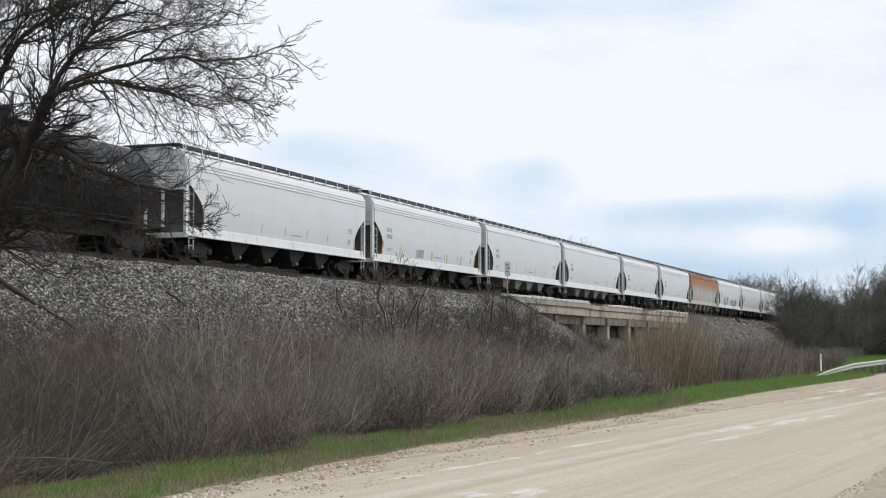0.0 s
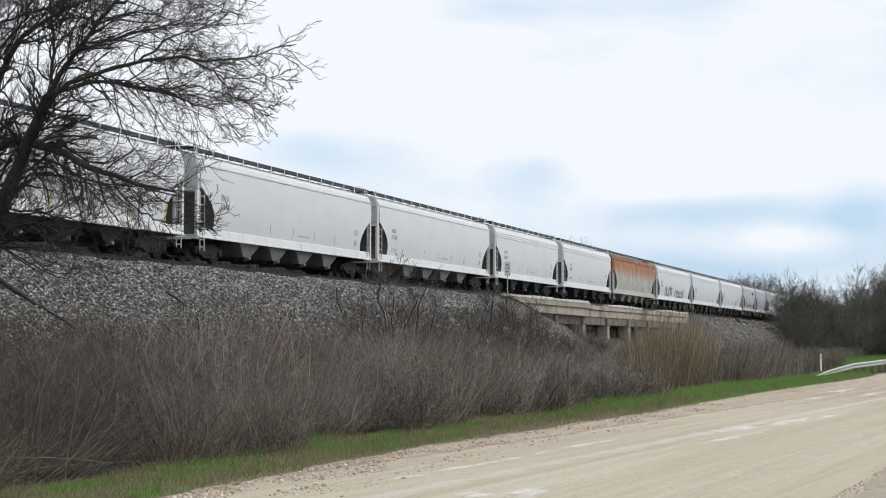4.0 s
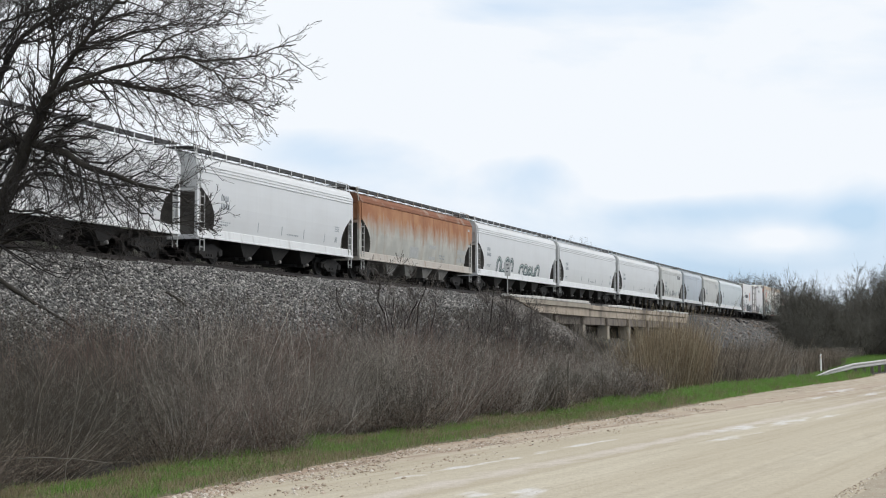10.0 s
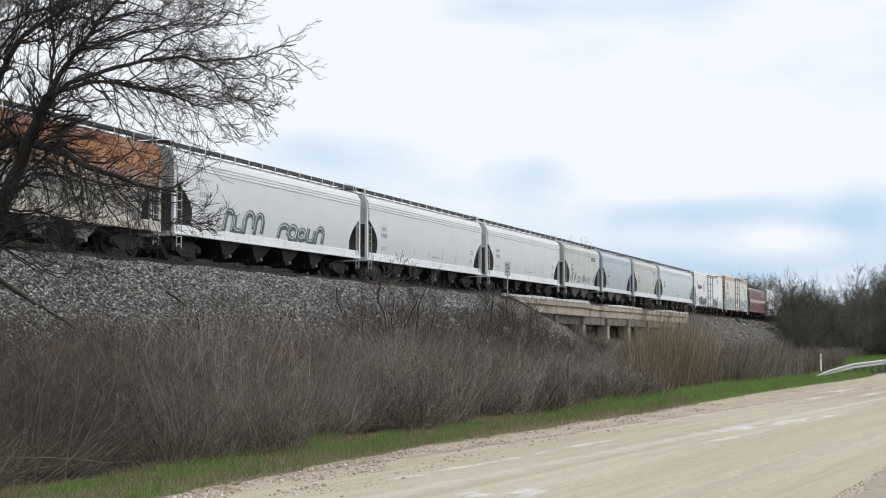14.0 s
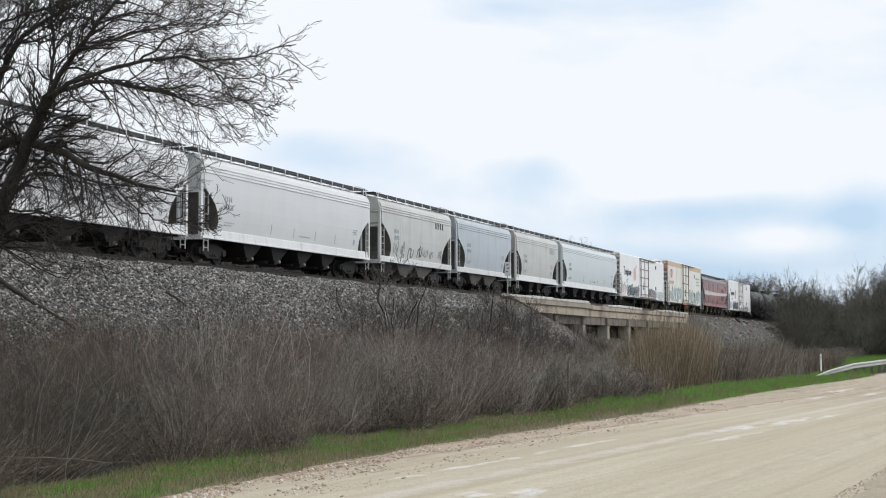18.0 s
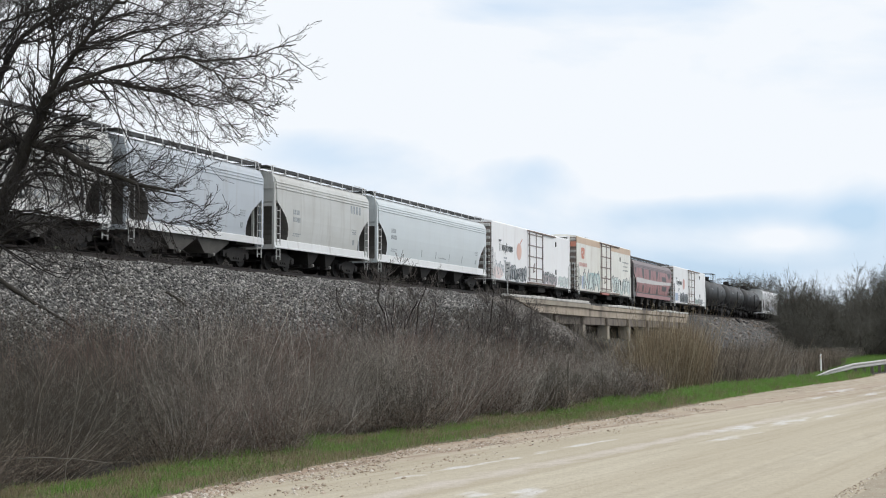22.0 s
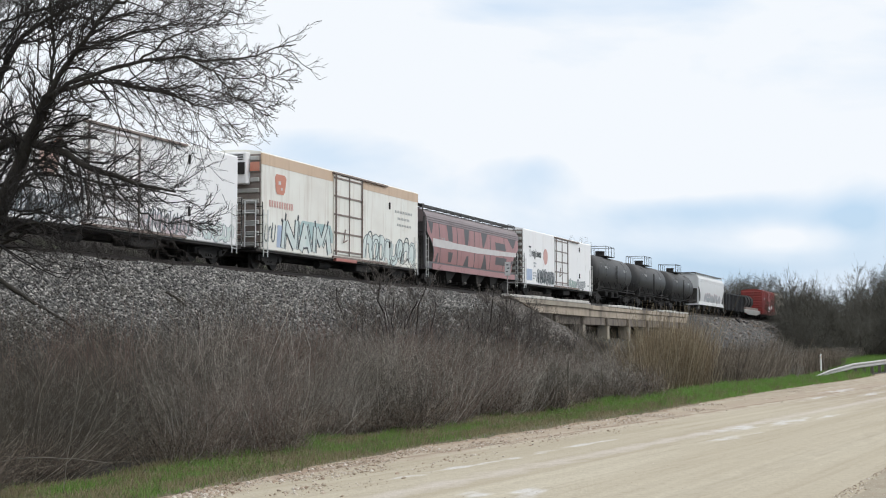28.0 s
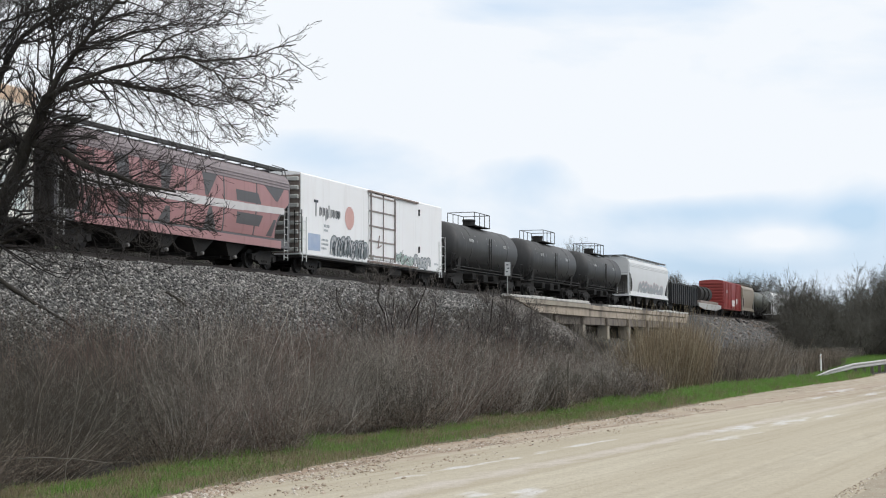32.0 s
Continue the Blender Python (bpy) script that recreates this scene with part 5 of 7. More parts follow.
g = [(-7.35, 1.0, -7.15, 2.25), (-7.1, 2.15, -6.15, 1.1), (-6.05, 1.05, -5.85, 2.35), (-5.55, 1.0, -5.0, 2.2), (-4.95, 2.2, -4.45, 1.0), (-5.3, 1.35, -4.7, 1.4), (-4.05, 1.0, -3.9, 2.2), (-3.8, 2.1, -3.25, 1.4), (-3.2, 1.4, -2.65, 2.3), (-2.6, 2.2, -2.3, 1.0)]
spikes = [(-7.15, 2.2, -7.05, 2.6), (-5.85, 2.3, -5.75, 2.62), (-3.9, 2.1, -3.95, 2.5), (-2.65, 2.2, -2.45, 2.6), (-7.5, 2.3, -7.2, 2.0)]
add_decal(car, "graffiti_outline", g, 0.56, "markdark", flat_y, 0.010, "black jagged spray outline")
add_decal(car, "graffiti_spike", spikes, 0.13, "markdark", flat_y, 0.0095, "black spray spikes")
add_decal(car, "graffiti_fill", g, 0.4, "spray_pale", flat_y, 0.0155, "pale teal and white spray fill")
add_decal(car, "graffiti_shade", [(a + 0.1, b, c + 0.1, d) for a, b, c, d in g[::2]], 0.09, "spray_dark", flat_y, 0.021, "dark spray shading")
add_tag(car, rr, 1.95, 9.0, 1.1, 2.3, 8, "spray_pale", "spray_dark", flat_y, 0.42, 0.05, False)
add_decal(car, "graffiti_line", scrawl(rr, 2.0, 9.0, 1.05, 2.5, 8), 0.06, "spray_dark", flat_y, 0.022, "thin dark spray lines")
add_decal(car, "scribble", scrawl(rr, -9.2, -8.2, 1.2, 2.1, 3), 0.06, "spray_dark", flat_y, 0.012, "thin marker scribble")
bm = bmesh.new()
box(bm, -1.7, 0.85, -1.67, -1.5, 0.7, 0.86)
part("door_step", bevelled(bm, 0.02), M["redstep"], car, "faded red step under the door")
bm = bmesh.new()
box(bm, -h + 0.16, -h + 0.56, -1.0, 1.0, 3.7, 5.12)
unit = part("cooling_unit", bevelled(bm, 0.04), M["reefer"], car, "white end-mounted cooling unit")
bm = bmesh.new()
box(bm, -h + 0.13, -h + 0.158, -0.92, 0.92, 4.12, 4.66)
part("grille", bm, M["under"], unit, "black radiator grille")
for z in (4.76, 4.86, 4.96):
    bm = bmesh.new()
    box(bm, -h + 0.135, -h + 0.158, -0.85, 0.2, z, z + 0.05)
    part("vent_slot", bm, M["under"], unit)
bm = bmesh.new()
box(bm, -h + 0.4, -h + 0.44, -1.5, -1.06, 4.28, 4.68)
part("end_panel", bm, M["logo_red"], car, "red panel beside the cooling unit")
bm = bmesh.new()
box(bm, -h + 0.36, -h + 0.44, -0.85, -0.35, 1.3, 2.3)
part("end_hatch", bevelled(bm, 0.02), M["rust"], car, "dark brown hatch in the end")

# ---- the pink-lettered hopper ----
car, h = make_hopper(fleet(335.7), fleet(354.0), "dark hopper car covered in tall pink graffiti letters", "maroon", 4, words=[], sill="maroon", roof="mauve")
def side_reach(z):
    """How far along the side sheet runs at a height."""
    return h - 0.27 - 1.25 * float(np.interp(z, [1.22, 1.42, 1.65, 1.9, 2.15, 2.4, 2.65, 2.85, 3.0, 3.1], [0.9, 0.97, 0.99, 1.0, 0.95, 0.8, 0.52, 0.24, 0.06, 0.0]))


zs = [1.4 + 0.1 * i for i in range(25)]
add_panel(car, "graffiti_fill", [(p, -side_reach(p), side_reach(p), q, -side_reach(q), side_reach(q)) for p, q in zip(zs, zs[1:])], "pink", lift=0.008, label="pink sprayed ground over the whole side")
# dark gaps between and inside the tall letters: low edge, high edge
GAPS = [(3.0, -8.25, -8.1, 3.8, -8.75, -7.75), (1.4, -7.35, -6.9, 1.95, -7.05, -6.85), (2.75, -5.25, -4.5, 3.8, -5.6, -4.6), (1.5, -5.1, -4.55, 2.1, -5.2, -4.4),
        (2.7, -2.25, -1.7, 3.8, -2.45, -1.4), (1.4, -2.35, -1.4, 2.05, -1.85, -1.55), (2.75, 1.15, 1.4, 3.8, 0.85, 2.25), (1.4, 1.15, 2.25, 2.3, 1.5, 1.7),
        (2.78, 3.85, 6.1, 3.25, 3.75, 5.8), (1.8, 3.9, 6.0, 2.3, 3.9, 6.3), (3.05, 7.5, 7.7, 3.8, 6.2, 8.5), (1.45, 6.75, 7.3, 2.2, 7.35, 7.6)]
for gap in GAPS:
    add_panel(car, "graffiti_gap", [gap], "maroon", lift=0.014, label="dark gaps of the giant letters")
for line in [(-6.9, 3.8, -6.5, 1.4), (-3.75, 3.8, -3.45, 1.4), (-0.45, 3.8, -0.3, 1.4), (2.7, 3.8, 2.8, 1.4), (5.7, 3.8, 5.55, 1.4)]:
    add_decal(car, "graffiti_shadow", [line], 0.1, "maroon", lift=0.013, label="dark lines between the letters")
add_decal(car, "white_band", [(-h + 1.2, 2.52, -h + 4.5, 2.5, 0.46), (-h + 4.5, 2.5, 0.5, 2.5, 0.38), (0.5, 2.5, 4.5, 2.56, 0.34), (4.5, 2.56, h - 0.75, 2.66, 0.3)], 0.3, "spray_white", lift=0.020, label="white sprayed band")
add_decal(car, "pink_sill", [(-h + 1.2, 1.12, h - 1.0, 1.12, 0.34)], 0.3, "pink", lambda z: 1.55, 0.03)
add_words(car, [(-h + 1.9, 2.68, 1.4, 0.2, 5), (-h + 1.9, 2.38, 1.4, 0.2, 6)], mat="mark")

juice_reefer(fleet(354.9), fleet(375.2), "white refrigerator car with an orange emblem and black graffiti", 6, 4.72, -4.3, False, (0.0, 0.75))


# ---- tank cars ----
def make_tank(x0, x1, label, mat="tankblack", r=1.5):
    half, mid = (x1 - x0) / 2, (x0 + x1) / 2
    car = thing("tank_car", (mid, TRACK, RAIL), label, "freight car", "tank cars of the train")
    CARS.append((car, mid))
    cz, e = 2.72, half - 0.88
    bm = bmesh.new()
    prof = [(-e, 0.05), (-e + 0.06, r * 0.45), (-e + 0.2, r * 0.75), (-e + 0.42, r * 0.93), (-e + 0.65, r)]
    prof = prof + [(0, r)] + [(-x, y) for x, y in prof[::-1]]
    lathe_x(bm, prof, 32, 0, cz)
    part("tank", bm, M[mat], car, smooth=True)
    for s in (-1, 1):
        bm = bmesh.new()
        lathe_x(bm, [(s * e * 0.55 - 0.04, r + 0.012), (s * e * 0.55 + 0.04, r + 0.012)], 32, 0, cz)
        part("weld_band", bm, M[mat], car)
        bm = bmesh.new()
        loft(bm, [[(s * (half - 2.1) + dx, -1.15, 1.0), (s * (half - 2.1) + dx, 1.15, 1.0), (s * (half - 2.1) + dx, 1.3, 2.0), (s * (half - 2.1) + dx, -1.3, 2.0)] for dx in (-0.25, 0.25)])
        part("saddle", bm, M["under"], car)
        bm = bmesh.new()
        box(bm, min(s * half, s * (half - 3.4)), max(s * half, s * (half - 3.4)), -0.32, 0.32, 0.75, 1.15)
        box(bm, s * (half - 0.45) - 0.4, s * (half - 0.45) + 0.4, -1.5, 1.5, 1.05, 1.12)
        part("stub_sill", bm, M["under"], car)
        for y in (-1.45, 1.45):
            bm = bmesh.new()
            rod(bm, (s * (half - 0.1), y, 1.1), (s * (half - 0.1), y, 2.1), 0.022)
            rod(bm, (s * (half - 0.8), y, 1.1), (s * (half - 0.8), y, 2.1), 0.022)
            rod(bm, (s * (half - 0.8), y, 2.1), (s * (half - 0.1), y, 2.1), 0.022)
            part("end_handrail", bm, M["under"], car)
        bm = bmesh.new()
        rod(bm, (-half + 0.6, s * 1.52, 1.35), (half - 0.6, s * 1.52, 1.35), 0.03)
        for k in range(7):
            x = -half + 0.9 + (2 * half - 1.8) * k / 6
            rod(bm, (x, s * 1.52, 1.35), (x, s * 1.25, 2.0), 0.02)
        part("side_handrail", bm, M["under"], car)
        add_truck(car, s * (half - 2.1))
        add_ladder(car, 0.35 * s + 0.2, -1.54 * -s, 1.2, 2.2, 0.4, 6, "under")
    bm = bmesh.new()
    box(bm, -half + 0.4, half - 0.4, -0.4, 0.4, 0.7, 1.25)
    part("centre_sill", bm, M["under"], car)
    for s in (-1, 1):
        bm = bmesh.new()
        box(bm, -half + 0.3, half - 0.3, s * 1.42 - 0.12, s * 1.42 + 0.12, 1.14, 1.2)
        part("side_walkway", bm, M["under"], car)
    for bx, bw, bl2 in ((-1.9, 0.8, 0.25), (0.4, 1.0, 0.34), (2.3, 0.6, 0.2)):
        bm = bmesh.new()
        box(bm, bx - bw / 2, bx + bw / 2, -1.05, 0.9, 0.95 - bl2, 1.1)
        part("brake_gear", bevelled(bm, 0.05), M["under"], car)
    bm = bmesh.new()
    box(bm, -1.6, 1.6, -0.95, 0.95, 4.2, 4.25)
    part("dome_platform", bm, M["under"], car)
    bm = bmesh.new()
    bmesh.ops.create_cone(bm, cap_ends=True, segments=16, radius1=0.42, radius2=0.4, depth=0.5, matrix=Matrix.Translation((0, 0, 4.4)))
    bmesh.ops.create_cone(bm, cap_ends=True, segments=16, radius1=0.46, radius2=0.42, depth=0.1, matrix=Matrix.Translation((0, 0, 4.68)))
    part("manway", bm, M["under"], car)
    bm = bmesh.new()
    for x in (-1.55, -0.5, 0.5, 1.55):
        for y in (-0.92, 0.92):
            rod(bm, (x, y, 4.22), (x, y, 5.08), 0.026)
    for z in (5.08,):
        for y in (-0.92, 0.92):
            rod(bm, (-1.55, y, z), (1.55, y, z), 0.024)
        for x in (-1.55, 1.55):
            rod(bm, (x, -0.92, z), (x, 0.92, z), 0.024)
    part("platform_railing", bm, M["under"], car)
    ty = lambda z: math.sqrt(max(0.05, r * r - (z - cz) ** 2))
    add_words(car, [(-half + 2.4, 3.1, 0.08, 0.4, 1), (-half + 3.4, 3.0, 0.9, 0.2, 5), (-half + 4.9, 3.05, 0.07, 0.45, 1), (-0.4, 3.0, 0.07, 0.45, 1), (1.4, 3.0, 0.07, 0.45, 1), (half - 4.6, 2.95, 0.7, 0.22, 3), (half - 3.4, 3.05, 0.08, 0.4, 1)], ty, "markpale")
    add_couplers(car, half)
    return car


make_tank(fleet(31.0), fleet(48.8), "large black tank car with pale stencil marks", "black", 1.56)
make_tank(fleet(376.2), fleet(391.3), "black tank car with a railed dome platform")
make_tank(fleet(392.3), fleet(407.2), "scuffed black tank car with chalky streaks")
make_tank(fleet(408.2), fleet(422.9), "dull black tank car with white stencils")

car, h = make_hopper(fleet(424.3), fleet(442.6), "white covered hopper car with blurred mauve-grey tags", "white", 3, words=[])
add_tag(car, random.Random(21), -h + 4.0, h - 3.0, 1.35, 2.3, 9, "spray_grey", "spray_mauve", side_y, 0.3, 0.12, False)
add_tag(car, random.Random(8), -h + 4.2, h - 3.4, 1.3, 1.9, 7, "mark", "spray_grey", side_y, 0.2, 0.05, False)

# ---- gondola ----
gx0, gx1 = fleet(444.0), fleet(459.6)
gh = (gx1 - gx0) / 2
gon = thing("gondola_car", ((gx0 + gx1) / 2, TRACK, RAIL), "black ribbed gondola car heaped with dark scrap", "freight car")
CARS.append((gon, (gx0 + gx1) / 2))
for s in (-1, 1):
    bm = bmesh.new()
    box(bm, -gh + 0.2, gh - 0.2, s * 1.45 - 0.04, s * 1.45 + 0.04, 0.75, 2.85)
    box(bm, -gh + 0.2, gh - 0.2, s * 1.47 - 0.08, s * 1.47 + 0.08, 2.8, 2.95)
    part("side_wall", bm, M["black"], gon)
    for i in range(14):
        x = -gh + 0.4 + (2 * gh - 0.8) * i / 13
        bm = bmesh.new()
        box(bm, x - 0.07, x + 0.07, s * 1.54 - 0.05, s * 1.54 + 0.05, 0.75, 2.82)
        part("side_rib", bm, M["black"], gon)
    bm = bmesh.new()
    box(bm, s * (gh - 0.2) - 0.05, s * (gh - 0.2) + 0.05, -1.4, 1.4, 0.75, 2.85)
    part("end_wall", bm, M["black"], gon)
    add_truck(gon, s * (gh - 1.9))
bm = bmesh.new()
box(bm, -gh + 0.2, gh - 0.2, -1.41, 1.41, 0.9, 1.1)
part("floor", bm, M["under"], gon)
for cx, rx, top in ((-4.2, 2.4, 3.15), (0.6, 2.8, 3.0), (4.6, 2.2, 3.3)):
    bm = bmesh.new()
    bmesh.ops.create_icosphere(bm, subdivisions=3, radius=1)
    for vv in bm.verts:
        k = 1 + 0.18 * noise.noise(vv.co * 3 + Vector((cx, 0, 0)))
        vv.co = Vector((vv.co.x * rx * k, vv.co.y * 1.25 * k, vv.co.z * (top - 1.8) * k))
    part("scrap_heap", bm, M["under"], gon, "dark heap of scrap", at=(cx, 0, 1.8))
add_couplers(gon, gh)

# ---- flat car with a drum ----
fx0, fx1 = fleet(460.6), fleet(476.6)
fh = (fx1 - fx0) / 2
flat = thing("flat_car", ((fx0 + fx1) / 2, TRACK, RAIL), "low rust-brown flat car carrying dark round coils", "freight car")
CARS.append((flat, (fx0 + fx1) / 2))
bm = bmesh.new()
box(bm, -fh + 0.1, fh - 0.1, -1.5, 1.5, 1.0, 1.2)
part("deck", bevelled(bm, 0.02), M["endgrey"], flat)
for s in (-1, 1):
    bm = bmesh.new()
    extrude_xz(bm, [(-fh + 0.1, 1.0), (-fh + 0.1, 0.8), (-fh + 4, 0.5), (fh - 4, 0.5), (fh - 0.1, 0.8), (fh - 0.1, 1.0)], s * 1.46 - 0.04, s * 1.46 + 0.04)
    part("side_sill", bm, M["endgrey"], flat)
    add_truck(flat, s * (fh - 2.0))
bm = bmesh.new()
box(bm, -fh + 2.5, fh - 1.0, -1.3, 1.3, 1.2, 1.55)
part("cradle", bevelled(bm, 0.04), M["rust"], flat)
for i, cx in enumerate((-2.0, 0.8, 3.6)):
    bm = bmesh.new()
    lathe_x(bm, [(cx - 0.9, 0.3), (cx - 0.9, 0.95), (cx + 0.9, 0.95), (cx + 0.9, 0.3)], 24, 0, 2.45)
    part("steel_coil", bm, M["under"], flat, "dark steel coil")
add_couplers(flat, fh)

# ---- red box car ----
bx0, bx1 = fleet(478.0), fleet(493.0)
bh = (bx1 - bx0) / 2
red = thing("box_car", ((bx0 + bx1) / 2, TRACK, RAIL), "faded red box car with ribbed ends and a sliding door", "freight car")
CARS.append((red, (bx0 + bx1) / 2))
part("body", reefer_body(bh, 4.45), M["red"], red)
for s in (-1, 1):
    for x, z in ribs_end(bh, s, 4.45, 9):
        bm = bmesh.new()
        box(bm, min(x, x + s * 0.13), max(x, x + s * 0.13), -1.46, 1.46, z - 0.12, z + 0.12)
        part("end_rib", bevelled(bm, 0.04), M["red"], red)
    add_truck(red, s * (bh - 2.0))
for i in range(13):
    x = -bh + 0.6 + (2 * bh - 1.2) * i / 12
    if abs(x) > 1.6:
        bm = bmesh.new()
        box(bm, x - 0.05, x + 0.05, -1.6, -1.55, 0.95, 4.3)
        part("side_post", bm, M["red"], red)
bm = bmesh.new()
box(bm, -1.5, 1.5, -1.64, -1.56, 1.0, 4.2)
part("sliding_door", bevelled(bm, 0.02), M["red"], red)
add_decal(red, "graffiti_patch", [(-1.2, 1.7, 1.2, 1.7, 0.8), (2.2, 2.0, 3.4, 2.0, 0.7)], 0.1, "spray_white", lambda z: 1.645, 0.01, "pale weathered stencil patch")
add_words(red, [(-5.4, 2.9, 1.4, 0.4, 4)], lambda z: 1.6, "markpale")
bm = bmesh.new()
box(bm, -bh + 0.3, bh - 0.3, -0.35, 0.35, 0.55, 0.84)
part("underframe", bm, M["under"], red)
add_couplers(red, bh)

make_hopper(fleet(494.2), fleet(505.4), "short tan covered hopper car", "tan", 2, words=[], sill="tan")
make_tank(fleet(506.4), fleet(524.0), "dull grey-green tank car", "tankgreen")
make_hopper(fleet(525.2), fleet(543.4), "white covered hopper car at the train's tail", "white", 4, words=[])
make_hopper(fleet(544.4), fleet(562.4), "white covered hopper car half hidden by trees", "white", 4, words=[])


# ---- plants ----
def stems(base, top, r0, r1, k, sag, side=0.1):
    """Curved stems from base points to top points (n, 3)."""
    n = len(base)
    t = np.linspace(0, 1, k)[None, :, None]
    p = base[:, None] * (1 - t) + top[:, None] * t
    b = rng.normal(0, side, (n, 1, 3)) * np.sin(np.pi * t)
    b[..., 2] += (sag[:, None] * np.sin(np.pi * t[..., 0]))
    r = r0[:, None] * (1 - t[..., 0]) + r1[:, None] * t[..., 0]
    return p + b, r


def join(pieces):
    vs, fs, o = [], [], 0
    for v, f in pieces:
        vs.append(v)
        fs.append(f + o)
        o += len(v)
    return np.concatenate(vs), np.concatenate(fs)


def bush_field(x, y, h, lean, r, twigs, k=3, twig_len=0.45, sway=0.0):
    """Upright dry stems with thin side twigs in their upper half."""
    n = len(x)
    base = np.stack([x, y, height(x, y) - 0.03], -1)
    a, m = rng.random(n) * 6.283, np.abs(rng.normal(0, lean, n)) * h
    top = base + np.stack([np.cos(a) * m, np.sin(a) * m, h], -1)
    if sway:
        drift = np.array([noise.noise(Vector((p * 0.45, q * 0.6, 9))) for p, q in zip(x, y)]) * sway * h
        top[:, 0] += drift
        top[:, 1] -= 0.5 * drift
        top[:, 2] -= 0.4 * np.abs(drift)
    p, rr = stems(base, top, r * (0.7 + 0.6 * rng.random(n)), r * 0.35 * np.ones(n), k, rng.normal(0, 0.08, n), 0.2)
    out = [tubes(p, rr)]
    for j in range(twigs):
        t = 0.3 + 0.65 * rng.random(n)
        s = base + (top - base) * t[:, None]
        a = rng.random(n) * 6.283
        q = (0.25 + 0.55 * rng.random(n)) * twig_len
        e = s + np.stack([np.cos(a) * q * 0.9, np.sin(a) * q * 0.9, q * (0.1 + 0.9 * rng.random(n))], -1)
        p, rr = stems(s, e, r * 0.45 * np.ones(n), r * 0.25 * np.ones(n), 2, np.zeros(n), 0.0)
        out.append(tubes(p, rr))
    return join(out)


def in_view(x, y, margin=1.5):
    return (y - margin) < x * math.tan(radians(38.0))


def brush_edge(x):
    return road_edge(x) + 2.75 + 0.35 * np.sin(x * 0.8) + 0.25 * np.sin(x * 2.1 + 1)


# the brush belt between verge and bank
n = 84000
x = 13 + 88 * rng.random(n) ** 1.8
y = brush_edge(x) + (23.0 - brush_edge(x)) * rng.random(n) ** 1.2
keep = in_view(x, y) & ~((x > 48) & (y < 15)) & ~((x > 62) & (y < 17))
x, y = x[keep], y[keep]
patch = np.array([noise.noise(Vector((a * 0.25, b * 0.4, 0))) + 0.5 * noise.noise(Vector((a * 0.8, b * 0.9, 4))) for a, b in zip(x, y)])
h = (1.65 + 0.75 * patch + rng.normal(0, 0.26, len(x)) + 0.45 * smooth(22, 32, x)) * (1 - 0.35 * smooth(18, 23, y))
h = h * (1 - 0.3 * smooth(35, 42, x) * (1 - smooth(14, 18, y))) * (1 - 0.3 * smooth(55, 66, x))
h = h + 0.5 * smooth(0.54, 0.64, y / x) * smooth(15, 19, y)
h = np.clip(h, 0.45, 2.9) * (0.7 + 0.3 * smooth(0, 1.2, y - brush_edge(x)))
open_k = rng.random(len(x)) < 0.55 + 1.1 * np.array([noise.noise(Vector((a * 0.7, b * 1.1, 21))) + 0.6 * noise.noise(Vector((a * 2.1, b * 2.6, 14))) for a, b in zip(x, y)]) + 0.3 * smooth(30, 45, x)
x, y, patch, h = x[open_k], y[open_k], patch[open_k], h[open_k]
tone = np.array([noise.noise(Vector((a * 0.3, b * 0.45, 7))) for a, b in zip(x, y)]) + rng.normal(0, 0.12, len(x))
red_side = (patch > 0.02) & (rng.random(len(x)) < 0.42) & (y / x < 0.56 + 0.06 * rng.random(len(x)))
left_k = smooth(0.52, 0.63, y / x)
dark = ~red_side & ((rng.random(len(x)) < 0.85 * left_k) | (tone < -0.16))
pale = ~red_side & ~dark & (tone + 0.45 * smooth(32, 39, x) * (1 - smooth(46, 54, x)) > 0.1)
plain = ~(red_side | dark | pale)
for nm, sel, mt, lab in (("dry_brush", plain, "brush", "dense leafless grey-brown brush on the ditch side"), ("dark_brush", dark, "darkbrush", "dark greenish leafless brush"), ("silver_brush", pale, "silver", "silvery grey leafless brush"), ("reddish_brush", red_side, "reddish", "reddish leafless stems among the brush")):
    v, f = bush_field(x[sel], y[sel], h[sel], 0.3, 0.0062 * (0.5 + 0.5 * smooth(17, 34, x[sel])), 3, 4, 0.75, 1.3)
    stuff(nm, raw_mesh(nm, v, f), M[mt], lab, "brush")

# long arching canes through the brush
n = 1100
x = 14 + 50 * rng.random(n) ** 1.4
y = brush_edge(x) + 6 * rng.random(n) ** 1.5
keep = in_view(x, y) & ~((x > 47) & (y < 15)) & ((y / x < 0.5) | (rng.random(n) < 0.3))
x, y = x[keep], y[keep]
n = len(x)
base = np.stack([x, y, height(x, y) - 0.03], -1)
a, ln = rng.random(n) * 6.283, 0.9 + 1.3 * rng.random(n)
flat_k = 0.15 + 0.75 * rng.random(n)
top = base + np.stack([np.cos(a) * ln * flat_k, np.sin(a) * ln * flat_k * 0.7, ln * np.sqrt(1.02 - flat_k ** 2 * 0.9)], -1)
thin_k = 0.55 + 0.45 * smooth(17, 30, x)
p, rr = stems(base, top, 0.007 * thin_k, 0.003 * thin_k, 5, 0.25 * rng.random(n), 0.12)
v, f = tubes(p, rr)
stuff("arching_canes", raw_mesh("arching_canes", v, f), M["drycane"], "pale arching dry canes through the brush", "brush")

# clumps of tall whips that stand above the rest
n = 2600
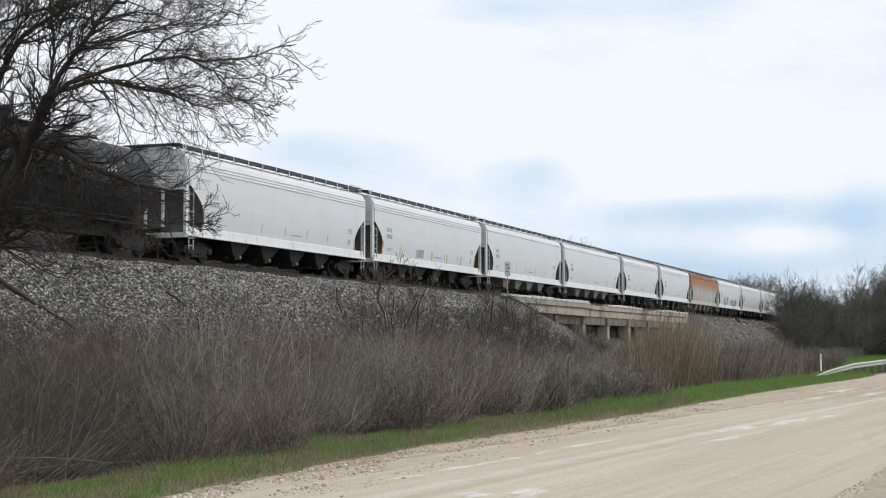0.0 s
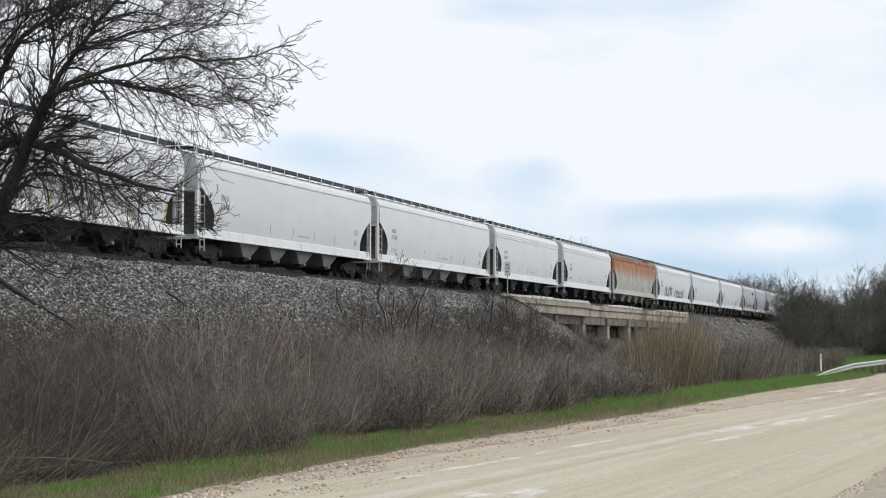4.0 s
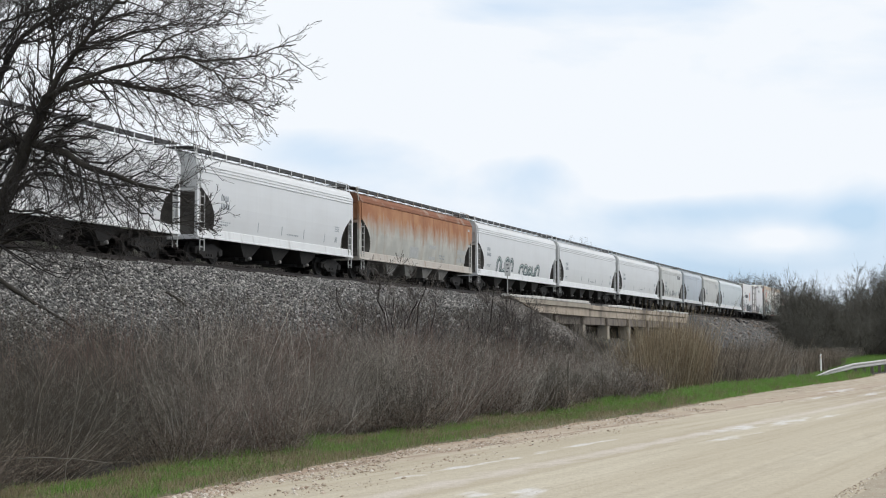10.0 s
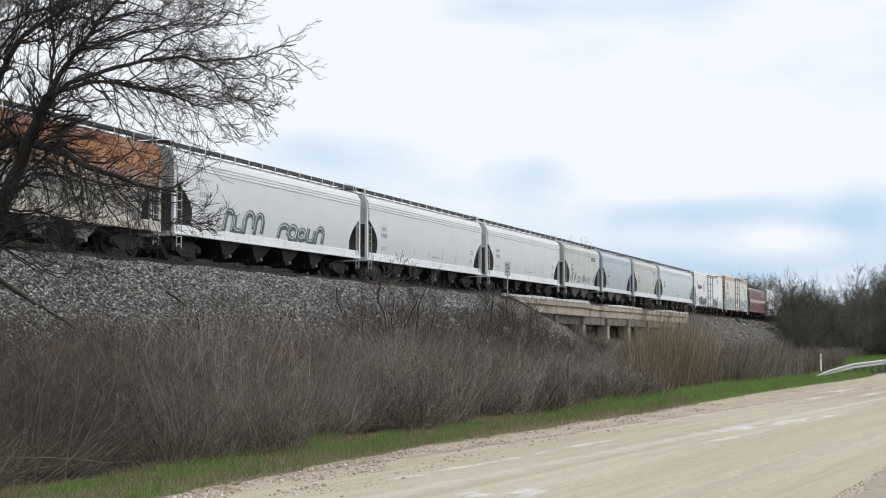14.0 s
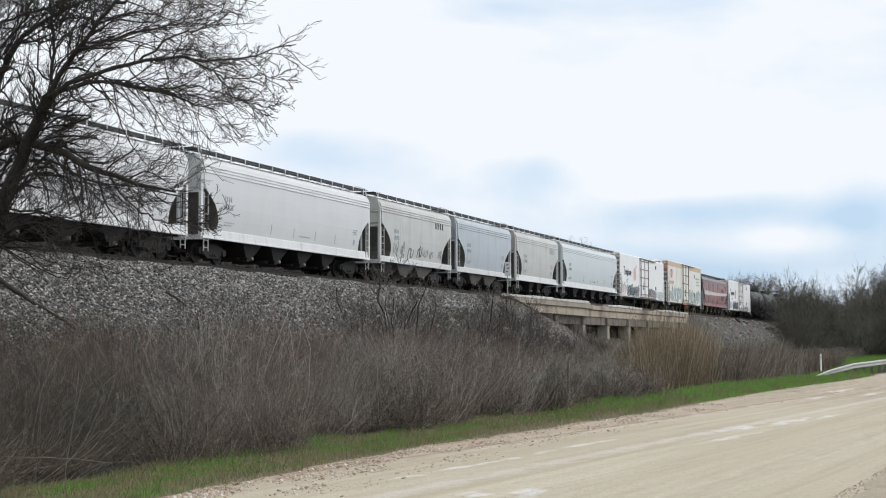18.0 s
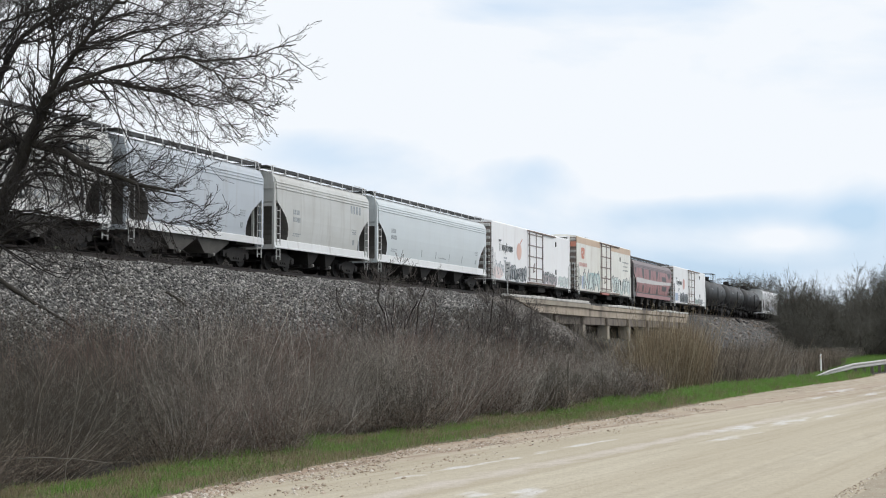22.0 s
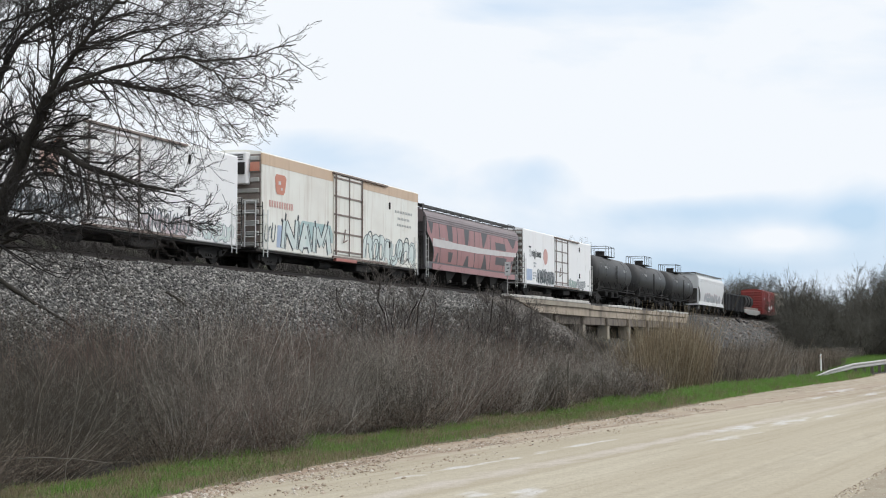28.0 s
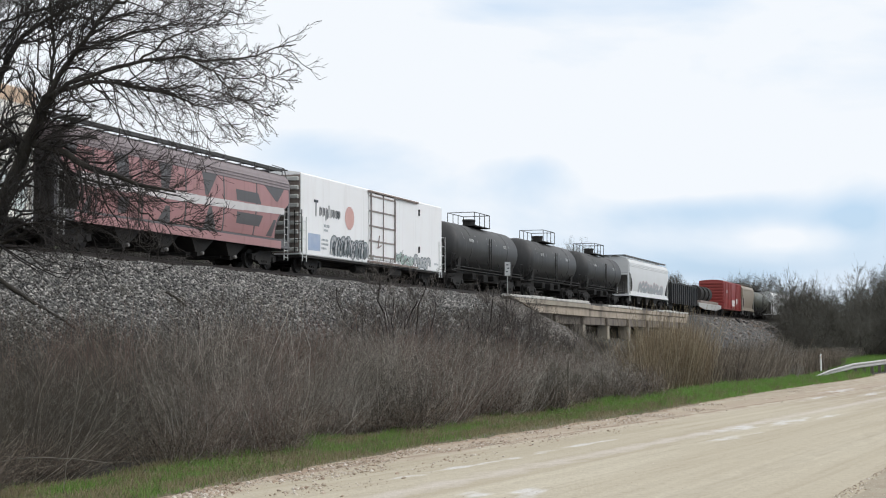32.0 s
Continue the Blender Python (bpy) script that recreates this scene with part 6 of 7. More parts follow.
cl = np.array([(22.5, 15.2), (27, 16.5), (31, 17.0), (34.5, 18.5), (38, 16.5), (41, 19), (46, 19.5), (50, 18), (55, 20), (28, 14), (60, 20.5), (24.5, 13.4), (36.5, 14.2)])
pick = rng.integers(0, len(cl), n)
x, y = cl[pick, 0] + rng.normal(0, 0.9, n), cl[pick, 1] + rng.normal(0, 0.6, n)
h = np.clip(rng.normal(2.35, 0.4, n), 1.2, 3.2) * (1 - 0.25 * smooth(18, 21, y))
sel = pick % 3 == 0
for nm, q, mt in (("whip_clump", sel, "reddish"), ("grey_whip_clump", ~sel, "brush")):
    v, f = bush_field(x[q], y[q], h[q], 0.22, 0.0075, 4, 4, 0.8)
    stuff(nm, raw_mesh(nm, v, f), M[mt], "tall thin bare whips standing above the brush", "brush")

# pale silvery stalks in drifts
n = 3200
cl = np.array([(28.5, 12.4), (31.5, 12.6), (34, 12.2), (38.5, 12.8), (42, 15.5), (44, 17), (40, 15.2)])
pick = rng.integers(0, len(cl), n)
x, y = cl[pick, 0] + rng.normal(0, 2.4, n), cl[pick, 1] + np.abs(rng.normal(0, 0.9, n))
h = np.clip(rng.normal(1.35, 0.3, n), 0.6, 2.0)
v, f = bush_field(x, y, h, 0.4, 0.0065, 2, 4, 0.4)
stuff("silvery_stalks", raw_mesh("silvery_stalks", v, f), M["drycane"], "drifts of pale silvery dry stalks", "brush")

# low tangle at the foot of the brush
n = 9000
x = 13 + 36 * rng.random(n) ** 1.4
y = brush_edge(x) - 0.2 + 1.3 * rng.random(n)
keep = in_view(x, y)
x, y = x[keep], y[keep]
base = np.stack([x, y, height(x, y) + 0.35 * rng.random(len(x))], -1)
a = rng.random(len(x)) * 6.283
top = base + np.stack([np.cos(a) * 0.8, np.sin(a) * 0.35, 0.5 * rng.random(len(x))], -1) * (0.3 + rng.random(len(x)))[:, None]
thin_k = 0.5 + 0.5 * smooth(17, 30, x)
p, rr = stems(base, top, 0.006 * thin_k, 0.003 * thin_k, 4, 0.12 * rng.random(len(x)), 0.05)
v, f = tubes(p, rr)
stuff("tangled_stems", raw_mesh("tangled_stems", v, f), M["tangle"], "tangle of fallen dry stems at the brush edge", "brush")

# thin scrub on the ballast slope
n = 7000
x, y = 29 + 72 * rng.random(n), 20.6 + 5.6 * rng.random(n) ** 1.9
lump = np.array([noise.noise(Vector((a * 0.22, b * 0.5, 31))) for a, b in zip(x, y)])
keep = (lump + 0.35 * rng.random(n) > 0.04 + 0.1 * smooth(74, 84, x)) & in_view(x, y)
x, y = x[keep], y[keep]
h = (0.45 + 0.9 * rng.random(len(x))) * (1 - 0.12 * (y - 20.6))
v, f = bush_field(x, y, h, 0.3, 0.007 + 0.006 * smooth(45, 80, x), 4, 4, 0.6)
stuff("slope_scrub", raw_mesh("slope_scrub", v, f), M["darkbrush"], "sparse bare scrub on the ballast slope", "brush")

# growth by the creek and along the far bank
n = 10000
x = 60 + 170 * rng.random(n)
y = 15 + 11.5 * rng.random(n)
keep = ((x > 92) | (y < 22)) & ~((x > 146) & (y > 23.0)) & ~((x > 96) & (x < 134) & (y > 22.5))
x, y = x[keep], y[keep]
h = (0.9 + 0.9 * rng.random(len(x))) * (1 - 0.3 * (1 - smooth(88, 100, x)))
v, f = bush_field(x, y, h, 0.26, 0.014, 2, twig_len=0.8)
stuff("creek_scrub", raw_mesh("creek_scrub", v, f), M["brush"], "bare scrub along the creek below the bridge", "brush")


# reeds
def reed_bed(name, n, cx, cy, sx, sy, h0, h1, fan, mat, label, r=0.011):
    x, y = rng.normal(cx, sx, n), rng.normal(cy, sy, n)
    hh = h0 + (h1 - h0) * rng.random(n)
    base = np.stack([x, y, height(x, y) - 0.03], -1)
    out = np.stack([(x - cx) / sx, (y - cy) / sy], -1) * fan + rng.normal(0, 0.12, (n, 2))
    top = base + np.stack([out[:, 0] * hh, out[:, 1] * hh, hh], -1)
    p, rr = stems(base, top, r * np.ones(n), 0.35 * r * np.ones(n), 4, rng.normal(0, 0.05, n), 0.05)
    a = tubes(p, rr)
    s = base + (top - base) * (0.35 + 0.5 * rng.random((n, 1)))
    e = s + np.stack([rng.normal(0, 0.3, n), rng.normal(0, 0.3, n), 0.15 + 0.4 * rng.random(n)], -1)
    p, rr = stems(s, e, r * 0.7 * np.ones(n), r * 0.25 * np.ones(n), 3, 0.06 * np.ones(n), 0.02)
    return stuff(name, raw_mesh(name, *join([a, tubes(p, rr)])), M[mat], label, "reeds")


reed_bed("golden_reed_clump", 4300, 57.6, 11.35, 1.5, 0.46, 0.9, 2.75, 0.09, "reed", "tall golden dry reed clump beside the ditch", 0.009)
reed_bed("tall_reed_stalks", 300, 57.5, 11.7, 1.7, 0.6, 2.3, 3.8, 0.14, "reed", "tallest dry reed stalks above the clump", 0.01)
reed_bed("brown_reeds", 1500, 68, 11.4, 4.4, 1.2, 0.6, 2.4, 0.2, "brownreed", "brown dry reeds along the roadside ditch")
# dark growth added behind the bridge to stand in for shade in its openings
n = 5000
x, y = 92 + 78 * rng.random(n), 33.8 + 3.6 * rng.random(n)
v, f = bush_field(x, y, 2.0 + 2.6 * rng.random(n), 0.2, 0.02, 4, twig_len=1.2)
stuff("creek_thicket", raw_mesh("creek_thicket", v, f), M["twig"], "added dark bare thicket that closes off light behind the bridge", "undergrowth")
reed_bed("verge_reeds", 900, 90, 8.5, 2.5, 0.45, 0.8, 1.6, 0.05, "brownreed", "brown dry stalks behind the marker post")
reed_bed("far_reeds", 1800, 92, 13.5, 8.0, 1.4, 1.0, 2.2, 0.06, "brownreed", "pale dry reeds beyond the guardrail end")

# grass
n = 75000
x = 12 + 84 * rng.random(n) ** 1.25
y = lane_edge(x) - 0.05 + (road_edge(x) + 3.15 - lane_edge(x)) * rng.random(n) ** 0.8
keep = in_view(x, y) & ((x < 79) | (y > lane_edge(x) + 1.3))
x, y = x[keep], y[keep]
lush = smooth(34, 48, x)
pt = np.array([noise.noise(Vector((a * 0.5, b * 1.9, 5))) for a, b in zip(x, y)])
pt = pt + 0.7 * np.array([noise.noise(Vector((a * 1.7, b * 2.6, 15))) for a, b in zip(x, y)])
dry = rng.random(len(x)) < np.clip(0.42 - 1.3 * pt - 0.5 * lush + 0.3 * (1 - smooth(0.3, 1.3, y - lane_edge(x))) * (1 - lush), 0.04, 0.9)
inner = smooth(0.0, 0.5, y - lane_edge(x))
hh = (0.035 + 0.07 * rng.random(len(x)) + 0.06 * np.clip(pt, 0, 1) + 0.22 * lush * rng.random(len(x))) * (0.4 + 0.6 * inner)
by_rail = (x > 72) & (x < 85) & (np.abs(y - np.interp(x, [p[0] for p in GX], [p[1] for p in GX])) < 0.8)
hh = np.where(by_rail, hh * 0.35, hh)
fresh = rng.random(len(x)) < np.clip(0.05 + 1.3 * pt + 0.85 * lush + 0.4 * smooth(0.9, 2.2, y - lane_edge(x)), 0.03, 1)
for nm, sel, mt, lab in (("verge_grass", ~dry & fresh & (lush > 0.35), "grass", "short fresh green roadside grass"), ("clumped_verge_grass", ~dry & fresh & (lush <= 0.35), "deepgrass", "clumps of deep green roadside grass"), ("olive_verge_grass", ~dry & ~fresh, "olive", "trampled olive-green roadside grass"), ("dry_verge_grass", dry, "drygrass", "dry straw-coloured tufts in the verge")):
    xx, yy, hs = x[sel], y[sel], hh[sel]
    base = np.stack([xx, yy, height(xx, yy)], -1)
    top = base + np.stack([rng.normal(0, 0.5, len(xx)) * hs, rng.normal(0, 0.5, len(xx)) * hs, hs * 1.2], -1)
    p, rr = stems(base, top, 0.006 + 0.008 * smooth(30, 60, xx), 0.0015 * np.ones(len(xx)), 2, np.zeros(len(xx)), 0)
    v, f = tubes(p, rr)
    stuff(nm, raw_mesh(nm, v, f), M[mt], lab, "grass")

n = 20000
x = 84 + 190 * rng.random(n)
lo = road_edge(x) + 1.2
y = lo + (0.088 * x - lo) * rng.random(n)
base = np.stack([x, y, height(x, y)], -1)
hs = 0.2 + 0.3 * rng.random(n)
top = base + np.stack([rng.normal(0, 0.3, n) * hs, rng.normal(0, 0.3, n) * hs, hs], -1)
p, rr = stems(base, top, 0.03 * np.ones(n), 0.008 * np.ones(n), 2, np.zeros(n), 0)
stuff("far_verge_grass", raw_mesh("far_verge_grass", *tubes(p, rr)), M["grass"], "bright green grass behind the guardrail", "grass")


# ---- trees ----
def sprout(paths, radii, kids, ratio, spread, lift, lo=0.25, k=4, bend=0.12, thin=0.55, seed=1):
    """Side branches off every path; returns their paths and radii."""
    g = np.random.default_rng(seed)
    n, m, _ = paths.shape
    seg = np.linalg.norm(paths[:, -1] - paths[:, 0], axis=1)
    P, R = [], []
    for _ in range(kids):
        t = lo + (1 - lo) * g.random(n)
        u = t * (m - 1)
        i = np.minimum(u.astype(int), m - 2)
        w = (u - i)[:, None]
        idx = np.arange(n)
        s = paths[idx, i] * (1 - w) + paths[idx, i + 1] * w
        d = paths[idx, i + 1] - paths[idx, i]
        d /= np.linalg.norm(d, axis=1, keepdims=True) + 1e-9
        rnd = g.normal(0, 1, (n, 3))
        rnd -= (rnd * d).sum(1, keepdims=True) * d
        rnd /= np.linalg.norm(rnd, axis=1, keepdims=True) + 1e-9
        sp = spread * (0.6 + 0.8 * g.random(n))[:, None]
        e = d * np.cos(sp) + rnd * np.sin(sp)
        e[:, 2] += lift
        e /= np.linalg.norm(e, axis=1, keepdims=True)
        ln = (seg * ratio * (0.55 + 0.7 * g.random(n)) * (1.15 - 0.5 * t))[:, None]
        q = np.linspace(0, 1, k)[None, :, None]
        path = s[:, None] + e[:, None] * ln[:, None] * q
        sway_a, sway_b = g.normal(0, bend, (n, 1, 3)), g.normal(0, bend, (n, 1, 3))
        path = path + ln[:, None] * (sway_a * np.sin(np.pi * q * 0.9) * 0.75 + sway_b * np.sin(2 * np.pi * q) * 0.35)
        path[:, 1:, 2] += (0.10 * ln * (q[0, 1:, 0] ** 2)[None]) * np.sign(lift)
        r0 = (radii[idx, i] * (1 - w[:, 0]) + radii[idx, i + 1] * w[:, 0]) * thin
        P.append(path)
        R.append(r0[:, None] * (1 - 0.72 * q[..., 0]))
    return np.concatenate(P), np.concatenate(R)


def finer(pts, r0, r1, k=10, seed=0, jit=0.02):
    """A smooth limb through a few control points."""
    pts = np.array(pts, float)
    d = np.concatenate([[0], np.cumsum(np.linalg.norm(np.diff(pts, axis=0), axis=1))])
    t = np.linspace(0, d[-1], k)
    p = np.stack([np.interp(t, d, pts[:, i]) for i in range(3)], -1)
    p[1:-1] = 0.25 * p[:-2] + 0.5 * p[1:-1] + 0.25 * p[2:]
    g = np.random.default_rng(seed)
    p[1:-1] += g.normal(0, jit, (k - 2, 3))
    return p[None], np.linspace(r0, r1, k)[None]


big = thing("bare_tree", (21.3, 17.3, -0.4), "large leafless dark-barked tree with spreading drooping twigs", "tree")


def at_tree(v):
    return v - np.array([21.3, 17.3, -0.4])


BOUGHS = [
    ([(21.3, 17.3, -0.4), (21.40, 17.22, 1.2), (21.45, 17.12, 2.2), (21.53, 16.62, 3.67), (21.63, 16.13, 4.79), (21.53, 15.69, 5.63), (21.41, 15.32, 6.13)], 0.24, 0.12, "trunk"),
    ([(21.41, 15.32, 6.13), (21.28, 14.65, 6.89), (21.22, 13.82, 7.66), (21.01, 13.08, 8.38)], 0.085, 0.02, "limb"),
    ([(21.41, 15.32, 6.13), (21.08, 14.45, 6.31), (20.85, 13.44, 6.48), (20.8, 12.94, 6.51), (20.8, 12.24, 6.5), (20.8, 11.53, 6.39), (20.8, 11.11, 6.41), (20.8, 10.8, 6.48), (20.8, 10.44, 6.53), (20.8, 10.15, 6.58)], 0.075, 0.01, "limb"),
    ([(21.32, 14.96, 6.21), (21.72, 14.43, 6.45), (22.22, 13.68, 6.28), (22.82, 12.69, 5.94)], 0.06, 0.012, "limb"),
    ([(21.48, 17.0, 3.2), (21.5, 16.9, 4.9), (21.66, 16.51, 5.55), (21.67, 15.91, 5.4), (21.52, 15.19, 5.2), (21.35, 14.0, 4.69), (21.22, 13.26, 4.44), (21.07, 12.5, 4.3)], 0.11, 0.022, "limb"),
    ([(21.42, 17.15, 2.0), (21.6, 17.1, 4.2), (21.75, 16.95, 5.6), (21.92, 16.74, 6.79), (21.96, 16.53, 7.25), (21.9, 16.06, 7.54), (21.74, 15.28, 7.76), (21.67, 14.29, 7.95)], 0.13, 0.02, "limb"),
    ([(21.42, 15.26, 6.41), (21.57, 15.3, 7.03), (21.67, 15.47, 7.84), (21.63, 15.44, 8.56)], 0.05, 0.02, "limb"),
    ([(21.35, 14.0, 4.69), (21.3, 13.5, 4.1), (21.32, 12.8, 3.8), (21.4, 12.25, 3.85)], 0.03, 0.008, "limb"),
    ([(21.28, 14.65, 6.89), (22.02, 14.04, 7.29), (22.5, 13.4, 7.5), (22.9, 12.9, 7.7)], 0.05, 0.012, "limb"),
    ([(21.92, 16.74, 6.79), (21.97, 17.05, 7.51), (22.1, 17.05, 8.6)], 0.06, 0.03, "limb"),
    ([(21.55, 16.75, 3.4), (21.6, 16.2, 3.6), (21.7, 15.6, 3.95), (21.6, 15.0, 3.75), (21.5, 14.3, 3.9)], 0.06, 0.01, "limb"),
    ([(21.6, 16.0, 5.0), (21.9, 15.6, 5.1), (22.3, 15.0, 4.7), (22.6, 14.2, 4.6)], 0.05, 0.012, "limb"),
    ([(21.5, 16.7, 3.5), (21.3, 16.1, 3.7), (21.0, 15.3, 3.9), (20.9, 14.7, 3.7)], 0.06, 0.012, "limb"),
    ([(22.22, 13.68, 6.28), (22.3, 13.0, 6.35), (22.4, 12.4, 6.2), (22.4, 11.9, 6.0)], 0.03, 0.008, "limb"),
    ([(21.22, 13.82, 7.66), (21.3, 13.1, 7.8), (21.2, 12.3, 7.95), (21.05, 11.6, 8.05)], 0.04, 0.01, "limb"),
    ([(20.8, 12.3, 6.54), (20.7, 12.0, 6.46), (20.7, 11.52, 6.16), (20.7, 11.26, 5.84), (20.7, 11.0, 5.68), (20.7, 10.55, 5.57)], 0.03, 0.008, "limb"),
    ([(20.83, 13.1, 6.5), (21.0, 12.54, 6.96), (21.0, 12.1, 7.0), (21.0, 11.8, 7.08), (21.0, 11.6, 7.16)], 0.035, 0.009, "limb"),
    ([(21.70, 17.07, 6.51), (21.70, 16.58, 7.05), (21.70, 16.32, 7.40), (21.70, 15.89, 7.94), (21.70, 15.63, 8.38)], 0.070, 0.01, "limb"),
    ([(21.90, 17.12, 7.50), (21.90, 16.38, 7.76), (21.90, 15.58, 7.88), (21.90, 14.80, 8.15)], 0.050, 0.01, "limb"),
    ([(21.80, 17.09, 4.48), (21.80, 16.48, 4.67), (21.80, 15.87, 4.85), (21.80, 15.20, 4.75), (21.80, 14.61, 4.55)], 0.060, 0.01, "limb"),
    ([(21.50, 16.71, 3.57), (21.50, 16.12, 4.01), (21.50, 15.52, 4.13), (21.50, 14.92, 3.91), (21.50, 14.57, 3.62)], 0.045, 0.01, "limb"),
    ([(21.40, 15.27, 6.09), (21.40, 15.24, 6.75), (21.40, 15.27, 7.36), (21.40, 15.31, 7.98)], 0.040, 0.01, "limb"),
    ([(21.90, 16.95, 5.48), (21.90, 16.46, 5.82), (21.90, 15.84, 5.69), (21.90, 15.11, 5.55)], 0.050, 0.01, "limb"),
    ([(20.72, 11.55, 6.18), (20.75, 11.39, 6.11), (20.75, 10.98, 6.08), (20.75, 10.62, 6.08), (20.75, 10.32, 6.11)], 0.022, 0.007, "limb"),
]
twigs = []
for i, (pts, r0, r1, nm) in enumerate(BOUGHS):
    P, R = finer(pts, r0 * (1.25 if i == 4 else 0.95 if i in (0, 5) else 0.66), r1 * 0.8, 16, i)
    v, f = tubes(P, R, 8)
    part(nm, raw_mesh(nm, at_tree(v), f, True), M["bark"], big)
    if nm == "trunk":
        P, R = P[:, 9:], R[:, 9:]
    ln = np.linalg.norm(P[0, -1] - P[0, 0])
    a = sprout(P, R, int((8 + 8 * ln) * (1.4 if i == 3 else 0.75 if i in (2, 13, 15, 16, 23) else 0.65 if i in (10, 12, 19, 20, 22) else 1.0)), (1.25 if i == 14 else 0.85 if i == 7 else 0.6 if i in (15, 16, 23) else 0.75 if i == 2 else 0.95 if i == 13 else 1.2 if i == 4 else 1.5) / max(ln, 1.2), 0.68, -0.1, 0.08, 7, 0.13, 0.5, 100 + i)
    a = (a[0], np.clip(a[1], 0.006, 0.018))
    airy = i in (2, 15, 16, 23)
    b = sprout(*a, 4 if airy else 6, 0.5, 0.6, 0.06, 0.12, 5, 0.12, 0.6, 200 + i)
    b = (b[0], np.clip(b[1], 0.0042, 0.009))
    c = sprout(*b, 3 if airy else 4, 0.58, 0.55, 0.1, 0.15, 3, 0.1, 0.7, 300 + i)
    c = (c[0], np.clip(c[1], 0.003, 0.005))
    twigs += [tubes(*a, 4), tubes(*b, 3), tubes(*c, 3)]
v, f = join(twigs)
tagged(part("crown", raw_mesh("crown", at_tree(v), f), M["twig"], big), "fine dark leafless twigs", kind="stuff")


def bare_tree_meshes(seed, tall, wide, stems_n, thick=1.0, kids=(12, 6, 4), low=0.2, fat=1.0):
    """Stems and twiggy crown of a bare tree or shrub, standing at the origin."""
    g = np.random.default_rng(seed)
    woods, fine = [], []
    for s in range(stems_n):
        a = 6.283 * (s + 0.6 * g.random()) / stems_n
        lean = (0.35 + 0.5 * g.random()) * wide
        pts = [(0.03 * tall * math.cos(a), 0.03 * tall * math.sin(a), -0.04 * tall)]
        for j in range(1, 5):
            t = j / 4
            pts.append((math.cos(a) * lean * t ** 0.8 * tall * 0.4 + g.normal(0, 0.02 * tall), math.sin(a) * lean * t ** 0.8 * tall * 0.4 + g.normal(0, 0.02 * tall), tall * (0.5 + 0.28 * g.random()) * t))
        P, R = finer(pts, 0.014 * tall * thick, 0.004 * tall, 9, seed + s, 0.012 * tall)
        woods.append(raw_mesh("stem", *tubes(P, R, 6), True))
        a1 = sprout(P, R, kids[0], 0.45 * wide, 0.85, 0.1, low, 4, 0.12, 0.5, seed * 7 + s)
        b1 = sprout(*a1, kids[1], 0.52, 0.7, 0.1, 0.12, 3, 0.12, 0.55, seed * 11 + s)
        c1 = sprout(*b1, kids[2], 0.6, 0.65, 0.1, 0.1, 2, 0.05, 0.6, seed * 13 + s)
        fine += [tubes(*a1, 3), tubes(b1[0], np.maximum(b1[1], 0.0011 * tall * fat), 3), tubes(c1[0], np.maximum(c1[1], 0.0009 * tall * fat), 3)]
    return woods, raw_mesh("crown", *join(fine))


def make_tree(name, x, y, meshes, scale, turn, label, cat, group, mats=("bark", "fartwig")):
    z = float(height(x, y))
    t = thing(name, pose(x, y, z - 0.05, 0, 0, turn), label, cat, group)
    t.scale = (scale, scale, scale)
    for me in meshes[0]:
        part("stem", me, M[mats[0]], t)
    tagged(part("crown", meshes[1], M[mats[1]], t), kind="stuff")
    return t


KINDS = [bare_tree_meshes(41 + i, 10.0, w, sn, 0.7, (18, 8, 5), 0.12) for i, (w, sn) in enumerate(((1.25, 4), (1.45, 5), (1.1, 4), (1.55, 5)))]


def tall_of(meshes, share=99.0):
    z = np.empty(len(meshes[1].vertices) * 3)
    meshes[1].vertices.foreach_get("co", z)
    return float(np.percentile(z[2::3], share))


tr = random.Random(5)
# distance, sideways slope from the road, height
PLACES = [(206, 0.102, 11.2), (212, 0.0965, 8.0), (204, 0.1095, 8.6), (215, 0.09, 7.4), (200, 0.113, 6.0), (210, 0.083, 6.0), (196, 0.116, 4.3), (222, 0.104, 9.6), (228, 0.098, 9.0),
          (198, 0.108, 6.5), (202, 0.099, 7.4), (205, 0.091, 6.3), (192, 0.112, 3.7), (208, 0.101, 8.7), (216, 0.078, 5.4), (226, 0.073, 6.4), (218, 0.108, 8.6), (190, 0.104, 4.1),
          (240, 0.072, 9.6), (246, 0.066, 9.6), (252, 0.06, 14.4), (258, 0.053, 14.8), (250, 0.046, 14.4), (262, 0.04, 14.0), (244, 0.056, 10.4), (240, 0.064, 8.8), (247, 0.05, 10),
          (268, 0.069, 8.6), (272, 0.057, 15), (236, 0.076, 7.0), (280, 0.075, 7.6), (276, 0.084, 7.0), (285, 0.045, 15.4), (290, 0.091, 7.6)]
for i, (x, q, s) in enumerate(PLACES):
    k = KINDS[i % 4]
    make_tree("bare_tree", x, q * x, k, s / tall_of(k) * tr.uniform(0.96, 1.04), tr.uniform(0, 360), "leafless grey-brown tree in a roadside thicket", "tree", "thicket trees")
FAR = [(172, 46, 0.5), (236, 46, 0.48), (242, 49, 0.42), (249, 47, 0.4), (262, 47, 0.36), (275, 46, 0.4), (288, 48, 0.45), (300, 47, 0.55), (315, 48, 0.65), (330, 46, 0.75), (345, 50, 0.8), (365, 46, 0.9)]
for i, (x, y, s) in enumerate(FAR):
    make_tree("bare_tree", x, y, KINDS[(i + 1) % 4], s, tr.uniform(0, 360), "leafless tree beyond the railway", "tree", "trees beyond the track")
SHRUBS = [bare_tree_meshes(71 + i, 3.0, w, sn, 0.42, (9, 5, 4), 0.2, 1.15) for i, (w, sn) in enumerate(((0.85, 4), (1.1, 5), (0.7, 4)))]
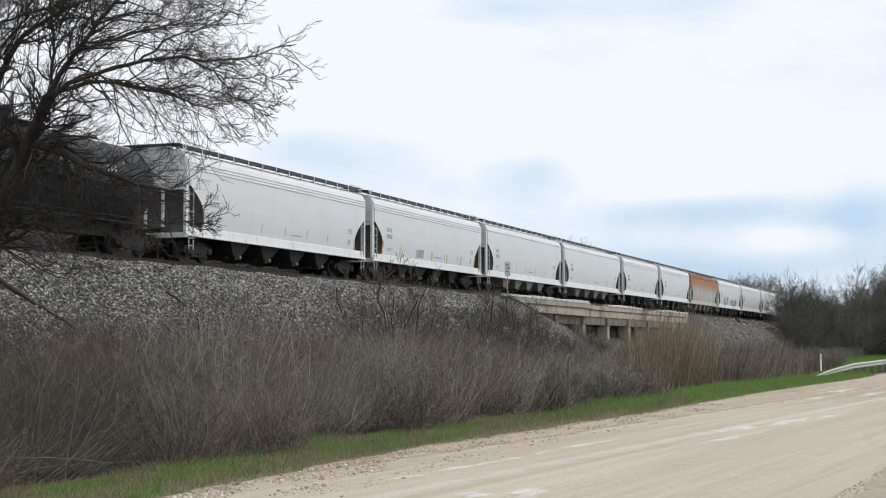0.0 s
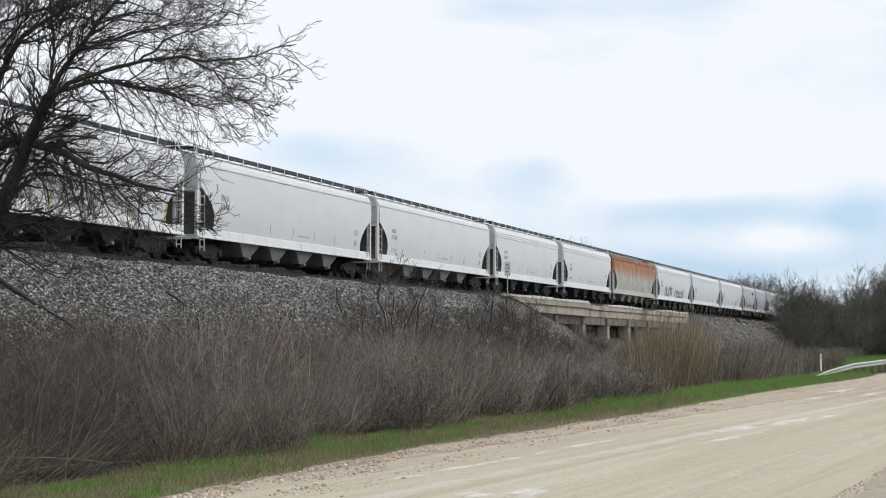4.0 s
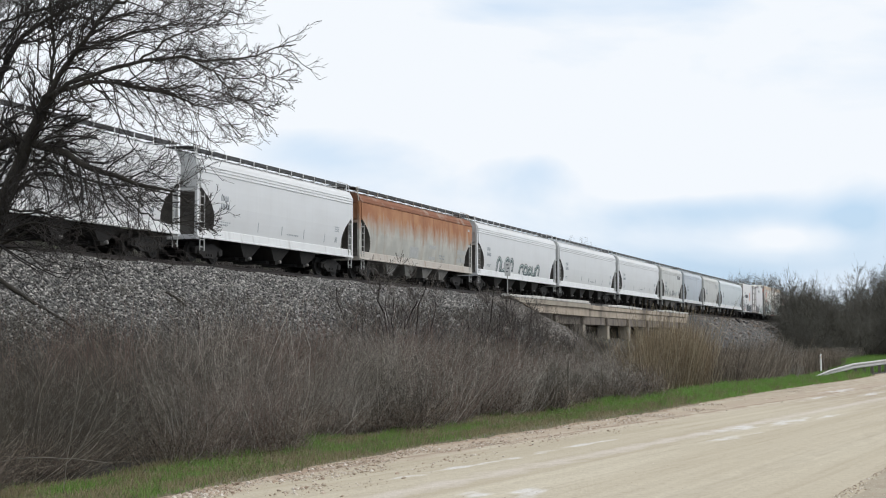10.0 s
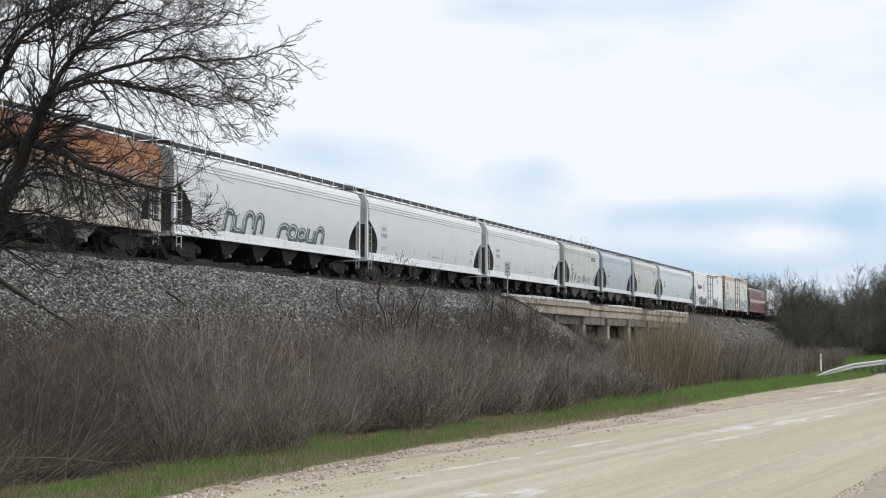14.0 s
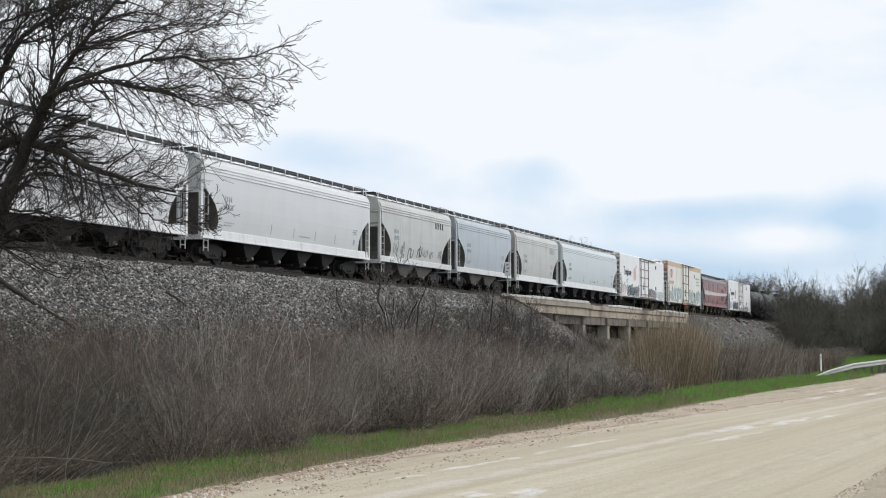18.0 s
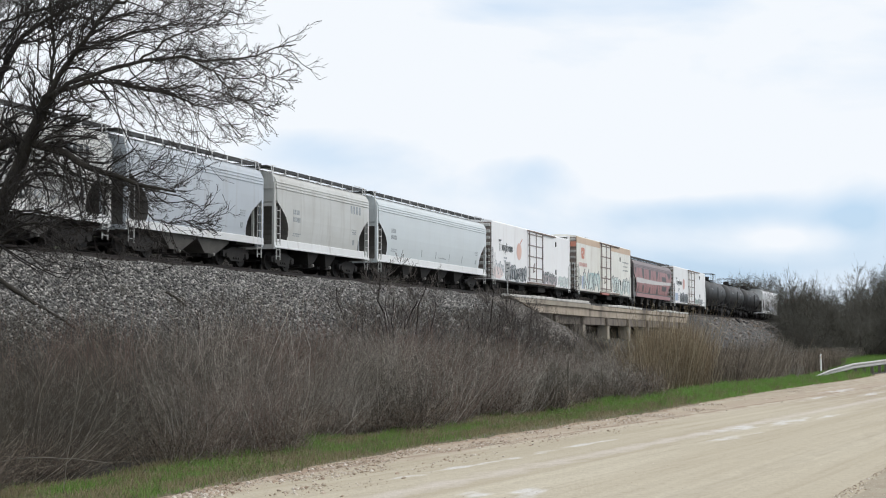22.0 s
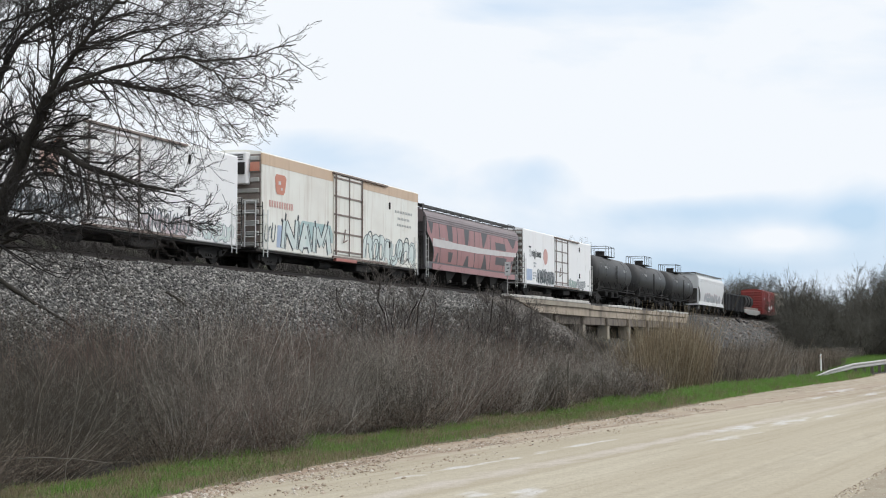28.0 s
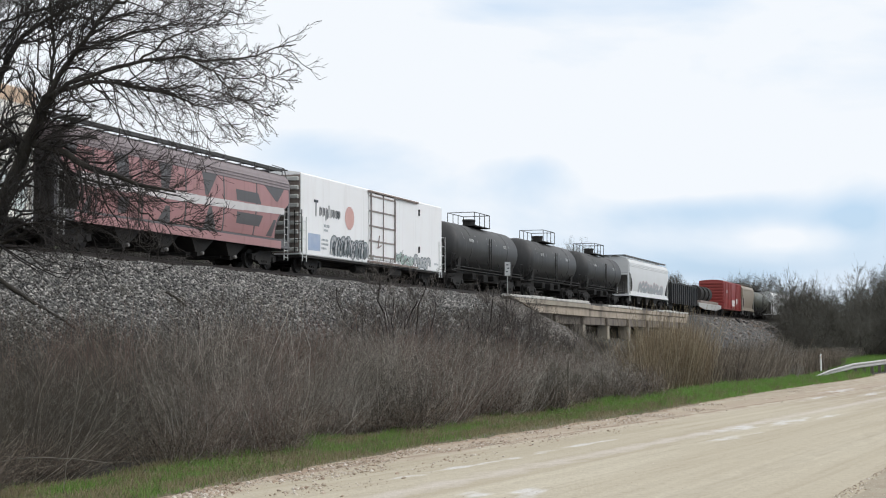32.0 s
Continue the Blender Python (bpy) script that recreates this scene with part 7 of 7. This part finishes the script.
# along, across, height
for i, (x, y, s) in enumerate([(53.3, 21.5, 4.9), (54.4, 21.8, 4.0), (50.2, 21.5, 3.7), (49.3, 21.2, 3.0), (39.3, 21.4, 3.0), (40.6, 21.2, 2.4), (38.0, 21.0, 2.0), (45, 21.2, 2.2), (47, 21.0, 2.5), (57, 21.8, 3.0), (60, 22, 2.6),
                               (66, 22.0, 3.9), (68, 22.2, 3.6), (64, 21.6, 3.0), (70.5, 22.4, 3.6), (73, 22.8, 3.4), (75.5, 23, 3.1), (72, 21.4, 2.6), (78, 23, 2.6), (67, 20.5, 2.4), (62, 20.4, 2.2), (84, 22.5, 2.2), (43, 20.4, 2.0), (36, 20.4, 2.0), (34, 20, 1.8), (52, 20, 2.4), (57, 19.5, 2.2)]):
    k = SHRUBS[i % 3]
    make_tree("bare_shrub", x, y, k, s / tall_of(k, 97.0), tr.uniform(0, 360), "bare many-stemmed shrub on the bank", "shrub", "shrubs on the bank", ("twig", "banktwig"))

# undergrowth of the thickets
n = 7000
x = 168 + 190 * rng.random(n) ** 1.3
y = x * (0.035 + 0.1 * rng.random(n))
keep = (x > 188) & (y < 0.113 * x) & ((y > 0.085 * x) | (x > 236))
x, y = x[keep], y[keep]
h = 1.6 + 2.6 * rng.random(len(x)) ** 1.5
v, f = bush_field(x, y, h, 0.3, 0.032, 4, twig_len=2.2)
stuff("thicket_undergrowth", raw_mesh("thicket_undergrowth", v, f), M["fartwig"], "dense dark bare undergrowth of the roadside thicket", "undergrowth")
n = 9000
x = 40 + 260 * rng.random(n) ** 1.3
y = 34.2 + 6 * rng.random(n) ** 1.5
h = 0.8 + 0.9 * rng.random(n)
v, f = bush_field(x, y, h, 0.3, 0.016, 3, twig_len=0.9)
# darkest twig colour puts the shade behind the cars into the scrub
stuff("hillside_scrub", raw_mesh("hillside_scrub", v, f), M["twig"], "bare scrub on the rise beyond the railway", "undergrowth")

# fallen wood
for pts, r, mat, lab in (([(34.5, 26.6, 0.25), (34.7, 26.2, 0.2), (34.9, 25.4, 0.12), (35.2, 24.7, 0.1), (35.5, 24.2, 0.08)], 0.08, "bark", "dark fallen branch on the ballast"),
                         ([(44.1, 26.5, 0.08), (43.95, 26.0, 0.14), (43.8, 25.5, 0.1)], 0.055, "bark", "short dark stick on the ballast"),
                         ([(15.3, 12.3, 0.02), (15.3, 11.9, 0.3), (15.3, 11.5, 0.42), (15.3, 11.05, 0.46), (15.3, 10.4, 0.46), (15.3, 9.98, 0.42)], 0.007, "drycane", "long pale fallen cane at the brush edge"),
                         ([(15.4, 10.7, 0.02), (15.35, 10.58, 0.6), (15.3, 10.45, 1.1), (15.3, 10.3, 1.6)], 0.0045, "drycane", "pale broken cane standing in the brush"),
                         ([(40.2, 10.9, -0.2), (40.2, 10.9, 0.7), (40.25, 10.9, 1.35)], 0.05, "postwood", "old grey fence post in the brush")):
    q = np.array(pts)
    q[:, 2] += height(q[:, 0], q[:, 1])
    P, R = finer(q, r, r * 0.5, 12, 3, 0.01 if r > 0.02 else 0.003)
    v, f = tubes(P, R, 6)
    me = raw_mesh("fallen_branch", v - q[0], f, True)
    ob = part("fence_post" if mat == "postwood" else "fallen_branch", me, M[mat], at=tuple(q[0]))
    tagged(ob, lab, "post" if mat == "postwood" else "branch")


# ---- movement ----
def motions():
    for car, x0 in CARS:
        walk(car, [(float(t), pose(x0 - run(t), TRACK, RAIL)) for t in range(0, 33)])
    lead = {}
    for w, i in WHEELS:
        if i not in lead:
            rows = [(k / 15, pose((-0.88, 0.88)[i], 0, 0.455, 0, math.degrees(-run(k / 15) / 0.455), 0)) for k in range(481)]
            walk(w, rows)
            lead[i] = w.animation_data
        else:
            w.rotation_mode = "QUATERNION"
            w.animation_data_create()
            w.animation_data.action = lead[i].action
            w.animation_data.action_slot = lead[i].action_slot


motions()
